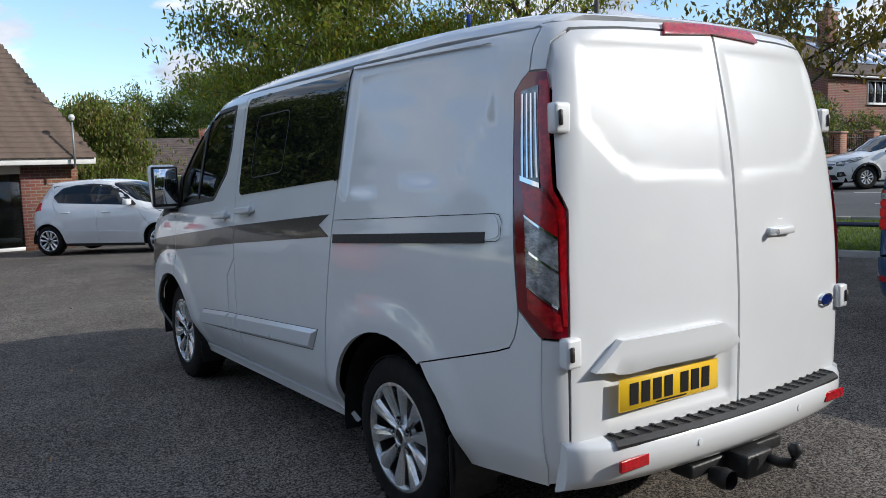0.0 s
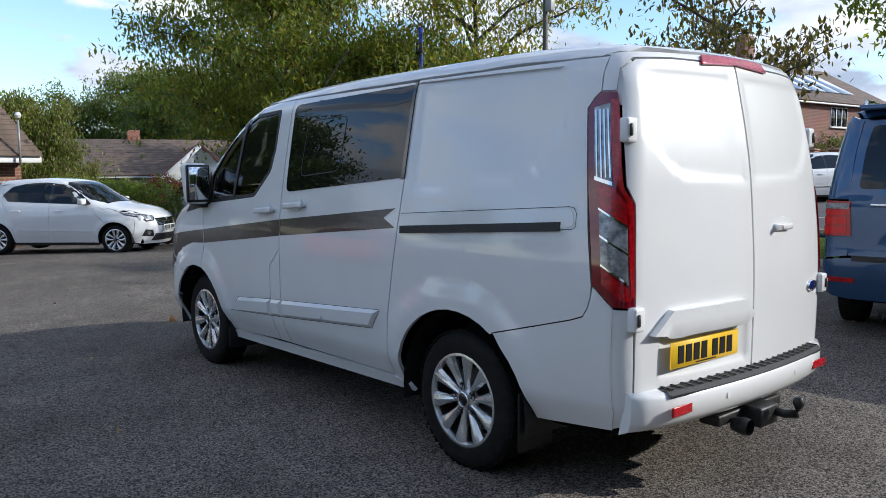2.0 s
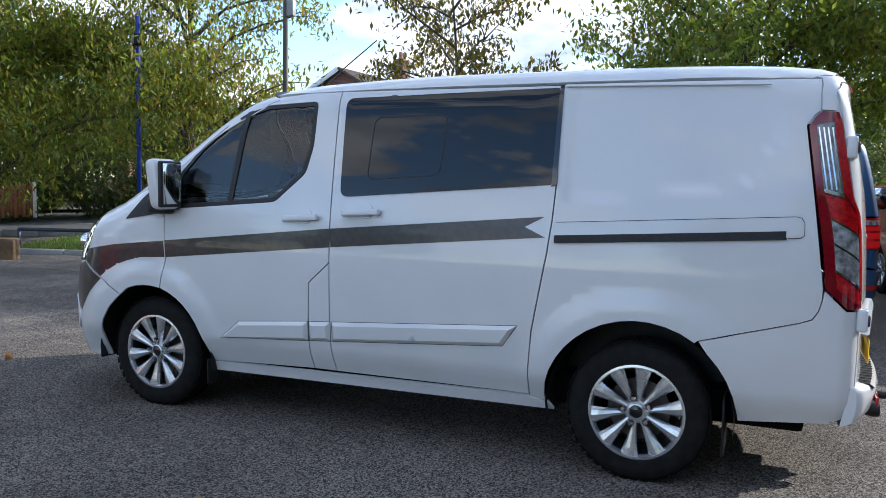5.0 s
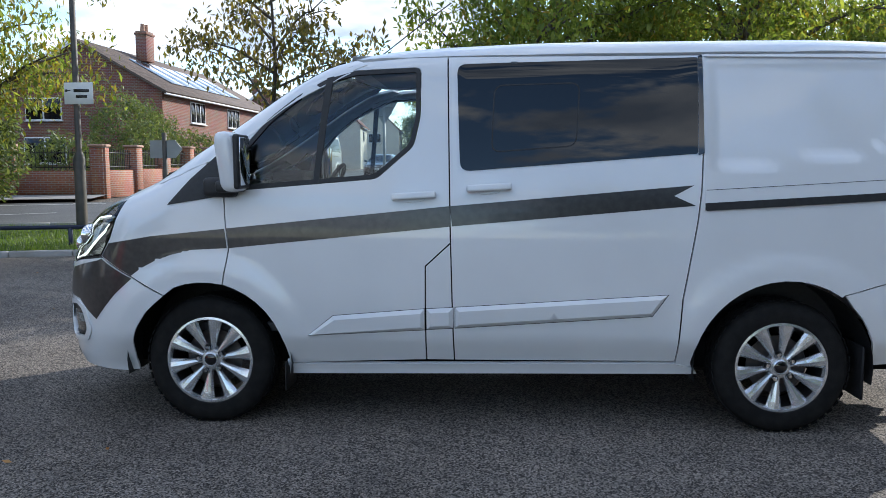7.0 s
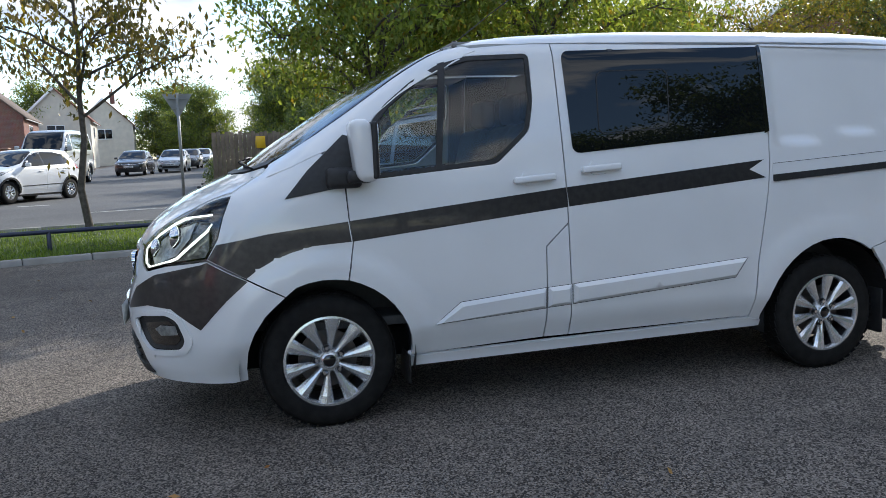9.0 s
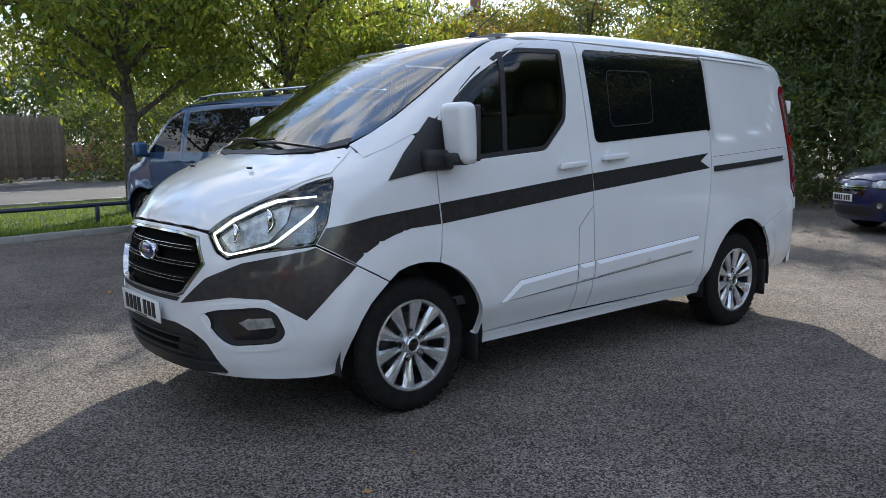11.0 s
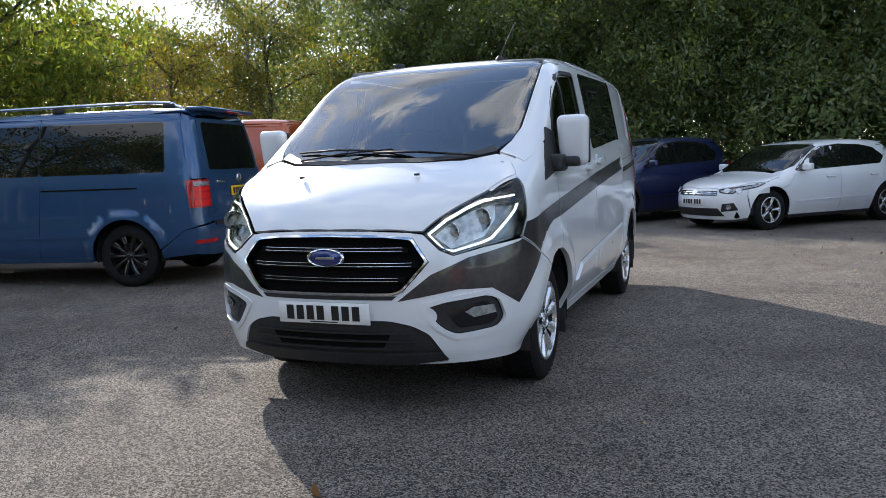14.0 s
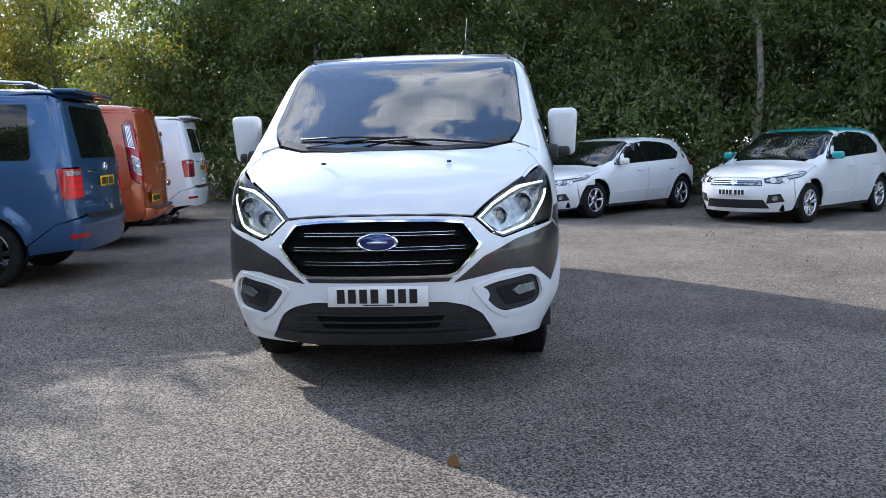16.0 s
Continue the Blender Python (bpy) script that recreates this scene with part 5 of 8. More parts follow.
def minivan(label, paint, m, glazed=True, rails=True, tailgate=True, dark=True):
    van = thing("van", label, "van", m)
    P = lambda name, kind, outline, mat, lab="", parent=None, **k: part(name, MINIVAN.panel(kind, outline, **{"step": 0.07, **k}), mat, parent or van, lab)
    r = 0.345
    af, ar = arch_line(-1.7, r, 0.41, 192, -12, 18), arch_line(1.7, r, 0.41, 192, -12, 18)
    for side, sg in (("left", -1), ("right", 1)):
        top = 1.90
        P("front_wing", side, [(-2.42, 0.98), (-2.30, 0.80), (-2.14, 0.62), *af[3:12], (-1.40, 0.75), (-1.52, 1.20), (-1.98, 1.16)], paint, gap=0.0025, depth=0.02)
        P("front_door", side, [(-1.52, 1.20), (-1.40, 0.75), *af[12:], (-1.29, 0.30), (-0.70, 0.30), (-0.68, 1.88), (-0.98, 1.86), (-1.25, 1.72), (-1.75, 1.27)], paint, gap=0.003, depth=0.02)
        P("sliding_door", side, [(-0.68, 1.88), (-0.70, 0.30), (0.62, 0.30), (0.70, 1.0), (0.70, 1.89)], paint, gap=0.003, depth=0.02)
        P("rear_quarter", side, [(0.70, 1.89), (0.70, 1.0), (0.62, 0.30), (1.29, 0.30), *ar[1:-2], (2.12, 0.42), (2.40, 0.62), (2.55, 0.66), (2.54, 0.86), (2.50, 1.18), (2.44, 1.40), (2.36, 1.90)], paint, gap=0.003, depth=0.02)
        P("sill_trim", side, [(-1.27, 0.285), (1.27, 0.285), (1.27, 0.335), (-1.27, 0.335)], paint, lift=0.012, depth=0.02)
        P("side_crease", side, [(-1.26, 0.56), (1.24, 0.56), (1.24, 0.585), (-1.26, 0.585)], paint, lift=0.012, depth=0.012)
        P("door_rail", side, [(0.72, 1.085), (1.88, 1.085), (1.88, 1.102), (0.72, 1.102)], GLOSSBLACK, lift=0.004, depth=0.004)
        P("inner_skin", side, [(-1.52, 0.80), (-1.6, 1.22), (-0.98, 1.80), (2.34, 1.85), (2.45, 0.66), (2.1, 0.60), (2.05, 0.86), (1.3, 0.84), (1.27, 0.33), (-1.27, 0.33), (-1.3, 0.84)], GAP, lift=-0.022, depth=0, step=0.15)
        pane_set(P, side, [[(-1.60, 1.27), (-1.22, 1.66), (-1.02, 1.775), (-0.76, 1.80), (-0.76, 1.27)]])
        if glazed:
            pane_set(P, side, [[(-0.60, 1.27), (-0.60, 1.80), (0.685, 1.815), (0.685, 1.27)], [(0.715, 1.27), (0.715, 1.815), (2.18, 1.80), (2.20, 1.27)]])
        P("bumper_corner", side, [(2.12, 0.41), (2.40, 0.62), (2.56, 0.65), (2.60, 0.52), (2.55, 0.36), (2.12, 0.32)], paint, depth=0.02, gap=0.002, lift=0.008)
        for hx in (-0.85, -0.52):
            part("door_handle", box(0.19, 0.026, 0.03, (0, -0.03, 0), 0.01, 2), paint, van, m=on_skin(MINIVAN, side, hx, 1.13))
        for cx in (-1.7, 1.7):
            wheel("wheel", van, (cx, sg * 0.915, r), sg, r, 0.235, 0.235, 10 if dark else 5, dark, "even")
        la = P("tail_lamp", "tail", [("rear", sg * 0.70, 0.87), (side, 2.48, 0.86), (side, 2.44, 1.165), ("rear", sg * 0.715, 1.165)], REDLENS, "red tail lamp", lift=0.010, depth=0.02, step=0.05)
        P("reverse_lens", "tail", [("rear", sg * 0.72, 1.10), (side, 2.53, 1.10), (side, 2.52, 1.145), ("rear", sg * 0.725, 1.145)], GREYLENS, parent=la, lift=0.014, depth=0.006, step=0.05)
        P("rear_jamb", "tail", [(side, 2.42, 1.18), (side, 2.30, 1.88), ("rear", sg * 0.62, 1.86), ("rear", sg * 0.69, 1.18)], paint, lift=-0.010, depth=0, step=0.06)
        for z0, z1 in ((0.885, 0.945), (0.965, 1.025), (1.045, 1.085)):
            P("lamp_cell", "tail", [("rear", sg * 0.735, z0), (side, 2.53, z0), (side, 2.52, z1), ("rear", sg * 0.74, z1)], REDLIT if tailgate and dark else DEEPRED, parent=la, lift=0.014, depth=0.004, step=0.05)
        P("bumper_reflector", "tail", [("rear", sg * 0.66, 0.475), (side, 2.52, 0.475), (side, 2.52, 0.515), ("rear", sg * 0.66, 0.515)], REDLENS, lift=0.022, depth=0.02, step=0.05)
        hd = [("front", sg * 0.62, 0.80), ("front", sg * 0.60, 0.93), (side, -2.30, 1.03), (side, -2.20, 0.90), (side, -2.36, 0.80)]
        P("headlamp", "nose", hd, GREYLENS, lift=0.006, depth=0.02, step=0.05)
        mr = part("mirror_cap", box(0.12, 0.20, 0.21, (-1.52, sg * 1.06, 1.30), 0.05, 3), paint, van)
        part("mirror_arm", box(0.09, 0.14, 0.06, (-1.52, sg * 0.95, 1.22), 0.02), PLASTIC, mr)
        if rails:
            rl = part("roof_rail", tube([(-0.66, sg * 0.69, 1.955), (-0.52, sg * 0.69, 2.005), (-0.2, sg * 0.695, 2.025), (1.9, sg * 0.695, 2.035), (2.2, sg * 0.69, 2.02), (2.34, sg * 0.685, 1.96)], 0.018, 8), CHROME, van, "silver roof rail")
            for cx in (-0.5, 0.85, 2.2):
                part("rail_foot", box(0.14, 0.04, 0.05, (cx, sg * 0.69, 1.985), 0.012), PLASTIC, rl)
    rf = [(-1.06, 0.0), (-1.02, -0.40), (-0.93, -0.70), (-0.80, -0.765), (0.5, -0.79), (2.0, -0.785), (2.36, -0.74), (2.46, -0.66), (2.505, 0.0)]
    P("roof", "top", [*rf, *[(x, -y) for x, y in rf[1:-1][::-1]]], paint, depth=0.02, step=0.1)
    ws = [(-1.97, 0.0), (-1.90, -0.40), (-1.78, -0.68), (-1.66, -0.78), (-1.40, -0.775), (-1.02, -0.73), (-1.08, -0.40), (-1.10, 0.0)]
    P("windscreen", "top", [*ws, *[(x, -y) for x, y in ws[1:-1][::-1]]], TINT, lift=0.003, depth=0.01, step=0.1)
    for sg in (-1, 1):
        P("windscreen_pillar", "top", [(-1.80, sg * 0.70), (-1.66, sg * 0.79), (-1.02, sg * 0.735), (-0.93, sg * 0.71), (-0.80, sg * 0.77), (-1.02, sg * 0.83), (-1.70, sg * 0.89), (-1.98, sg * 0.88), (-1.99, sg * 0.60)], paint, depth=0.02, step=0.06, lift=0.001)
    bo = [(-1.99, 0.0), (-1.92, -0.42), (-1.84, -0.66), (-1.98, -0.86), (-2.25, -0.80), (-2.45, -0.66), (-2.53, -0.45), (-2.58, 0.0)]
    P("bonnet", "top", [*bo, *[(x, -y) for x, y in bo[1:-1][::-1]]], paint, gap=0.003, depth=0.02, step=0.08)
    hb = [("front", 0, 0.94), ("front", -0.58, 0.92), ("front", -0.62, 0.79), ("left", -2.36, 0.79), ("left", -2.13, 0.62), ("left", -2.13, 0.35), ("front", -0.70, 0.26), ("front", 0, 0.24)]
    P("front_bumper", "nose", [*hb, *mirror_pts(hb)[1:-1]], paint, depth=0.03, gap=0.002, step=0.08)
    P("grille", "nose", [("front", y, z) for y, z in ((-0.55, 0.86), (-0.55, 0.91), (0.55, 0.91), (0.55, 0.86))], GLOSSBLACK, lift=0.004, depth=0.01)
    P("lower_grille", "nose", [("front", y, z) for y, z in ((-0.62, 0.40), (-0.55, 0.56), (0.55, 0.56), (0.62, 0.40))], PLASTIC, lift=0.004, depth=0.01)
    # tail
    P("tailgate" if tailgate else "rear_door", "rear", [(-0.72, 0.70), (-0.735, 1.20), (-0.70, 1.60), (-0.655, 1.85), (0.655, 1.85), (0.70, 1.60), (0.735, 1.20), (0.72, 0.70)], paint, gap=0.003, depth=0.02)
    for sg in (-1, 1):
        sd = "left" if sg < 0 else "right"
        P("rear_frame", "tail", [("rear", sg * 0.725, 1.185), ("rear", sg * 0.70, 1.60), ("rear", sg * 0.66, 1.84), (sd, 2.365, 1.895), (sd, 2.44, 1.40), (sd, 2.475, 1.185)], paint, depth=0.02, step=0.05, gap=0.001)
        P("rear_frame", "tail", [("rear", sg * 0.725, 0.70), ("rear", sg * 0.715, 0.865), (sd, 2.50, 0.86), (sd, 2.54, 0.665)], paint, depth=0.02, step=0.05, gap=0.001)
    wd = [(-0.655, 1.27), (-0.625, 1.60), (-0.58, 1.80), (0.58, 1.80), (0.625, 1.60), (0.655, 1.27)]
    if tailgate:
        P("rear_window", "rear", rounded(wd, 0.04), TINT, "dark privacy glass", lift=0.005, depth=0.008, step=0.1)
    else:
        for s2 in (-1, 1):
            P("rear_window", "rear", rounded([(s2 * 0.04, 1.30), (s2 * 0.64, 1.30), (s2 * 0.60, 1.74), (s2 * 0.04, 1.74)], 0.04), TINT, "dark privacy glass", lift=0.005, depth=0.008, step=0.1)
    P("gate_crease", "rear", [(-0.70, 0.855), (-0.70, 0.87), (0.70, 0.87), (0.70, 0.855)], paint, lift=0.010, depth=0.012, step=0.1)
    hb = [("rear", 0, 0.68), ("rear", -0.72, 0.68), ("left", 2.54, 0.65), ("left", 2.50, 0.36), ("rear", -0.7, 0.33), ("rear", 0, 0.33)]
    P("rear_bumper", "tail", [*hb, *[(q[0] if q[0] == "rear" else "right", -q[1] if q[0] == "rear" else q[1], q[2]) for q in hb[1:-1][::-1]]], paint, lift=0.012, depth=0.04, step=0.07)
    P("bumper_step", "tail", [("rear", -0.68, 0.655), ("rear", -0.68, 0.70), ("rear", 0.68, 0.70), ("rear", 0.68, 0.655)], PLASTIC, lift=0.03, depth=0.03, step=0.1)
    sp = part("roof_spoiler", box(0.24, 1.36, 0.045, (2.49, 0, 1.948), 0.02, 3), paint, van)
    part("brake_lamp", box(0.012, 0.34, 0.02, (2.632, 0, 1.93), 0.004, 1), REDLENS, sp)
    number_plate(van, Matrix.Translation((2.668, 0, 1.02)) @ Matrix.Rotation(radians(90), 4, "Z"), YELLOW)
    ch = part("badge", lathe([(0.045, -0.004), (0.056, -0.008), (0.060, 0.004)], 24), CHROME, van, "round chrome badge", on_skin(MINIVAN, "rear", 0, 1.16, 0.003))
    for a in (-0.35, 0.35):
        part("badge_bar", box(0.012, 0.006, 0.075, (a * 0.05, -0.004, 0), 0.002, 1), CHROME, ch, m=Matrix.Rotation(a, 4, "Y"))
    part("model_name_bars", box(0.20, 0.004, 0.022, (0, -0.003, 0), 0.001, 1), CHROME, van, "chrome lettering bar", on_skin(MINIVAN, "rear", -0.46, 1.135, 0.002))
    part("gate_handle", box(0.26, 0.03, 0.045, (0, -0.008, 0), 0.012, 2), paint, van, "", on_skin(MINIVAN, "rear", 0, 0.80, 0.0))
    part("underbody", box(4.6, 1.5, 0.18, (0.05, 0, 0.36), 0.03), GAP, van)
    P("rear_lining", "rear", [(-0.70, 0.4), (-0.70, 1.4), (-0.60, 1.84), (0.60, 1.84), (0.70, 1.4), (0.70, 0.4)], GAP, lift=-0.03, depth=0, step=0.15)
    wheel_wells(van, (-1.7, 1.7), r, 0.95)
    return van


def hatch_skin(L, W, H, wb, r, tall):
    """Skin of a small five-door hatchback of the given length, width, height and wheelbase."""
    x0 = -wb / 2 - L * 0.205
    X = lambda s: x0 + s * L
    S = curve([(0.0, 0.40 * W), (0.16 * H, 0.452 * W), (0.30 * H, 0.488 * W), (0.48 * H, 0.5 * W), (0.60 * H, 0.488 * W), (0.66 * H, 0.468 * W), (0.86 * H, 0.395 * W), (1.1 * H, 0.33 * W)])
    Pn = curve([(X(-0.1), -0.16 * W), (X(0.0), -0.11 * W), (X(0.12), -0.025 * W), (X(0.25), 0), (X(0.75), 0), (X(0.90), -0.025 * W), (X(1.0), -0.07 * W), (X(1.1), -0.12 * W)])
    b = 0.03 if tall else 0.0
    Z = curve([(X(-0.1), 0.34 * H), (X(0.0), (0.44 + b) * H), (X(0.03), (0.50 + b) * H), (X(0.13), (0.585 + b) * H), (X(0.245), (0.645 + b) * H), (X(0.35), 0.80 * H), (X(0.45), 0.935 * H), (X(0.54), 0.985 * H), (X(0.64), 1.0 * H), (X(0.80), 0.985 * H), (X(0.90), 0.955 * H), (X(1.0), 0.90 * H), (X(1.1), 0.8 * H)])
    Fr = curve([(0.0, X(0.05)), (0.16 * H, X(0.015)), (0.30 * H, X(0.0)), (0.45 * H, X(0.005)), (0.6 * H, X(0.05)), (1.1 * H, X(0.3))])
    Rr = curve([(0.0, X(0.94)), (0.18 * H, X(0.985)), (0.40 * H, X(1.0)), (0.58 * H, X(0.99)), (0.68 * H, X(0.965)), (0.85 * H, X(0.915)), (0.95 * H, X(0.885)), (1.2 * H, X(0.80))])

    def fn(x, y, z):
        gs = np.abs(y) - (S(z) + Pn(x))
        for cx in (-wb / 2, wb / 2):
            gs = gs - 0.018 * ramp(np.hypot(x - cx, z - r), r + 0.19, r + 0.09)
        w = ramp(x, X(0.5), X(0.4))
        gt = (z - (Z(x - 0.18 * y * y * w) - 0.07 * y * y)) * np.where(x < X(0.5), 0.8, 1.0)
        gf = Fr(z) + 0.42 * y * y + 0.25 * y**4 - x
        gr = x - (Rr(z) - 0.16 * y * y - 0.12 * y**4)
        return smax(smax(smax(gs, gt, 0.11), gf, 0.14), gr, 0.12)
    return Shell(fn, X(0.36), X(0.64)), X


def VAN_RING(shell, outline):
    return inset(shell.wrap("nose", outline), -0.002)


def hatchback(label, paint, m, L, W, H, wb, r=0.31, tall=False, roof_paint=None, mirror_paint=None, plate=True, rim=0.2, spokes=10, dark=False, cladding=False, chrome_grille=True):
    car = thing("car", label, "car", m)
    sh, X = hatch_skin(L, W, H, wb, r, tall)
    P = lambda name, kind, outline, mat, lab="", parent=None, **k: part(name, sh.panel(kind, outline, **{"step": 0.07, **k}), mat, parent or car, lab)
    h = lambda k: k * H
    fa, ra = -wb / 2, wb / 2
    A = r + 0.055
    af, ar = arch_line(fa, r, A, 190, -12, 16), arch_line(ra, r, A, 190, -12, 16)
    sill, belt = h(0.155), h(0.645)
    trim = PLASTIC if cladding else paint
    up = 0.02 if tall else 0.0
    glass_pts = [(X(0.335), h(0.655)), (X(0.43), h(0.84)), (X(0.50), h(0.905)), (X(0.60), h(0.93)), (X(0.71), h(0.915)), (X(0.785), h(0.875)), (X(0.835), h(0.775)), (X(0.80), h(0.70))]
    bx = X(0.565)
    cut = lambda z: bx - (z - belt) * 0.10
    for side, sg in (("left", -1), ("right", 1)):
        roofline = [(X(0.475), h(0.915)), (X(0.60), h(0.955)), (X(0.74), h(0.945)), (X(0.86), h(0.89))]
        P("front_wing", side, [(X(0.178), h(0.532 + up)), (X(0.14), h(0.490 + up)), (X(0.105), h(0.468 + up)), (X(0.10), h(0.40)), *af[1:11], (fa + A * 0.80 + 0.06, h(0.50)), (X(0.33), h(0.645)), (X(0.26), h(0.588 + up)), (X(0.21), h(0.560 + up))], paint, gap=0.003, depth=0.02)
        P("front_door", side, [(fa + A * 0.80 + 0.06, h(0.50)), *af[10:], (fa + A + 0.02, sill), (bx, sill), (bx, belt), (cut(h(0.95)), h(0.95)), roofline[0], (X(0.40), h(0.82)), (X(0.33), h(0.645))], paint, gap=0.003, depth=0.02)
        P("rear_door", side, [(bx, belt), (bx, sill), (ra - A - 0.02, sill), *ar[1:7], (X(0.80), h(0.55)), (X(0.835), h(0.68)), (X(0.84), h(0.90)), roofline[2], (cut(h(0.95)), h(0.95))], paint, gap=0.003, depth=0.02)
        P("rear_quarter", side, [(X(0.80), h(0.55)), *ar[6:], (X(0.93), h(0.22)), (X(0.965), h(0.42)), (X(0.955), h(0.60)), (X(0.90), h(0.80)), (X(0.865), h(0.92)), (X(0.84), h(0.90)), (X(0.835), h(0.68))], paint, gap=0.003, depth=0.02)
        P("sill", side, [(fa + A, sill - h(0.035)), (ra - A, sill - h(0.035)), (ra - A - 0.02, sill), (fa + A + 0.02, sill)], trim if cladding else PLASTIC, depth=0.02, lift=0.004)
        P("inner_skin", side, [(X(0.30), h(0.62)), (X(0.46), h(0.88)), (X(0.82), h(0.90)), (X(0.90), h(0.6)), (X(0.90), h(0.50)), (ra, r + A + 0.02), (ra - A, h(0.40)), (ra - A, sill), (fa + A, sill), (fa + A, h(0.45))], GAP, lift=-0.022, depth=0, step=0.15)
        P("window_surround", side, inset(rounded(glass_pts, 0.03), -0.012), GLOSSBLACK, lift=0.0015, depth=0.004, step=0.1)
        P("front_window", side, inset([glass_pts[0], glass_pts[1], glass_pts[2], (cut(h(0.918)) - 0.03, h(0.918)), (bx - 0.02, h(0.672))], 0.008), TINT, lift=0.005, depth=0.003, step=0.12)
        P("rear_window", side, inset([(bx + 0.03, h(0.675)), (cut(h(0.918)) + 0.03, h(0.925)), *glass_pts[4:]], 0.008), TINT, lift=0.005, depth=0.003, step=0.12)
        for hx in (X(0.505), X(0.745)):
            part("door_handle", box(0.18, 0.022, 0.026, (0, -0.022, 0), 0.009, 2), paint, car, m=on_skin(sh, side, hx, h(0.565)))
        P("door_crease", side, [(X(0.32), h(0.30)), (X(0.32), h(0.312)), (X(0.75), h(0.33)), (X(0.75), h(0.315))], trim, lift=0.008, depth=0.008)
        for cx in (fa, ra):
            wheel("wheel", car, (cx, sg * (W / 2 - 0.035), r), sg, r, 0.19, rim, spokes, dark, "even" if spokes < 9 else "paired")
            if cladding:
                P("arch_trim", side, [*arch_line(cx, r, A, 185, -5, 12), *arch_line(cx, r, A + 0.055, -5, 185, 12)], PLASTIC, lift=0.008, depth=0.012)
        mr = part("mirror_cap", box(0.11, 0.17, 0.12, (X(0.365), sg * (W / 2 + 0.07), h(0.69)), 0.04, 3), mirror_paint or paint, car)
        part("mirror_arm", box(0.06, 0.10, 0.03, (X(0.36), sg * (W / 2 - 0.02), h(0.655)), 0.012), PLASTIC, mr)
        hd = [("front", sg * 0.25 * W, h(0.468 + up)), ("front", sg * 0.36 * W, h(0.492 + up)), (side, X(0.176), h(0.530 + up)), (side, X(0.138), h(0.488 + up)), (side, X(0.072), h(0.452 + up)), ("front", sg * 0.37 * W, h(0.422)), ("front", sg * 0.27 * W, h(0.432))]
        hl = P("headlamp", "nose", hd, GREYLENS, "clear headlamp", lift=0.004, depth=0.02, step=0.04)
        P("lamp_edge", "nose", VAN_RING(sh, hd), GLOSSBLACK, parent=hl, lift=0.006, depth=0.01, step=0.04, holes=[inset(sh.wrap("nose", hd), 0.012)])
        for q in (0.32, 0.40):
            part("lamp_bowl", lathe([(0.05, -0.012), (0.046, -0.004), (0.02, -0.008), (0.0, -0.01)], 16), REFLECTOR, hl, m=on_skin(sh, "front", sg * q * W, h(0.455 + up), 0.002))
        fg = [("front", sg * 0.28 * W, h(0.22)), ("front", sg * 0.30 * W, h(0.31)), ("front", sg * 0.38 * W, h(0.32)), ("front", sg * 0.40 * W, h(0.24))]
        fo = P("fog_surround", "nose", fg, PLASTIC, lift=0.003, depth=0.012, step=0.05)
        part("fog_lamp", lathe([(0.04, -0.008), (0.03, -0.004), (0.0, -0.002)], 14), GREYLENS, fo, m=on_skin(sh, "front", sg * 0.345 * W, h(0.275), 0.003))
        P("tail_lamp", "tail", [("rear", sg * 0.30 * W, h(0.56)), (side, X(0.905), h(0.60)), (side, X(0.905), h(0.70)), ("rear", sg * 0.33 * W, h(0.68))], REDLENS, "red tail lamp", lift=0.008, depth=0.02, step=0.05)
    rp = roof_paint or paint
    rf = [(X(0.475), 0.0), (X(0.49), -0.28 * W), (X(0.515), -0.37 * W), (X(0.60), -0.385 * W), (X(0.75), -0.385 * W), (X(0.86), -0.36 * W), (X(0.90), -0.28 * W), (X(0.905), 0.0)]
    P("roof", "top", [*rf, *[(x, -y) for x, y in rf[1:-1][::-1]]], rp, depth=0.02, step=0.08)
    ws = [(X(0.255), 0.0), (X(0.27), -0.28 * W), (X(0.30), -0.40 * W), (X(0.34), -0.425 * W), (X(0.48), -0.365 * W), (X(0.475), -0.28 * W), (X(0.465), 0.0)]
    P("windscreen", "top", [*ws, *[(x, -y) for x, y in ws[1:-1][::-1]]], TINT, lift=0.003, depth=0.01, step=0.08)
    for sg in (-1, 1):
        P("windscreen_pillar", "top", [(X(0.295), sg * 0.40 * W), (X(0.34), sg * 0.43 * W), (X(0.475), sg * 0.37 * W), (X(0.495), sg * 0.30 * W), (X(0.52), sg * 0.375 * W), (X(0.48), sg * 0.415 * W), (X(0.34), sg * 0.472 * W), (X(0.25), sg * 0.485 * W), (X(0.255), sg * 0.38 * W)], paint, depth=0.02, step=0.04, lift=0.001)
    bo = [(X(0.25), 0.0), (X(0.262), -0.30 * W), *sh.wrap("top", [("left", X(0.26), h(0.592 + up)), ("left", X(0.21), h(0.564 + up)), ("left", X(0.178), h(0.537 + up)), ("front", -0.36 * W, h(0.498 + up)), ("front", -0.25 * W, h(0.474 + up)), ("front", 0, h(0.480 + up))])]
    P("bonnet", "top", [*bo, *[(x, -y) for x, y in bo[1:-1][::-1]]], paint, gap=0.003, depth=0.02, step=0.06)
    hb = [("front", 0, h(0.475 + up)), ("front", -0.247 * W, h(0.468 + up)), ("front", -0.265 * W, h(0.430)), ("front", -0.37 * W, h(0.419)), ("left", X(0.072), h(0.449 + up)), ("left", X(0.104), h(0.465 + up)), ("left", X(0.10), h(0.40)), ("left", fa - A * 0.98, h(0.22)), ("left", fa - A * 1.02, h(0.15)), ("front", -0.36 * W, h(0.13)), ("front", 0, h(0.125))]
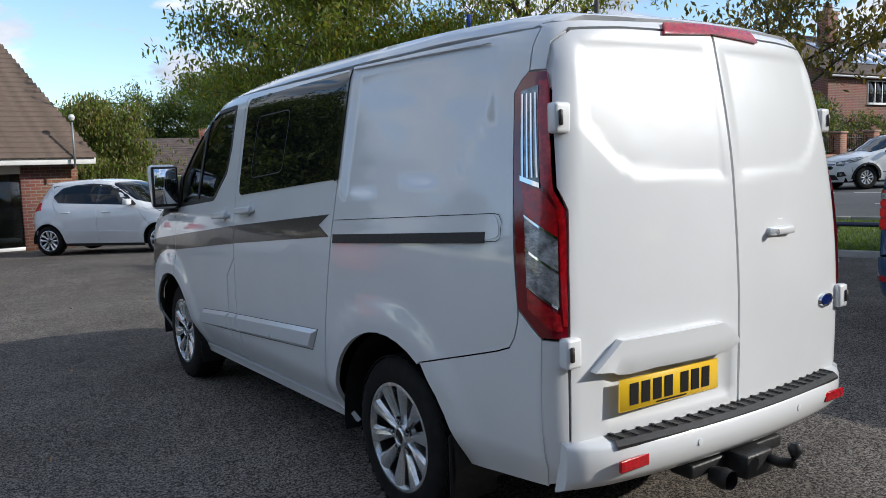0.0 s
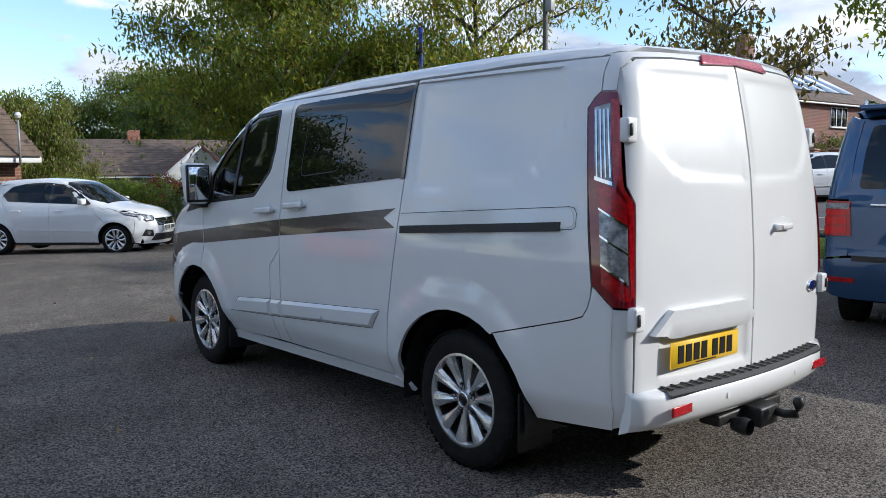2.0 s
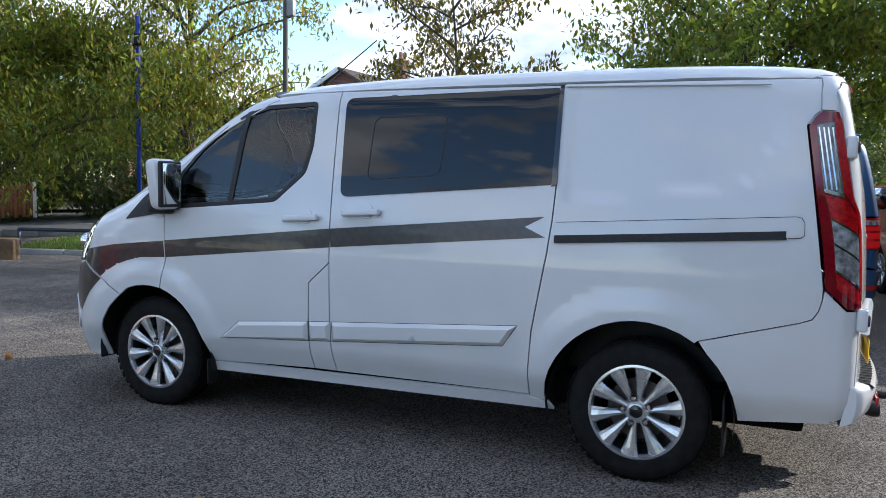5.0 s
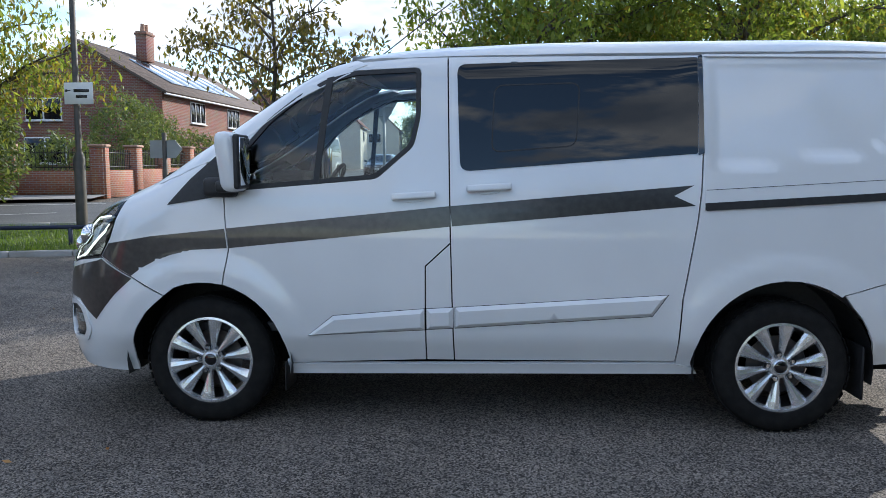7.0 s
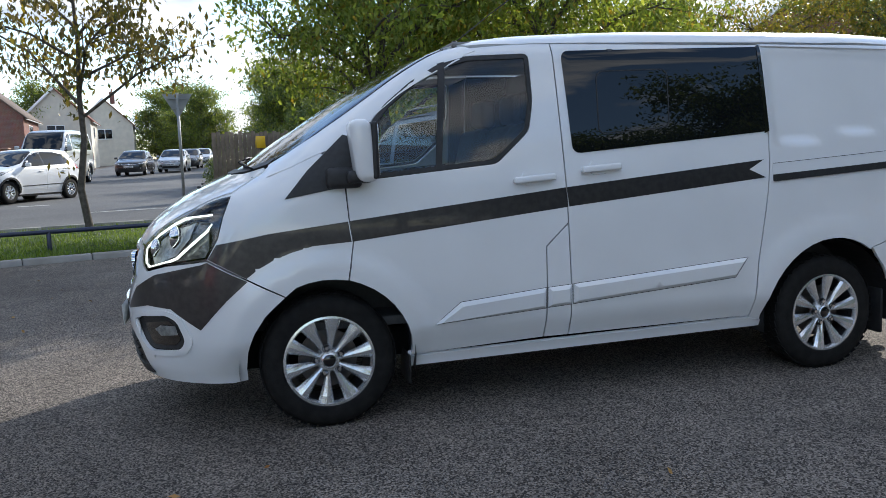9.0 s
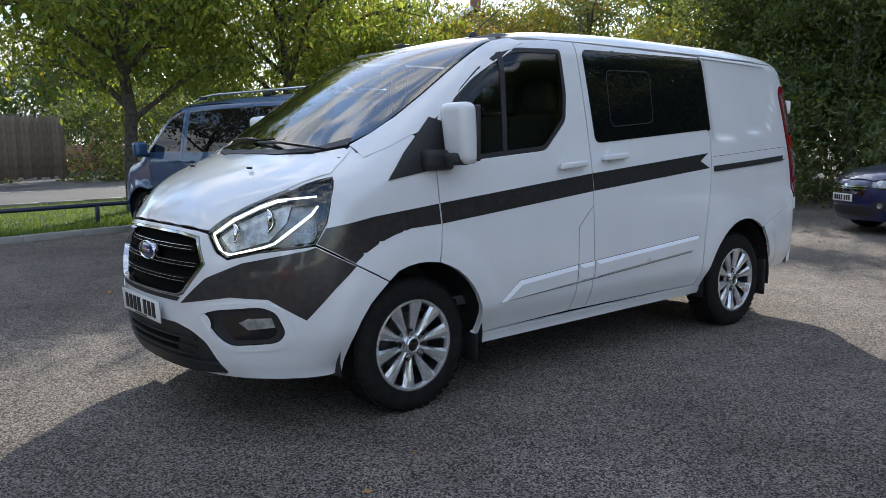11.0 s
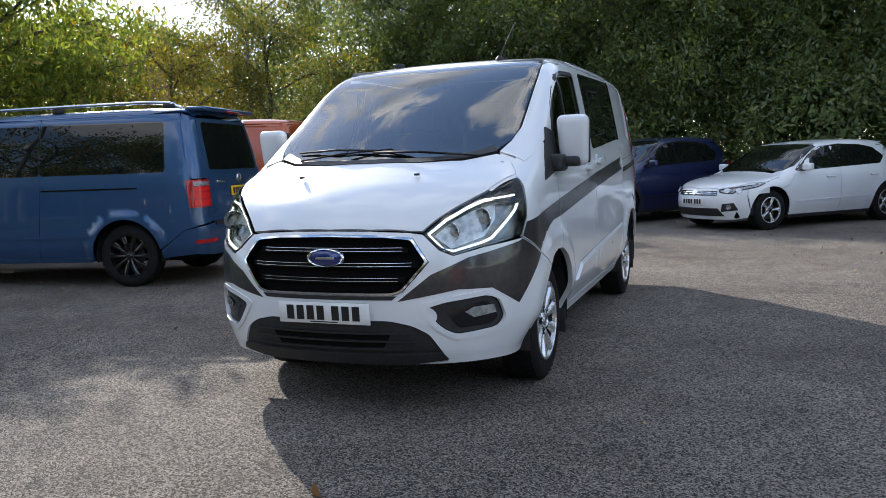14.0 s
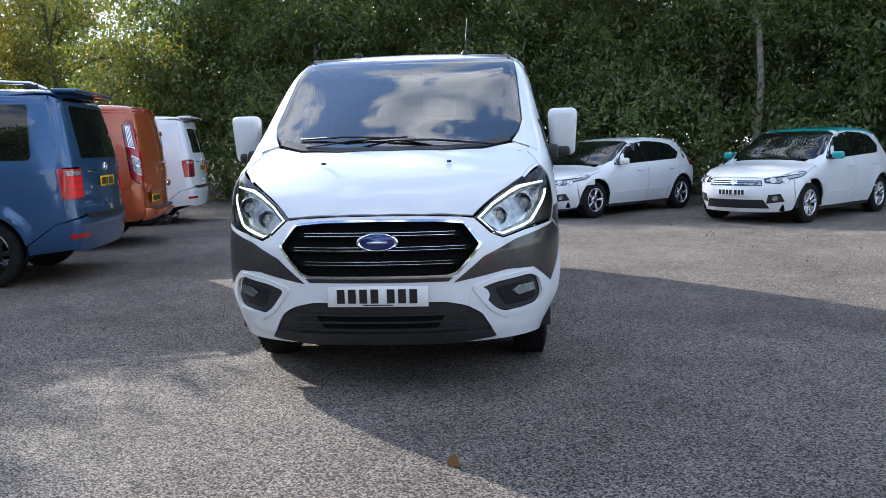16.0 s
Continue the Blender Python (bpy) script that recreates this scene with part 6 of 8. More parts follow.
    P("front_bumper", "nose", [*hb, *mirror_pts(hb)[1:-1]], paint, depth=0.03, gap=0.002, step=0.06)
    gr = P("grille", "nose", [("front", y * W, h(z)) for y, z in ((-0.25, 0.40), (-0.24, 0.455), (0.24, 0.455), (0.25, 0.40))] if not tall else [("front", y * W, h(z)) for y, z in ((-0.22, 0.36), (-0.25, 0.46), (0.25, 0.46), (0.22, 0.36))], GLOSSBLACK, "black grille", lift=0.004, depth=0.012, step=0.05)
    for sg in (-1, 1):
        P("wing_flange", "top", [(X(0.09), sg * 0.26 * W), (X(0.11), sg * 0.43 * W), (X(0.20), sg * 0.475 * W), (X(0.30), sg * 0.485 * W), (X(0.30), sg * 0.36 * W)], paint, lift=-0.010, depth=0, step=0.06)
    lin = [("front", 0, h(0.50 + up)), ("front", -0.28 * W, h(0.50 + up)), ("left", X(0.20), h(0.55 + up)), ("left", X(0.19), h(0.42)), ("front", -0.36 * W, h(0.40)), ("front", 0, h(0.40))]
    P("nose_lining", "nose", [*lin, *mirror_pts(lin)[1:-1]], paint, lift=-0.014, depth=0, step=0.06)
    for z in (0.415, 0.435):
        P("grille_bar", "nose", [("front", -0.24 * W, h(z)), ("front", -0.24 * W, h(z + 0.006)), ("front", 0.24 * W, h(z + 0.006)), ("front", 0.24 * W, h(z))], CHROME if chrome_grille else PLASTIC, parent=gr, lift=0.009, depth=0.006)
    P("lower_grille", "nose", [("front", y * W, h(z)) for y, z in ((-0.30, 0.17), (-0.26, 0.26), (0.26, 0.26), (0.30, 0.17))], PLASTIC, lift=0.004, depth=0.012)
    part("badge", lathe([(0.0, -0.008), (0.045, -0.006), (0.05, 0.004)], 20), CHROME, car, "round chrome badge", on_skin(sh, "front", 0, h(0.435), 0.008))
    fx = sh.place("front", [(0, h(0.335))])[0]
    if plate:
        number_plate(car, Matrix.Translation((fx[0] - 0.012, 0, fx[2])) @ Matrix.Rotation(radians(-90), 4, "Z"), WPLATE)
    # tail
    hb = [("rear", 0, h(0.50)), ("rear", -0.36 * W, h(0.50)), ("left", X(0.935), h(0.50)), ("left", X(0.93), h(0.20)), ("rear", -0.36 * W, h(0.16)), ("rear", 0, h(0.16))]
    rmir = lambda q: ("rear", -q[1], q[2]) if q[0] == "rear" else ("right", q[1], q[2])
    P("rear_bumper", "tail", [*hb, *[rmir(q) for q in hb[1:-1][::-1]]], paint, depth=0.03, gap=0.002, step=0.06)
    hb = [("rear", 0, h(0.955)), ("rear", -0.30 * W, h(0.945)), ("left", X(0.87), h(0.905)), ("left", X(0.935), h(0.66)), ("left", X(0.945), h(0.505)), ("rear", -0.36 * W, h(0.505)), ("rear", 0, h(0.505))]
    P("tailgate", "tail", [*hb, *[rmir(q) for q in hb[1:-1][::-1]]], paint, depth=0.03, gap=0.002, step=0.06)
    P("rear_screen", "rear", rounded([(-0.34 * W, h(0.70)), (-0.29 * W, h(0.89)), (0.29 * W, h(0.89)), (0.34 * W, h(0.70))], 0.05), TINT, lift=0.006, depth=0.006, step=0.1)
    part("roof_spoiler", box(0.16, 0.50 * W, 0.026, (X(0.895), 0, h(0.945)), 0.013, 2), rp, car)
    rx = sh.place("rear", [(0, h(0.42))])[0]
    number_plate(car, Matrix.Translation((rx[0] + 0.012, 0, rx[2])) @ Matrix.Rotation(radians(90), 4, "Z"), YELLOW)
    part("underbody", box(L * 0.86, W * 0.78, 0.16, (X(0.5), 0, 0.28), 0.03), GAP, car)
    wheel_wells(car, (fa, ra), r, W / 2)
    return car


def parked(x, y, rz, z=0.0):
    return pose(x, y, z, 0, 0, rz)


minivan("blue metallic camper van with roof rails", BLUE, parked(1.49, 6.34, -77.6))
panel_van("orange metallic panel van with tinted tail", ORANGE, parked(4.54, 6.86, -77.6), hero=False)
minivan("white panel van with barn doors", WHITE, parked(7.95, 7.75, -77.6), glazed=False, rails=False, tailgate=False, dark=False)
hatchback("white five-door hatchback with silver alloys", WHITE, parked(9.05, -2.55, -46.1), 4.05, 1.75, 1.40, 2.55, 0.315, spokes=5)
hatchback("white hatchback with teal roof and mirrors", WHITE, parked(7.6, -5.62, -46), 4.04, 1.73, 1.48, 2.49, 0.315, roof_paint=TEAL, mirror_paint=TEAL, spokes=10)
hatchback("dark blue compact crossover in the shade", NAVY, parked(9.98, 0.14, -36.7), 4.13, 1.77, 1.57, 2.53, 0.335, tall=True, cladding=True, dark=True)
hatchback("small white five-door city car", WHITE, parked(-12.75, 1.32, -135, west(-12.75, 1.32)), 3.60, 1.60, 1.48, 2.385, 0.285, spokes=10, tall=True)

# ---- planting ----
def leaf_material(name, dark, light, trans=0.45):
    m = bpy.data.materials.new(name)
    m.use_nodes = True
    t = m.node_tree
    p, out = t.nodes["Principled BSDF"], t.nodes["Material Output"]
    geo, r = t.nodes.new("ShaderNodeNewGeometry"), t.nodes.new("ShaderNodeValToRGB")
    r.color_ramp.elements[0].color, r.color_ramp.elements[1].color = (*dark, 1), (*light, 1)
    t.links.new(geo.outputs["Random Per Island"], r.inputs["Fac"])
    t.links.new(r.outputs["Color"], p.inputs["Base Color"])
    p.inputs["Roughness"].default_value, p.inputs["Specular IOR Level"].default_value = 0.5, 0.35
    tr, mix = t.nodes.new("ShaderNodeBsdfTranslucent"), t.nodes.new("ShaderNodeMixShader")
    br = t.nodes.new("ShaderNodeMix")
    br.data_type, br.blend_type = "RGBA", "MULTIPLY"
    br.inputs["Factor"].default_value = 1.0
    br.inputs["B"].default_value = (2.5, 2.35, 1.0, 1)
    t.links.new(r.outputs["Color"], br.inputs["A"])
    t.links.new(br.outputs["Result"], tr.inputs["Color"])
    mix.inputs["Fac"].default_value = trans
    t.links.new(p.outputs["BSDF"], mix.inputs[1])
    t.links.new(tr.outputs["BSDF"], mix.inputs[2])
    t.links.new(mix.outputs["Shader"], out.inputs["Surface"])
    return m


LEAF = leaf_material("green_leaves", (0.065, 0.105, 0.024), (0.19, 0.225, 0.056), 0.5)
LEAF_Y = leaf_material("yellowing_leaves", (0.075, 0.095, 0.016), (0.25, 0.19, 0.032), 0.35)
LEAF_D = leaf_material("dark_leaves", (0.050, 0.078, 0.032), (0.125, 0.150, 0.065), 0.38)
LEAF_S = leaf_material("autumn_leaves", (0.055, 0.062, 0.018), (0.17, 0.13, 0.04), 0.22)
LEAF_R = leaf_material("copper_leaves", (0.05, 0.012, 0.010), (0.13, 0.03, 0.02), 0.3)
BARK = material("bark", (0.055, 0.045, 0.036), 0.9, vary=(0.11, 0.095, 0.08), scale=14, bump=0.8, bscale=40)
PALEBARK = material("pale_bark", (0.16, 0.14, 0.11), 0.9, vary=(0.30, 0.27, 0.22), scale=10, bump=0.6, bscale=30)


def raw_mesh(name, verts, tris):
    me = bpy.data.meshes.new(name)
    me.vertices.add(len(verts))
    me.vertices.foreach_set("co", np.asarray(verts, np.float32).ravel())
    n = len(tris)
    me.loops.add(n * 3)
    me.loops.foreach_set("vertex_index", np.asarray(tris, np.int32).ravel())
    me.polygons.add(n)
    me.polygons.foreach_set("loop_start", np.arange(0, n * 3, 3, dtype=np.int32))
    me.update(calc_edges=True)
    return me


def leaves(centres, size, rng, droop=0.5, wide=0.42):
    """Folded leaf blades, one for each centre."""
    n = len(centres)
    a = rng.uniform(0, 2 * math.pi, n)
    tilt = rng.normal(-droop, 0.5, n)
    d = np.stack([np.cos(a) * np.cos(tilt), np.sin(a) * np.cos(tilt), np.sin(tilt)], 1)
    s = np.cross(d, np.array([0, 0, 1.0]) + rng.normal(0, 0.45, (n, 3)))
    s /= np.linalg.norm(s, axis=1, keepdims=True) + 1e-9
    up = np.cross(s, d)
    L = (size * rng.uniform(0.6, 1.25, n))[:, None]
    p0, p1 = centres - d * L * 0.5, centres + d * L * 0.5
    mid = centres + up * L * -0.06
    w = L * wide * 0.5
    v = np.stack([p0, mid + s * w + up * L * 0.08, p1, mid - s * w + up * L * 0.08], 1).reshape(-1, 3)
    k = np.arange(n)[:, None] * 4
    t = np.concatenate([k + [0, 1, 2], k + [0, 2, 3]], 1).reshape(-1, 3)
    return v, t


def limb(bm, pts, r0, r1, n=7):
    rings = []
    for i, p in enumerate(pts):
        d = (pts[min(i + 1, len(pts) - 1)] - pts[max(i - 1, 0)]).normalized()
        u = d.cross(Vector((0, 0, 1)) if abs(d.z) < 0.9 else Vector((1, 0, 0))).normalized()
        v = d.cross(u)
        r = r0 + (r1 - r0) * i / (len(pts) - 1)
        rings.append([bm.verts.new(p + r * (math.cos(2 * math.pi * k / n) * u + math.sin(2 * math.pi * k / n) * v)) for k in range(n)])
    for a, b in zip(rings, rings[1:]):
        for k in range(n):
            bm.faces.new((a[k], a[(k + 1) % n], b[(k + 1) % n], b[k])).smooth = True


def tree(label, at, height, spread, clear, count, size, mat, seed, trunk_r=0.12, limbs=9, bark=None, second=None, share=0.0, lean=(0, 0), spray=0.33, droop=0.5, blade=0.42, name="tree", group=""):
    """A tapered trunk that forks into limbs and twigs; leaves hang in sprays along the twigs."""
    rng = np.random.default_rng(seed)
    ob = thing(name, label, "tree", pose(*at), group)
    bm = bmesh.new()
    top = Vector((lean[0], lean[1], height * 0.86))
    spine = [Vector((lean[0] * (i / 6) ** 2, lean[1] * (i / 6) ** 2, height * 0.86 * i / 6)) + Vector(rng.normal(0, 0.04, 3)) * (i > 0) for i in range(7)]
    limb(bm, spine, trunk_r, trunk_r * 0.22, 10)
    tips = []
    at_h = lambda h: spine[min(5, int(h / (height * 0.86) * 6))].lerp(spine[min(6, int(h / (height * 0.86) * 6) + 1)], (h / (height * 0.86) * 6) % 1)
    for i in range(limbs):
        h = clear + (height * 0.84 - clear) * (i + rng.uniform(0, 0.8)) / limbs
        a = i * 2.4 + rng.uniform(-0.4, 0.4)
        reach = spread * (1.0 - 0.55 * max(0, (h - clear) / (height - clear))) * rng.uniform(0.75, 1.1)
        rise = rng.uniform(0.25, 0.75) * reach
        p0 = at_h(h)
        p1 = p0 + Vector((math.cos(a) * reach, math.sin(a) * reach, rise))
        mid = p0.lerp(p1, 0.5) + Vector((rng.normal(0, 0.1) * reach, rng.normal(0, 0.1) * reach, 0.12 * reach))
        pts = [p0, p0.lerp(mid, 0.5), mid, mid.lerp(p1, 0.55) + Vector((0, 0, 0.03 * reach)), p1]
        limb(bm, pts, trunk_r * 0.42, 0.012, 6)
        tips.append((pts, reach))
        for j in range(5):
            q0 = mid.lerp(p1, rng.uniform(0, 0.9)) if j > 1 else p0.lerp(mid, rng.uniform(0.4, 1))
            b = a + rng.uniform(-1.3, 1.3)
            l2 = reach * rng.uniform(0.3, 0.55)
            q2 = q0 + Vector((math.cos(b) * l2, math.sin(b) * l2, l2 * rng.uniform(-0.1, 0.8)))
            qm = q0.lerp(q2, 0.5) + Vector((0, 0, 0.1 * l2))
            limb(bm, [q0, qm, q2], trunk_r * 0.14 + 0.004, 0.005, 5)
            tips.append(([q0, qm, q2], l2))
    part("trunk", bm, bark or BARK, ob)
    weights = np.array([t[1] for t in tips])
    weights = weights / weights.sum()
    cs = []
    for (pts, ln), w in zip(tips, weights):
        k = max(3, int(count * w))
        nodes = np.array([tuple(p) for p in pts])
        f = rng.beta(1.6, 1.0, k) * (len(nodes) - 1)
        i = np.clip(f.astype(int), 0, len(nodes) - 2)
        c = nodes[i] + (nodes[i + 1] - nodes[i]) * (f - i)[:, None]
        # sprays: leaves gather round twig ends
        m = max(2, k // 14)
        hubs = c[rng.integers(0, k, m)] + rng.normal(0, 1, (m, 3)) * np.array([spray, spray, spray * 0.75]) * (0.5 + 0.5 * ln)
        g = rng.integers(0, m, k)
        cs.append(hubs[g] + rng.normal(0, 1, (k, 3)) * np.array([0.14, 0.14, 0.11]) * (0.6 + size * 4))
    c = np.concatenate(cs)
    c = c[c[:, 2] > 0.3]
    pick = rng.uniform(0, 1, len(c)) < share
    part("crown", raw_mesh("crown", *leaves(c[~pick], size, rng, droop, blade)), mat, ob)
    if share:
        part("yellow_foliage", raw_mesh("crown", *leaves(c[pick], size, rng, droop, blade)), second, ob)
    return ob


def hedge(name, label, boxes, size, count, mat, seed, kind="stuff", cat="bushes"):
    """Foliage that fills rounded mounds, given as centre and half sizes; thin at the rim."""
    rng = np.random.default_rng(seed)
    vol = np.array([b[3] * b[4] + b[3] * b[5] + b[4] * b[5] for b in boxes])
    cs = []
    for b, w in zip(boxes, vol / vol.sum()):
        k = int(count * w)
        d = rng.normal(0, 1, (k, 3))
        d /= np.linalg.norm(d, axis=1, keepdims=True)
        rad = rng.uniform(0.62, 1.0, k) ** 0.6 * (1 + 0.12 * np.sin(d[:, 0] * 7 + seed) * np.sin(d[:, 2] * 9) + 0.10 * np.sin(d[:, 1] * 13))
        c = np.array(b[:3]) + d * rad[:, None] * np.array(b[3:])
        cs.append(c[c[:, 2] > 0.05])
    return tagged(part(name, raw_mesh(name, *leaves(np.concatenate(cs), size, rng)), mat), label, cat, kind=kind)


# trees along the verge beside the street
tree("leafy cherry tree with a forked trunk on the verge", (1.25, 11.35, 0.05), 6.6, 3.2, 1.7, 28000, 0.145, LEAF, 11, 0.15, 15, second=LEAF_Y, share=0.12, droop=0.7)
tree("leafy cherry tree on the verge", (5.2, 12.6, 0.05), 6.8, 3.3, 1.8, 29000, 0.145, LEAF, 12, 0.14, 15, second=LEAF_Y, share=0.15, droop=0.7)
tree("leafy street tree behind the parked vans", (8.4, 14.0, 0.05), 5.2, 2.3, 1.6, 17000, 0.145, LEAF, 13, 0.13, 14, second=LEAF_Y, share=0.15, droop=0.7)
tree("young sparse autumn tree on the verge", (-4.36, 10.85, 0.03), 6.2, 2.2, 2.0, 4600, 0.15, LEAF_S, 14, 0.075, 11, second=LEAF_Y, share=0.15, spray=0.22, droop=0.9)
# the big cherry by the entrance
tree("broad cherry tree turning yellow by the entrance", (-15.6, 8.2, -0.15), 8.2, 4.4, 0.8, 72000, 0.175, LEAF, 15, 0.2, 20, second=LEAF_Y, share=0.25, droop=0.8, blade=0.34)
tree("cherry tree with yellow tips beside a floodlight", (-11.6, 11.2, 0.0), 7.2, 3.4, 1.6, 17000, 0.165, LEAF, 16, 0.16, 16, second=LEAF_Y, share=0.5, droop=0.8, blade=0.34)
tree("small yellow-leaved tree near a chimney", (11.2, 12.2, 0.0), 5.0, 2.2, 1.0, 16000, 0.11, LEAF_Y, 17, 0.09, 11)
tree("yellow-green tree behind the white van", (14.0, 11.2, 0.0), 7.0, 3.2, 0.8, 30000, 0.12, LEAF_D, 18, 0.09, 11, second=LEAF_Y, share=0.4)

# the wood behind the row of cars: low edge in front, taller crowns further back
wood_rng = np.random.default_rng(5)
wood_a, wood_dir = Vector((13.2, 10.5, 0)), Vector((-0.30, -0.955, 0))
wood_back = Vector((0.955, -0.30, 0))
proto = [tree("dense dark woodland tree", (16, 6, 0), 9.0, 3.4, 1.0, 30000, 0.20, LEAF_D, 30 + i, 0.14, 15, second=LEAF, share=0.08, spray=0.45, bark=PALEBARK if i == 1 else BARK, group="trees of the wood") for i in range(3)]
spots = [(1.5, 4.5), (5.0, 4.0), (8.6, 4.6), (12.0, 4.2), (15.4, 4.5), (19.0, 4.2), (22.6, 4.6), (26.0, 4.4), (-2.0, 7.5), (3.2, 9.0), (7.2, 9.4), (11.0, 9.0), (14.6, 9.6), (18.4, 9.0), (22.2, 9.5), (26.4, 9.2), (30.0, 6.0), (33.0, 9.0)]
for i, (a, b) in enumerate(spots):
    p = wood_a + wood_dir * a + wood_back * b
    s = (0.72 if b < 7 else 1.12) * wood_rng.uniform(0.92, 1.1)
    m = Matrix.Translation(p) @ Matrix.Rotation(i * 1.9, 4, "Z")
    t0 = proto[i % 3]
    if i < 3:
        t0.matrix_basis = m
        t0.scale = (s, s, s)
    else:
        c = copy_thing(proto[i % 3], m)
        c.scale = (s, s, s)
tree("slender pale-barked birch at the edge of the wood", (11.0, -5.96, 0.0), 8.5, 1.6, 3.6, 3200, 0.15, LEAF_D, 71, 0.10, 7, bark=PALEBARK)
edge = []
for i in range(26):
    p = wood_a + wood_dir * (i * 1.35 - 1.5) + wood_back * (1.7 + 0.6 * math.sin(i * 2.1))
    edge.append((p.x, p.y, 1.0 + 0.35 * math.sin(i * 1.7), 1.15, 1.15, 1.35 + 0.3 * math.sin(i * 1.3)))
    p = p + wood_back * 1.9
    edge.append((p.x, p.y, 2.0 + 0.3 * math.sin(i), 1.3, 1.3, 1.9))
hedge("undergrowth", "dark overgrown woodland edge behind the parked cars", edge, 0.14, 90000, LEAF_D, 41)
deep = []
for i in range(14):
    for b, z, r in ((11.5, 1.2, 1.7), (12.3, 3.2, 2.3), (12.5, 5.8, 2.4), (13.0, 8.5, 2.2)):
        p = wood_a + wood_dir * (i * 2.8 - 4.0) + wood_back * (b + 1.2 * math.sin(i * 2.7 + b))
        deep.append((p.x, p.y, z, 2.0, 2.0, r))
hedge("deep_wood", "dark mass of foliage deep in the wood", deep, 0.36, 78000, LEAF_D, 42)

# ---- street furniture and buildings ----
def brick_material(name, c1, c2, mortar, scale=1.0):
    m = bpy.data.materials.new(name)
    m.use_nodes = True
    t = m.node_tree
    p = t.nodes["Principled BSDF"]
    p.inputs["Roughness"].default_value = 0.85
    tc, b, mp = t.nodes.new("ShaderNodeTexCoord"), t.nodes.new("ShaderNodeTexBrick"), t.nodes.new("ShaderNodeMapping")
    mp.inputs["Rotation"].default_value = (radians(90), 0, 0)
    add = t.nodes.new("ShaderNodeVectorMath")
    sep, com, mx = t.nodes.new("ShaderNodeSeparateXYZ"), t.nodes.new("ShaderNodeCombineXYZ"), t.nodes.new("ShaderNodeMath")
    mx.operation = "ADD"
    t.links.new(tc.outputs["Object"], sep.inputs[0])
    t.links.new(sep.outputs["X"], mx.inputs[0])
    t.links.new(sep.outputs["Y"], mx.inputs[1])
    t.links.new(mx.outputs[0], com.inputs["X"])
    t.links.new(sep.outputs["Z"], com.inputs["Y"])
    t.links.new(com.outputs[0], b.inputs["Vector"])
    b.inputs["Color1"].default_value, b.inputs["Color2"].default_value, b.inputs["Mortar"].default_value = (*c1, 1), (*c2, 1), (*mortar, 1)
    b.inputs["Scale"].default_value = 1.0
    b.inputs["Brick Width"].default_value, b.inputs["Row Height"].default_value, b.inputs["Mortar Size"].default_value = 0.225 * scale, 0.075 * scale, 0.009
    n, mix = t.nodes.new("ShaderNodeTexNoise"), t.nodes.new("ShaderNodeMix")
    n.inputs["Scale"].default_value = 1.4
    mix.data_type, mix.blend_type = "RGBA", "MULTIPLY"
    mix.inputs["Factor"].default_value = 0.5
    t.links.new(tc.outputs["Object"], n.inputs["Vector"])
    t.links.new(b.outputs["Color"], mix.inputs["A"])
    t.links.new(n.outputs["Color"], mix.inputs["B"])
    t.links.new(mix.outputs["Result"], p.inputs["Base Color"])
    bu = t.nodes.new("ShaderNodeBump")
    bu.inputs["Strength"].default_value, bu.inputs["Distance"].default_value = 0.5, 0.006
    bu.invert = True
    t.links.new(b.outputs["Fac"], bu.inputs["Height"])
    t.links.new(bu.outputs["Normal"], p.inputs["Normal"])
    return m


BRICK = brick_material("red_brick", (0.42, 0.15, 0.08), (0.34, 0.11, 0.06), (0.36, 0.33, 0.29))
BRICK_D = brick_material("brown_brick", (0.28, 0.10, 0.065), (0.22, 0.075, 0.05), (0.28, 0.25, 0.22))
STONE = material("coping_stone", (0.34, 0.20, 0.14), 0.85, vary=(0.40, 0.27, 0.20), scale=6, bump=0.3, bscale=40)
RENDER = material("cream_render", (0.62, 0.57, 0.48), 0.9, vary=(0.54, 0.50, 0.43), scale=1.5, bump=0.2, bscale=80)
TILE = material("brown_roof_tile", (0.085, 0.062, 0.048), 0.85, vary=(0.14, 0.10, 0.078), scale=3.0, bump=0.4, bscale=25)
TILE_R = material("red_roof_tile", (0.20, 0.085, 0.055), 0.85, vary=(0.15, 0.065, 0.045), scale=3.0, bump=0.4, bscale=25)
UPVC = material("white_frame", (0.76, 0.76, 0.75), 0.4, vary=(0.70, 0.70, 0.69), scale=4)
IRON = material("black_iron", (0.012, 0.012, 0.013), 0.5, 0.3)
POLE = material("weathered_pole", (0.055, 0.055, 0.05), 0.6, 0.3, vary=(0.10, 0.085, 0.07), scale=5, bump=0.2, bscale=60)
BLUEPOLE = material("blue_pole", (0.015, 0.04, 0.26), 0.45, vary=(0.012, 0.03, 0.20), scale=4)
TIMBER = material("weathered_timber", (0.13, 0.10, 0.075), 0.9, vary=(0.20, 0.16, 0.12), scale=5, bump=0.5, bscale=30, rand=0.2)
REDWOOD = material("stained_timber", (0.30, 0.12, 0.055), 0.8, vary=(0.24, 0.09, 0.04), scale=5, bump=0.4, bscale=30, rand=0.15)
GREENBOX = material("green_cabinet_paint", (0.055, 0.075, 0.06), 0.55, vary=(0.07, 0.09, 0.075), scale=4)
LOG = material("old_log", (0.10, 0.065, 0.035), 0.95, vary=(0.19, 0.12, 0.06), scale=6, bump=0.8, bscale=25)
SOLAR = material("solar_panel", (0.22, 0.27, 0.34), 0.10, 0.4, 1, 0.6)
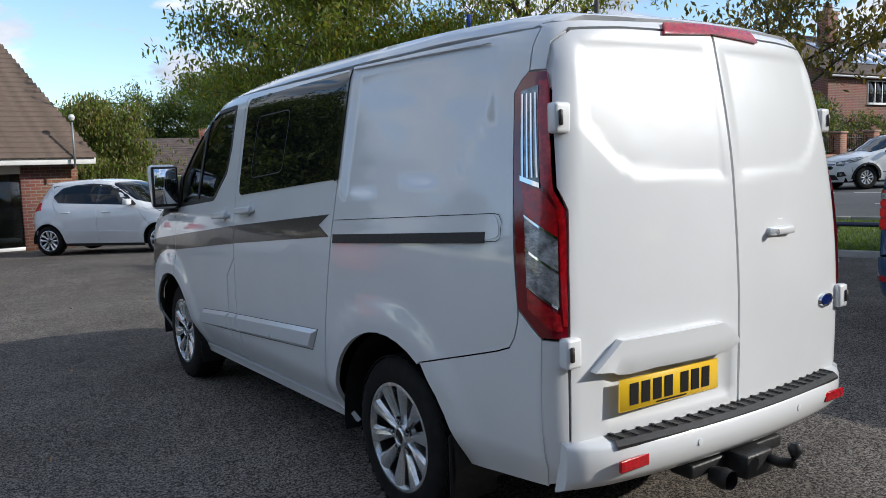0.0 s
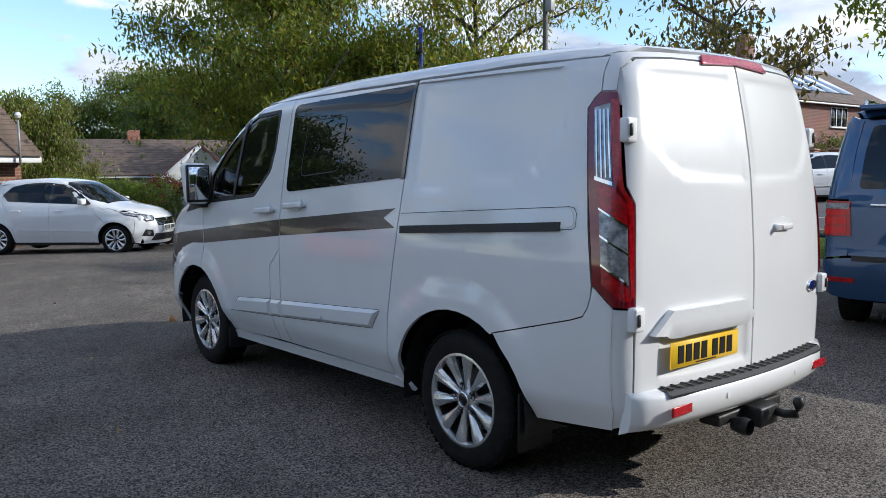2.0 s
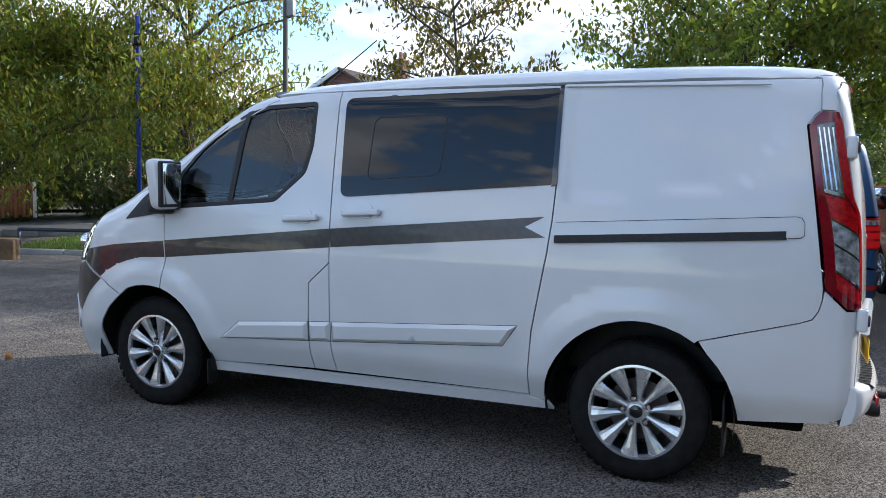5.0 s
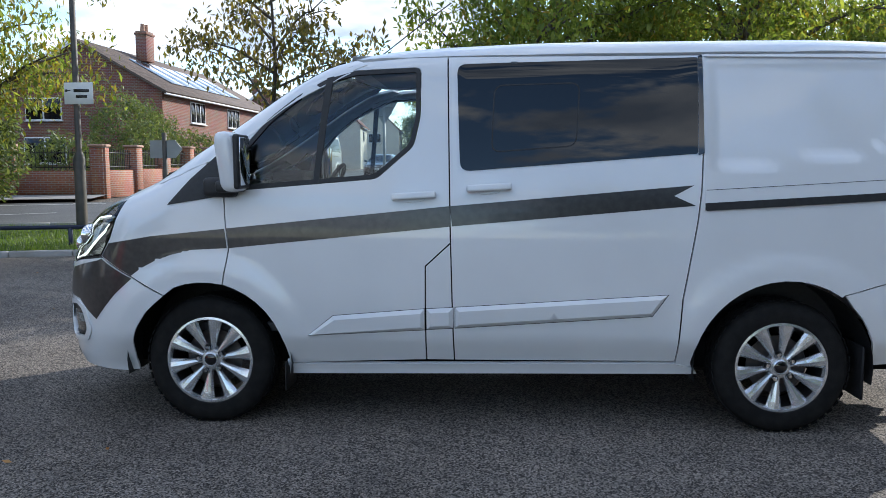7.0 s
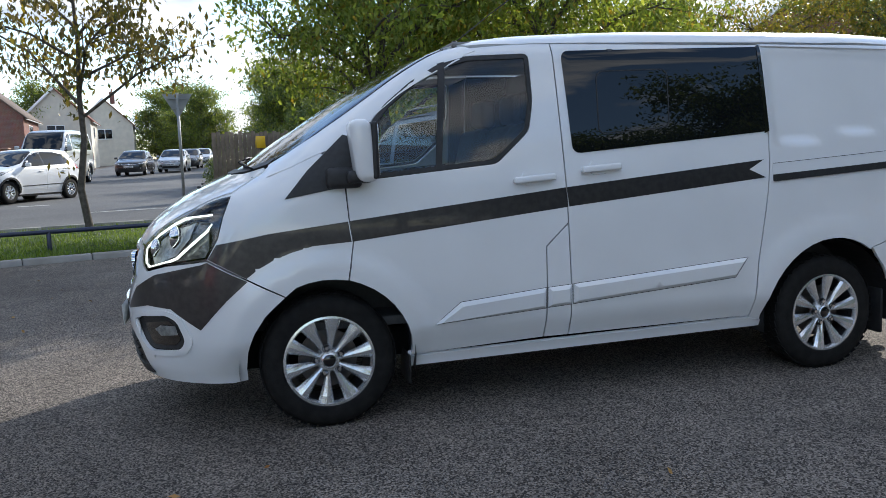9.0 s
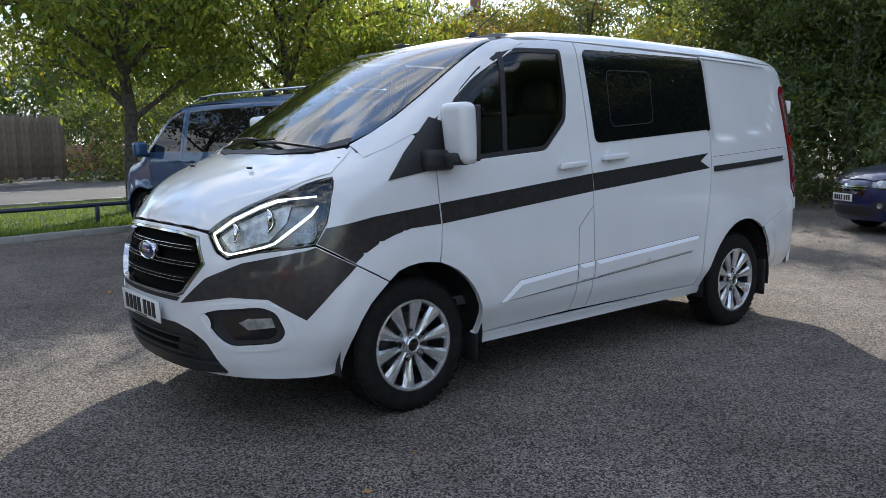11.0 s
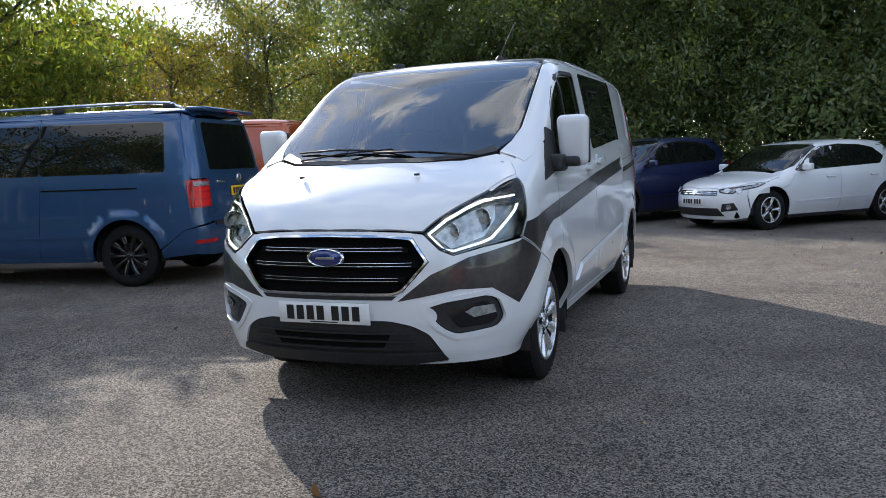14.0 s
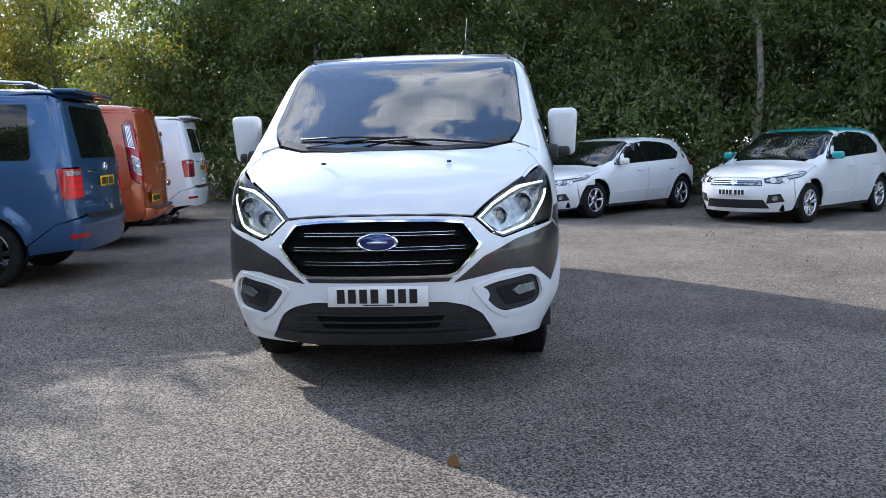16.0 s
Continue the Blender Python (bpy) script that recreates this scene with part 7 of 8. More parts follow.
SIGNWHITE = material("sign_white", (0.74, 0.74, 0.71), 0.5, vary=(0.66, 0.66, 0.63), scale=3)
SIGNGREY = material("sign_back", (0.30, 0.31, 0.31), 0.5, 0.3, vary=(0.24, 0.25, 0.25), scale=3)
NAVYRAIL = material("dark_blue_rail", (0.012, 0.018, 0.06), 0.4, vary=(0.02, 0.025, 0.05), scale=8)
OFFICE = glass("shop_glass", (0.55, 0.60, 0.58), 1.6)
GRASS = leaf_material("grass_blades", (0.05, 0.09, 0.012), (0.13, 0.19, 0.03), 0.4)
FALLEN = material("fallen_leaf", (0.42, 0.17, 0.05), 0.8, vary=(0.30, 0.20, 0.06), scale=20, rand=0.35)

# kerb stones along the verge
kb = box(0.91, 0.13, 0.20, (0, 0, 0), 0.015, 1)
kme = bpy.data.meshes.new("kerb_stone")
kb.to_mesh(kme)
kb.free()
kme.materials.append(KERB)
kerb = thing("kerb", "weathered concrete kerb along the verge", "kerb", kind="structure")
ang = math.degrees(math.atan2(U.y, U.x))
for i in range(40):
    p = plan(-11.2 + i * 0.918, 8.64, -0.01)
    part("kerb_stone", kme, KERB, kerb, m=pose(p.x, p.y, p.z, 0, 0, ang))
street_kerb = thing("kerb", "pale concrete kerb on the far side of the street", "kerb", kind="structure")
for k, (n, u0, cnt) in enumerate(((12.52, -40, 100), (21.6, 12, 60))):
    for i in range(cnt):
        p = plan(u0 + i * 0.918, n, ground_z(n) + 0.03)
        p.z += west(p.x, p.y)
        part("kerb_stone", kme, KERB, street_kerb, m=pose(p.x, p.y, p.z, 0, 0, ang))

# side street going off between the wall and the timber fence
vs = [Vector((x, y, z)) for y, z in ((20.5, 0.335), (35, 0.62), (60, 1.15), (120, 2.4)) for x in (-12.2, -7, -2.2)]
tagged(part("road", mesh("side_street", vs, [(r * 3 + c, r * 3 + c + 1, r * 3 + c + 4, r * 3 + c + 3) for r in range(3) for c in range(2)]), ROADTAR), "quiet side street with parked cars", "road", kind="structure")
for u0, u1, n in ((-30, -6.5, 16.9), (-4.5, -2.5, 16.9), (-0.5, 1.5, 16.9), (4, 6, 16.9), (8, 10, 16.9), (-14, -6, 20.6), (-13, -5, 12.95)):
    strip("road_line", n - 0.05, n + 0.05, u0, u1, 0.042, LINE, "worn white road line", "road marking", 12, 1)
for i in range(5):
    strip("road_line", 20.9, 21.05, -7 + i * 1.3, -6.2 + i * 1.3, 0.042, LINE, "worn white give-way line", "road marking", 2, 1)

# low knee rail on the verge
rail = thing("knee_rail", "low dark blue metal rail along the verge", "rail")
for i in range(15):
    p = plan(-9.4 + i * 2.45, 9.35)
    part("post", box(0.06, 0.06, 0.42, (p.x, p.y, 0.20), 0.008, 1), NAVYRAIL, rail)
a, b = plan(-9.4, 9.35, 0.40), plan(25, 9.35, 0.40)
part("rail", tube([a, a.lerp(b, 0.5), b], 0.035, 8), NAVYRAIL, rail)


def sign_post(at, h):
    ob = thing("direction_sign", "tall grey post with a white arrow sign", "sign", pose(*at))
    part("post", tube([(0, 0, 0), (0, 0, 1.55), (0, 0, 1.6), (0, 0, h)], 0.075, 14, 0.05), POLE, ob)
    part("post_base", lathe([(0.105, 0), (0.105, 1.5), (0.07, 1.62)], 16, "z"), POLE, ob)
    return ob


sp = sign_post((-7.9, 9.9, 0.05), 9.0)
pl = part("sign_plate", box(0.56, 0.02, 0.40, (0.10, -0.10, 2.72), 0.006, 1), SIGNWHITE, sp, "white plate with dark arrow and bars")
for dx, dz, w in ((0.16, 0.05, 0.30), (0.16, -0.06, 0.22)):
    part("lettering_bar", box(w, 0.004, 0.055, (dx, -0.112, 2.72 + dz), 0.001, 1), INK, pl)
part("arrow", box(0.10, 0.004, 0.02, (-0.10, -0.112, 2.77), 0.001, 1), INK, pl)
for q in (-1, 1):
    part("arrow_head", box(0.05, 0.004, 0.018, (-0.135, -0.112, 2.77 + q * 0.014), 0.001, 1), INK, pl, m=Matrix.Identity(4))
part("junction_box", box(0.16, 0.14, 0.34, (0.14, 0, 5.05), 0.02), SIGNGREY, sp)
st = thing("road_sign", "grey post with a flag-shaped direction sign seen from behind", "sign", pose(*plan(-3.3, 12.1, 0.12)))
part("post", tube([(0, 0, 0), (0, 0, 1.95)], 0.045, 10), POLE, st)
bm = prism([(-0.30, 1.45), (-0.30, 1.80), (0.22, 1.80), (0.36, 1.625), (0.22, 1.45)], 0.02)
part("sign_plate", bm, SIGNGREY, st)
gw = thing("give_way_sign", "triangular give-way sign seen from behind", "sign", pose(-3.05, 17.2, 0.2))
part("post", tube([(0, 0, 0), (0, 0, 3.0)], 0.04, 10), SIGNGREY, gw)
part("sign_plate", prism([(-0.38, 2.98), (0.38, 2.98), (0.0, 2.33)], 0.02), SIGNGREY, gw)
for z in (2.85, 2.6):
    part("clamp", box(0.5 - (2.85 - z) * 1.0, 0.03, 0.03, (0, -0.02, z), 0.004, 1), SIGNGREY, gw)
fl = thing("floodlight_pole", "blue pole with a black floodlight among leaves", "lamp", pose(-11.06, 8.92, 0.0, 0, 0, -35))
part("pole", tube([(0, 0, 0), (0, 0, 4.95)], 0.05, 10), BLUEPOLE, fl)
hd = part("floodlight", box(0.30, 0.16, 0.26, (0.16, -0.05, 4.42), 0.03), IRON, fl)
part("lamp_glass", box(0.24, 0.01, 0.20, (0.16, -0.136, 4.42), 0.004, 1), SIGNGREY, hd)
l2 = thing("floodlight_pole", "blue pole with a hooded lamp behind the vans", "lamp", pose(15.6, 12.9, 0.0))
part("pole", tube([(0, 0, 0), (0, 0, 5.3)], 0.06, 10), BLUEPOLE, l2)
part("lamp_hood", lathe([(0.0, 5.62), (0.20, 5.56), (0.24, 5.46), (0.12, 5.30), (0.06, 5.2)], 16, "z"), IRON, l2)


def fence(label, a, b, h, base, mat, width=0.12, posts=None, gap=0.012, post_mat=None):
    """Upright boards on rails between two places."""
    ob = thing("fence", label, "fence")
    a, b = Vector(a), Vector(b)
    d = b - a
    n = int(d.length / (width + gap))
    rz = math.degrees(math.atan2(d.y, d.x))
    bm = box(width, 0.022, h, (0, 0, h / 2), 0.003, 1)
    me = bpy.data.meshes.new("board")
    bm.to_mesh(me)
    bm.free()
    me.materials.append(mat)
    for i in range(n):
        p = a + d * ((i + 0.5) / n)
        part("board", me, mat, ob, m=pose(p.x, p.y, base + 0.04 * math.sin(i * 2.3), 0, 0, rz))
    for z in (0.25, 0.8):
        m = pose(*((a + b) / 2 + Vector((0, 0, base + h * z))), 0, 0, rz)
        part("fence_rail", box(d.length, 0.05, 0.08, (0, 0.04, 0), 0.006, 1), mat, ob, m=m)
    if posts:
        for i in range(posts + 1):
            p = a + d * (i / posts)
            part("fence_post", box(0.10, 0.10, h + 0.12, (0, 0, h / 2 + 0.03), 0.008, 1), post_mat or mat, ob, m=pose(p.x, p.y, base, 0, 0, rz))
    return ob


tf = fence("tall weathered timber fence at the street corner", (-2.3, 19.6, 0), (2.6, 21.23, 0), 1.75, 0.5, TIMBER)
part("notice", box(0.30, 0.012, 0.36, (-0.9, 20.02, 1.95), 0.004, 1), YELLOW, tf, "small yellow notice", Matrix.Identity(4))
fence("brown panel fence with white concrete posts", (-21.5, 9.0, 0), (-18.6, 12.5, 0), 0.95, 0.25, REDWOOD, 0.10, 2, post_mat=SIGNWHITE)
cb = thing("cabinet", "green street cabinet by the entrance", "cabinet", pose(-13.7, 6.35, 0.0, 0, 0, 35))
part("body", box(0.75, 0.45, 1.05, (0, 0, 0.53), 0.02), GREENBOX, cb)
part("cabinet_lid", box(0.80, 0.50, 0.06, (0, 0, 1.08), 0.015), GREENBOX, cb)
part("cabinet_door", box(0.34, 0.02, 0.85, (0.17, -0.23, 0.53), 0.006, 1), GREENBOX, cb)
part("cabinet_door", box(0.34, 0.02, 0.85, (-0.18, -0.23, 0.53), 0.006, 1), GREENBOX, cb)
wp = thing("timber_post", "old wooden post by the entrance", "post", pose(-19.4, 8.9, west(-19.4, 8.9)))
part("post", box(0.14, 0.14, 2.6, (0, 0, 1.3), 0.02), TIMBER, wp)
# border of old logs and stones
lg = thing("log_border", "low border of old dark logs and stones", "border")
lrng = random.Random(4)
for i in range(11):
    p = Vector((-13.2, 2.9, 0)).lerp(Vector((-10.2, 4.9, 0)), i / 10)
    bm = box(0.42, 0.26, 0.34 + 0.14 * lrng.random(), (0, 0, 0.18), 0.05, 2)
    for v in bm.verts:
        v.co += Vector((lrng.uniform(-1, 1), lrng.uniform(-1, 1), lrng.uniform(-1, 1))) * 0.02
    part("log", bm, LOG, lg, m=pose(p.x, p.y, -0.02, 0, lrng.uniform(-8, 8), 30 + lrng.uniform(-15, 15)))


def brick_wall(label, a, b, n, base, pillar_h=1.75, wall_h=0.95):
    """Low brick wall between brick pillars with copings, and iron railings on top."""
    ob = thing("garden_wall", label, "wall")
    a, b = Vector(a), Vector(b)
    d = (b - a) / n
    rz = math.degrees(math.atan2(d.y, d.x))
    for i in range(n + 1):
        p = a + d * i
        z = base(p)
        part("pillar", box(0.46, 0.46, pillar_h, (0, 0, pillar_h / 2), 0.006, 1), BRICK, ob, m=pose(p.x, p.y, z, 0, 0, rz))
        part("coping", box(0.56, 0.56, 0.09, (0, 0, pillar_h + 0.045), 0.02, 1), STONE, ob, m=pose(p.x, p.y, z, 0, 0, rz))
        if i == n:
            break
        m = pose(*(p + d / 2), 0, 0, rz)
        m.translation.z = base(p + d / 2)
        part("wall_panel", box(d.length - 0.46, 0.24, wall_h, (0, 0, wall_h / 2), 0.004, 1), BRICK, ob, m=m)
        rl = part("railing", box(d.length - 0.46, 0.03, 0.04, (0, 0, wall_h + 0.12), 0.004, 1), IRON, ob, "black iron railing", m)
        part("rail_bar", box(d.length - 0.46, 0.03, 0.03, (0, 0, wall_h + 0.60), 0.004, 1), IRON, rl)
        k = int((d.length - 0.46) / 0.13)
        sm = box(0.018, 0.018, 0.68, (0, 0, wall_h + 0.38), 0.0)
        sme = bpy.data.meshes.new("spike")
        sm.to_mesh(sme)
        sm.free()
        sme.materials.append(IRON)
        for j in range(k):
            part("spike", sme, IRON, rl, m=Matrix.Translation(((j + 0.5 - k / 2) * 0.13, 0, 0)))
    return ob


brick_wall("red brick garden wall with pillars and iron railings", (-13.4, 21.5, 0), (-13.0, 49.0, 0), 11, lambda p: 0.36 + (p.y - 21.5) * 0.018)
brick_wall("red brick front wall with pillars and iron railings", (-13.4, 21.5, 0), (-27.0, 17.5, 0), 5, lambda p: 0.36)
brick_wall("red brick wall with pillars across the street", (2.5, 27.0, 0), (20.0, 32.0, 0), 6, lambda p: 0.5)


def window(parent, m, w, h, bars=2):
    wd = part("window", box(w, 0.06, h, (0, 0, 0), 0.008, 1), UPVC, parent, m=m)
    k = bars
    for i in range(k):
        part("pane", box(w / k - 0.09, 0.02, h - 0.12, ((i + 0.5 - k / 2) * w / k, -0.028, 0), 0.003, 1), TINT, wd)
    part("sill", box(w + 0.1, 0.14, 0.05, (0, -0.05, -h / 2 - 0.03), 0.006, 1), UPVC, wd)


def house(label, m, w, d, eave, ridge, wall, roof, windows=(), chimney=None, name="house", panels=False):
    """Gabled house: its gable faces -y; w across, d deep, with the ridge along y."""
    ob = thing(name, label, "house", m)
    bm = bmesh.new()
    for y in (0, d):
        f = [bm.verts.new(q) for q in ((-w / 2, y, -0.5), (w / 2, y, -0.5), (w / 2, y, eave), (0, y, ridge), (-w / 2, y, eave))]
        bm.faces.new(f if y == 0 else f[::-1])
    bm.verts.ensure_lookup_table()
    for i, j in ((0, 1), (1, 2), (4, 0)):
        bm.faces.new((bm.verts[i], bm.verts[i + 5], bm.verts[j + 5], bm.verts[j]))
    bmesh.ops.recalc_face_normals(bm, faces=bm.faces[:])
    part("wall", bm, wall, ob)
    sl = math.hypot(w / 2 + 0.35, (ridge - eave) * (w / 2 + 0.35) / (w / 2))
    an = math.atan2(ridge - eave, w / 2)
    for sg in (-1, 1):
        rf = part("roof", box(sl, d + 0.6, 0.10, (-sl / 2, 0, 0), 0.01, 1), roof, ob, m=Matrix.Translation((0, d / 2, ridge + 0.08)) @ Matrix.Rotation(0 if sg > 0 else math.pi, 4, "Z") @ Matrix.Rotation(-an, 4, "Y"))
        nc = int(sl / 0.32)
        for i in range(nc):
            part("tile_course", box(0.34, d + 0.62, 0.035, (-sl + 0.16 + i * sl / nc, 0, 0.065), 0.008, 1), roof, rf)
        if panels and sg < 0:
            for i in range(6):
                part("solar_panel", box(2.6, 1.5, 0.05, (-sl * 0.5, (i - 2.5) * 1.6, 0.12), 0.01, 1), SOLAR, rf)
        part("barge_board", box(sl, 0.04, 0.24, (-sl / 2, -d / 2 - 0.32, -0.06), 0.006, 1), UPVC, rf)
        part("gutter", box(0.12, d + 0.6, 0.10, (-sl + 0.02, 0, -0.05), 0.03, 1), UPVC, rf)
    for face, x, z, ww, hh in windows:
        if face == "front":
            window(ob, Matrix.Translation((x, -0.01, z)), ww, hh)
        else:
            sg = 1 if face == "right" else -1
            window(ob, Matrix.Translation((sg * (w / 2 + 0.01), x, z)) @ Matrix.Rotation(sg * math.pi / 2, 4, "Z"), ww, hh, 3)
    if chimney:
        ck = part("chimney", box(0.6, 0.9, 1.6, (chimney[0], chimney[1], ridge + 0.45), 0.01, 1), wall if wall != RENDER else BRICK_D, ob)
        for q in (-0.2, 0.2):
            part("chimney_pot", lathe([(0.11, 0), (0.13, 0.05), (0.10, 0.35), (0.12, 0.4), (0.0, 0.4)], 12, "z"), STONE, ck, m=Matrix.Translation((chimney[0], chimney[1] + q, ridge + 1.25)))
        part("chimney_band", box(0.7, 1.0, 0.12, (chimney[0], chimney[1], ridge + 1.1), 0.01, 1), wall if wall != RENDER else BRICK_D, ck)
    return ob


house("brick house with white barge boards and solar panels", pose(-20.2, 33.0, 0.6, 0, 0, -3), 8.6, 15.0, 4.5, 6.9, BRICK_D, TILE, [("front", -1.8, 3.7, 1.9, 1.1), ("front", -1.8, 1.7, 2.2, 1.3), ("right", 4, 3.7, 1.8, 1.1), ("right", 9, 3.7, 1.8, 1.1)], (1.0, 5.0), panels=True)
house("brown brick house along the side street", pose(-23.1, 74.6, 1.2, 0, 0, 4), 7.5, 9.0, 5.0, 8.2, BRICK_D, TILE, [("front", 0, 3.8, 1.8, 1.2), ("right", 4, 3.8, 1.8, 1.1)], (-1.5, 3.0))
house("cream rendered gabled house along the side street", pose(-19.7, 90.8, 1.5, 0, 0, 4), 7.0, 9.0, 5.2, 8.6, RENDER, TILE_R, [("front", 0, 4.0, 1.8, 1.3), ("front", 0, 1.8, 2.0, 1.3), ("right", 4, 4.0, 1.6, 1.2)], (1.0, 4.0))
house("cream rendered house further along the street", pose(-17.3, 109.7, 1.8, 0, 0, 4), 7.0, 9.0, 5.2, 8.6, RENDER, TILE_R, [("front", 0, 4.0, 1.8, 1.3), ("right", 4, 4.0, 1.6, 1.2)], (1.0, 4.0))
house("red-roofed bungalow at the end of the street", pose(-3.5, 131.0, 2.1, 0, 0, 90), 8.0, 9.0, 2.6, 5.0, BRICK, TILE_R)
house("brick house with a tall chimney above the trees", pose(27.4, 31.2, 0.5, 0, 0, -45), 8.0, 9.0, 6.2, 8.6, BRICK_D, TILE_R, [("front", 0, 3.8, 1.6, 1.2)], (0, 3.0))

# sales office with a steep tiled roof
of = thing("sales_office", "brick sales office with steep brown tiled roof", "building", pose(-15.9, 1.0, -0.16, 0, 0, 8))
part("wall", box(0.28, 1.1, 2.0, (-0.2, -0.60, 1.0), 0.01, 1), BRICK_D, of)
part("wall", box(6.0, 0.28, 2.0, (-3.2, 0.0, 1.0), 0.01, 1), BRICK_D, of)
part("wall", box(0.28, 3.4, 0.35, (-0.2, -2.8, 1.9), 0.01, 1), RENDER, of)
part("back_wall", box(0.2, 4.5, 2.0, (-5.0, -2.25, 1.0), 0.01, 1), RENDER, of)
part("fascia", box(0.05, 4.9, 0.22, (0.42, -2.1, 2.02), 0.01, 1), UPVC, of)
for i in range(3):
    y = -1.35 - i * 1.0
    gl = part("glass_door", box(0.05, 0.94, 1.78, (-0.12, y - 0.05, 0.89), 0.008, 1), OFFICE, of)
    for dy in (-0.44, 0.44):
        part("door_frame", box(0.07, 0.07, 1.82, (-0.11, y - 0.05 + dy, 0.91), 0.006, 1), UPVC, gl)
    for z in (0.05, 1.78):
        part("door_frame", box(0.07, 0.94, 0.08, (-0.11, y - 0.05, z), 0.006, 1), UPVC, gl)
rs, ra = 5.6, radians(50)
for i in range(36):
    f = i / 36
    x, z = 0.45 - f * rs * math.cos(ra), 2.12 + f * rs * math.sin(ra)
    ytop = 0.35 - f * 1.9
    part("tile_course", box(0.175, 4.5 + ytop, 0.035, (0, 0, 0), 0.008, 1), TILE, of, m=Matrix.Translation((x, (ytop - 4.5) / 2, z)) @ Matrix.Rotation(ra - 0.08, 4, "Y"))
bm = bmesh.new()
q = [bm.verts.new(c) for c in ((0.45, 0.35, 2.06), (0.45 - rs * math.cos(ra), -1.55, 2.06 + rs * math.sin(ra)), (-6.5, 0.35, 2.06), (0.45, -4.5, 2.06), (0.45 - rs * math.cos(ra), -4.5, 2.06 + rs * math.sin(ra)))]
bm.faces.new((q[0], q[2], q[1]))
bm.faces.new((q[0], q[1], q[4], q[3]))
bm.faces.new((q[3], q[4], bm.verts.new((-6.5, -4.5, 2.06))))
part("roof", bm, TILE, of)
gb = part("globe_lamp", lathe([(0.0, 0.075), (0.045, 0.06), (0.075, 0.0), (0.045, -0.06), (0.0, -0.075)], 16, "z"), SIGNWHITE, of, m=Matrix.Translation((0.55, -0.15, 2.95)))
part("lamp_stem", tube([(0, 0, -0.1), (0, 0, -1.1)], 0.025, 8), SIGNGREY, gb)

# shrubs, hedges and far trees
hedge("hedge", "clipped green hedge beyond the entrance", [(-23 + i * 0.4, 3.0 + i * 1.1, 0.35, 1.0, 1.0, 0.9) for i in range(4)], 0.13, 16000, LEAF, 51)
hedge("shrubs", "round copper-leaved shrub by the entrance", [(-23.6, 7.3, 0.45, 1.0, 1.0, 0.95)], 0.10, 9000, LEAF_R, 52)
hedge("shrubs", "bright green garden shrubs beside the copper shrub", [(-24.6, 9.3, 0.25, 1.1, 1.0, 0.8), (-25.5, 5.8, 0.2, 1.2, 1.0, 0.8), (-26.2, 11.3, 0.3, 1.2, 1.1, 0.9)], 0.12, 16000, LEAF, 59)
hedge("shrubs", "tall evergreen shrubs behind the garden wall", [(-15.2, 27.5, 2.3, 1.5, 1.8, 2.2), (-15.6, 31, 2.2, 1.4, 1.6, 1.9), (-16.0, 24.0, 1.4, 1.3, 1.3, 1.3), (-15.2, 35, 1.8, 1.2, 1.8, 1.5), (-15.5, 41, 1.8, 1.3, 2.5, 1.6)], 0.17, 30000, LEAF_D, 53)
hedge("hedge", "dark overgrown hedge beyond the street", [(3.6 + i * 1.7, 22.3 + i * 0.55 + 0.4 * math.sin(i * 2.0), 1.5 + 0.3 * math.sin(i * 1.9), 1.4, 1.3, 1.6 + 0.3 * math.sin(i)) for i in range(9)], 0.17, 34000, LEAF_D, 60)
hedge("shrubs", "dark ivy bank beside the side street", [(-1.4, 24.5, 0.8, 1.3, 2.5, 1.0), (0.5, 22.5, 0.6, 1.0, 1.0, 0.8)], 0.12, 12000, LEAF_D, 54)
hedge("shrubs", "dark growth behind the cherry", [(-21, 13, 1.6, 2.0, 1.6, 1.9), (-18.5, 15.5, 2.2, 2.2, 1.8, 2.4), (-15.5, 17, 2.0, 2.0, 1.6, 2.1), (-23, 16, 2.4, 2.2, 2.0, 2.6)], 0.20, 46000, LEAF_D, 55)
hedge("shrubs", "yellow-green conifer shrub beside an old post", [(-21.4, 9.6, 0.7, 0.7, 0.7, 1.1)], 0.09, 8000, LEAF_Y, 56)
hedge("hedge", "mixed garden hedge beyond the white city car", [(-31 - i * 0.9, 1.0 + i * 1.5, 0.1 + 0.2 * math.sin(i * 2.3), 1.5, 1.4, 1.2 + 0.3 * math.sin(i * 1.7)) for i in range(10)], 0.19, 34000, LEAF, 57)
hedge("hedge", "tall dark hedge beyond the wall across the street", [(2.0 + i * 2.0, 31.0 + i * 0.6, 2.0 + 0.4 * math.sin(i * 2.1), 1.8, 1.5, 2.3 + 0.4 * math.sin(i * 1.3)) for i in range(12)], 0.25, 34000, LEAF_D, 58)
tree("drooping olive-leaved birch beyond the white car", (-38.4, 6.4, -0.9), 6.0, 2.6, 0.7, 30000, 0.19, LEAF_S, 61, 0.14, 14, second=LEAF, share=0.5, droop=1.3)
far = tree("tall dark broadleaf tree behind the bungalow", (-57.0, 9.5, -1.4), 10.0, 3.9, 1.0, 32000, 0.28, LEAF_D, 62, 0.25, 15, spray=0.5, second=LEAF, share=0.4, group="far trees")
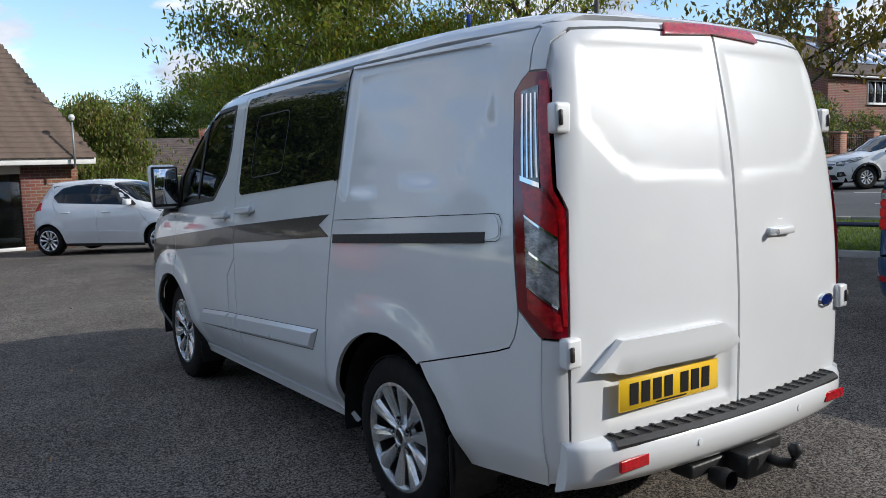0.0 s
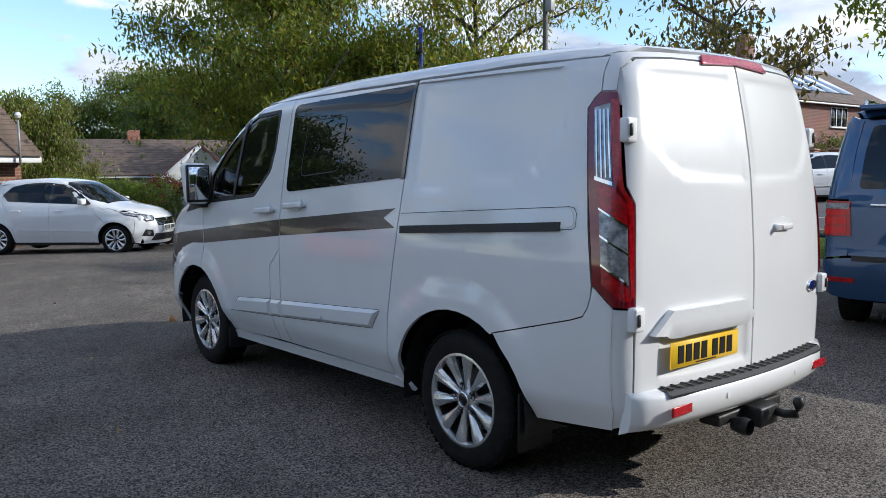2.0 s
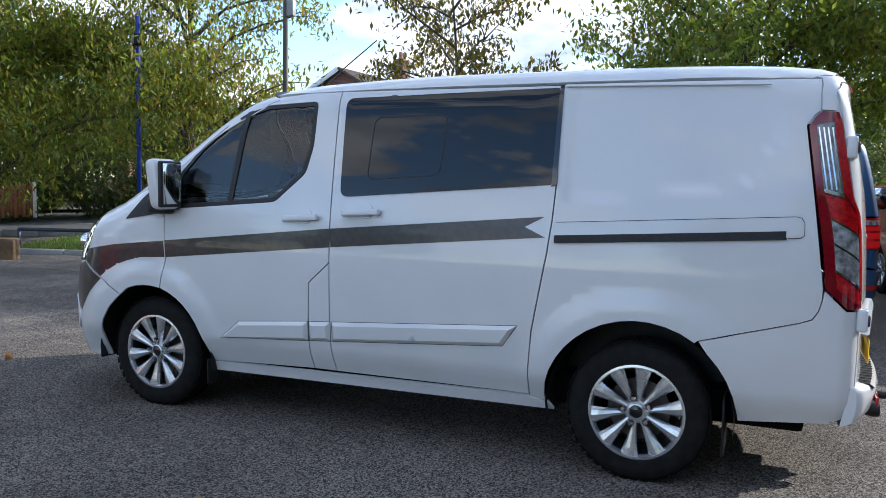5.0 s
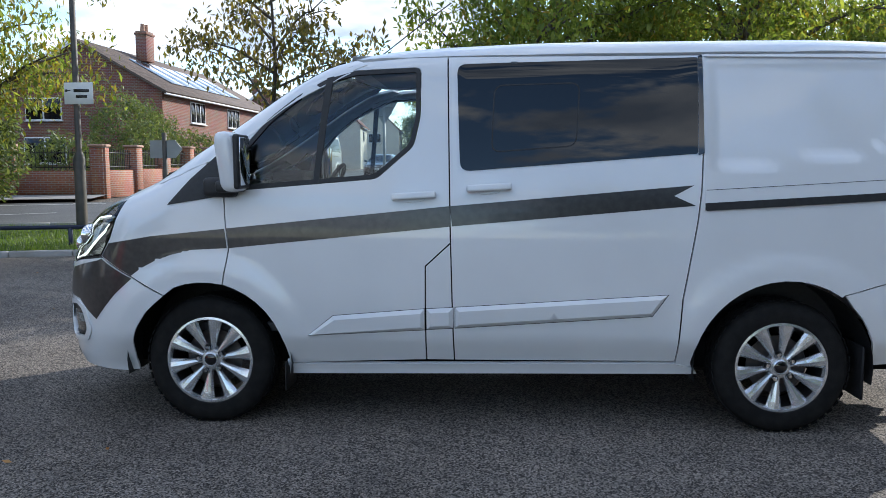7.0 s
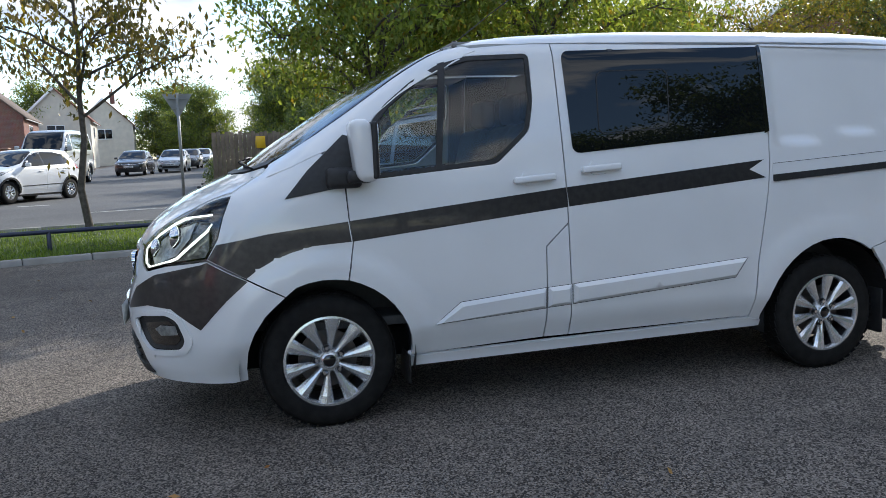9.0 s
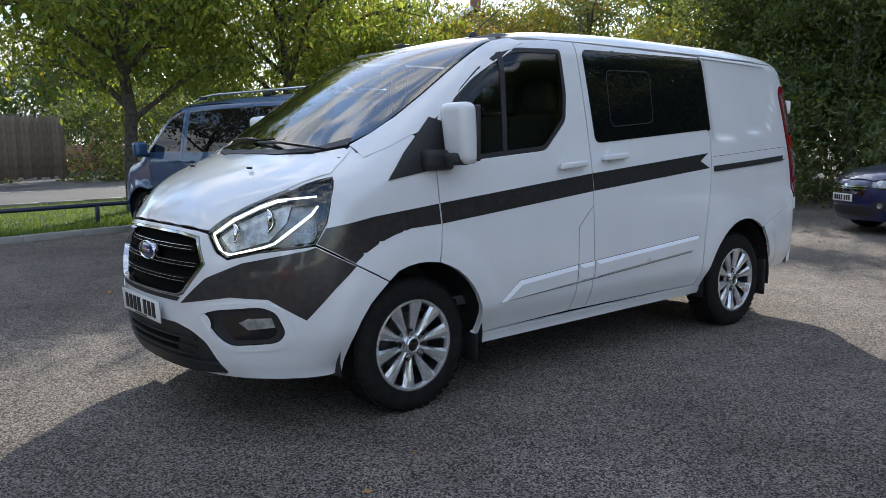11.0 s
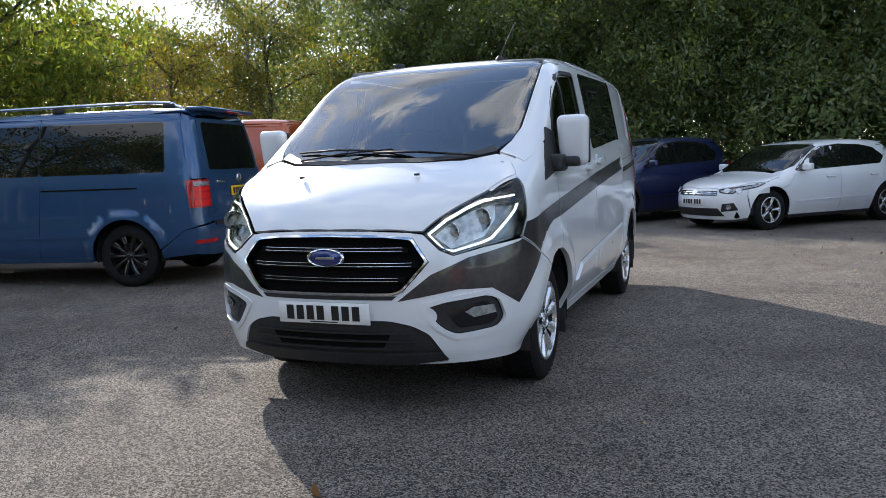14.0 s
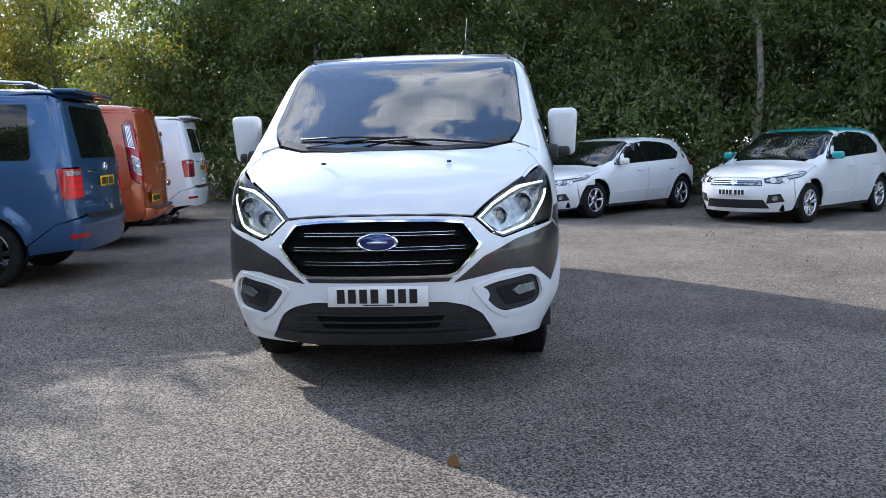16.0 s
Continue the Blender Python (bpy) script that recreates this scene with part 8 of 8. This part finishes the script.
for x, y, s in ((-60, 15, 0.85), (-56, 20, 0.95), (-50, 24, 1.0), (-42, 24, 0.95), (-33, 23, 0.85), (-62, 4, 0.75), (-66, 11, 0.9), (-64, 21, 1.0), (-24, 22, 0.65), (-5, 110, 1.2), (4, 80, 1.0), (6, 62, 0.9), (2, 46, 0.75), (8, 36, 0.9), (-22, 95, 1.1), (-10, 120, 1.3), (14, 40, 1.0), (20, 34, 0.9), (33, 22, 1.0), (36, 41, 1.1), (41, 37, 1.15), (-50, -12, 1.0)):
    c = copy_thing(far, pose(x, y, 0.2 + west(x, y), 0, 0, x * 37.0))
    c.scale = (s, s, s)
far.scale = (0.75, 0.75, 0.75)
# bungalows beyond the entrance
bungalow = house("brown-roofed bungalow with a chimney beyond the hedge", pose(-45.5, 8.4, -1.3, 0, 0, -18), 8.0, 10.5, 2.8, 4.75, RENDER, TILE, [("right", 3, 1.7, 1.8, 1.0), ("right", 7.5, 1.7, 1.8, 1.0)])
part("chimney", box(0.5, 0.7, 0.85, (0.0, 5.2, 5.0), 0.02), BRICK, bungalow)
house("white bungalow with a brown tiled gable", pose(-37.5, 14.6, -0.9, 0, 0, 72), 3.6, 7.0, 2.3, 3.9, UPVC, TILE_R, [("front", 0.0, 1.55, 2.2, 1.0)])
rs_sign = thing("road_sign", "round sign plates seen from behind on a grey post", "sign", pose(-20.6, 7.45, west(-20.6, 7.45), 0, 0, 75))
part("post", tube([(0, 0, 0), (0, 0, 1.2), (0, 0, 2.45)], 0.04, 10), POLE, rs_sign)
for z in (2.2, 1.72):
    part("sign_plate", lathe([(0.0, 0.0), (0.29, 0.0), (0.30, 0.01), (0.29, 0.02), (0.0, 0.02)], 24), SIGNWHITE, rs_sign, m=Matrix.Translation((0, -0.07, z)))
# trees and hedge on the far side of the car park, behind the walker
for x, y, s in ((10, -23, 0.95), (15.5, -20, 0.9), (4.5, -27, 0.9), (20, -14, 0.95), (-18, -34, 0.8), (-26, -30, 0.9), (-19, -7.5, 0.75), (-23, -11, 0.95), (-24, -4.5, 0.9), (-28, -16, 0.9)):
    c = copy_thing(far, pose(x, y, 0.0, 0, 0, x * 61.0))
    c.scale = (s, s, s)

# vehicles in the street and beyond the entrance
hatchback("white compact sport utility leaving the entrance", WHITE, parked(-21.7, 7.9, -5.5, west(-21.7, 7.9)), 4.39, 1.83, 1.60, 2.60, 0.35, tall=True)
hatchback("white sport utility with black cladding in the street", WHITE, parked(-8.3, 23.0, 62, 0.37), 4.34, 1.80, 1.66, 2.67, 0.34, tall=True, cladding=True)
silver_car = hatchback("silver hatchback parked in the side street", SILVER, parked(-5.2, 50, 86, 0.945), 4.2, 1.75, 1.47, 2.55)
black_car = hatchback("black hatchback parked in the side street", BLACKPAINT, parked(-4.6, 57, 86, 1.09), 4.2, 1.75, 1.47, 2.55)
copy_thing(silver_car, parked(-3.9, 64, 86, 1.23))
copy_thing(black_car, parked(-7.2, 46, 86, 0.862))
bus = minivan("silver minibus with dark windows at the kerb", SILVER, parked(-9.6, 36.0, 84, 0.64), rails=False, dark=False)
bus.scale = (1.08, 1.04, 1.28)

hatchback("red hatchback parked across the car park", RED, parked(-9.2, -8.2, 60), 4.05, 1.73, 1.48, 2.5)
hatchback("white hatchback parked across the car park", WHITE, parked(-13.2, -5.6, 60), 4.2, 1.75, 1.47, 2.55)

# grass blades on the verge
grng = np.random.default_rng(71)
gn = 46000
gu, gnn = grng.uniform(-9.3, 16, gn), 8.74 + 3.65 * grng.uniform(0, 1, gn) ** 1.5
base = np.outer(gu, np.array(U)) + np.outer(gnn, np.array(N))
base[:, 2] = np.interp(gnn, [8.6, 12.6], [0.075, 0.235])
a = grng.uniform(0, 2 * math.pi, gn)
h = grng.uniform(0.03, 0.085, gn)
sd = np.stack([np.cos(a), np.sin(a), np.zeros(gn)], 1) * 0.006
tip = base + np.stack([np.cos(a + 1.4) * h * 0.5, np.sin(a + 1.4) * h * 0.5, h], 1)
gvv = np.stack([base - sd, base + sd, tip], 1).reshape(-1, 3)
tagged(part("grass", raw_mesh("grass", gvv, np.arange(gn * 3).reshape(-1, 3)), GRASS), "short mown grass blades on the verge", "grass", kind="stuff")

# fallen leaves and grit
frng = np.random.default_rng(72)
k = 420
fc = np.stack([frng.uniform(-9, 9, k), frng.uniform(-8, 8, k), np.full(k, 0.012)], 1)
fc[200:] = np.stack([frng.uniform(3, 10, k - 200), frng.uniform(-8, 2, k - 200), np.full(k - 200, 0.012)], 1)
fc = fc[~((np.abs(fc[:, 0]) < 2.6) & (np.abs(fc[:, 1]) < 1.1))]
tagged(part("fallen_leaves", raw_mesh("fallen_leaves", *leaves(fc, 0.045, frng, 0.0, 0.5)), FALLEN), "scattered small fallen leaves on the asphalt", "leaves", kind="stuff")
lf = part("fallen_leaf", raw_mesh("fallen_leaf", *leaves(np.array([[0, 0, 0.012]]), 0.13, np.random.default_rng(3), 0.0, 0.55)), FALLEN, m=pose(-3.35, -0.43, 0.0))
tagged(lf, "large orange fallen leaf on the asphalt", "leaf")
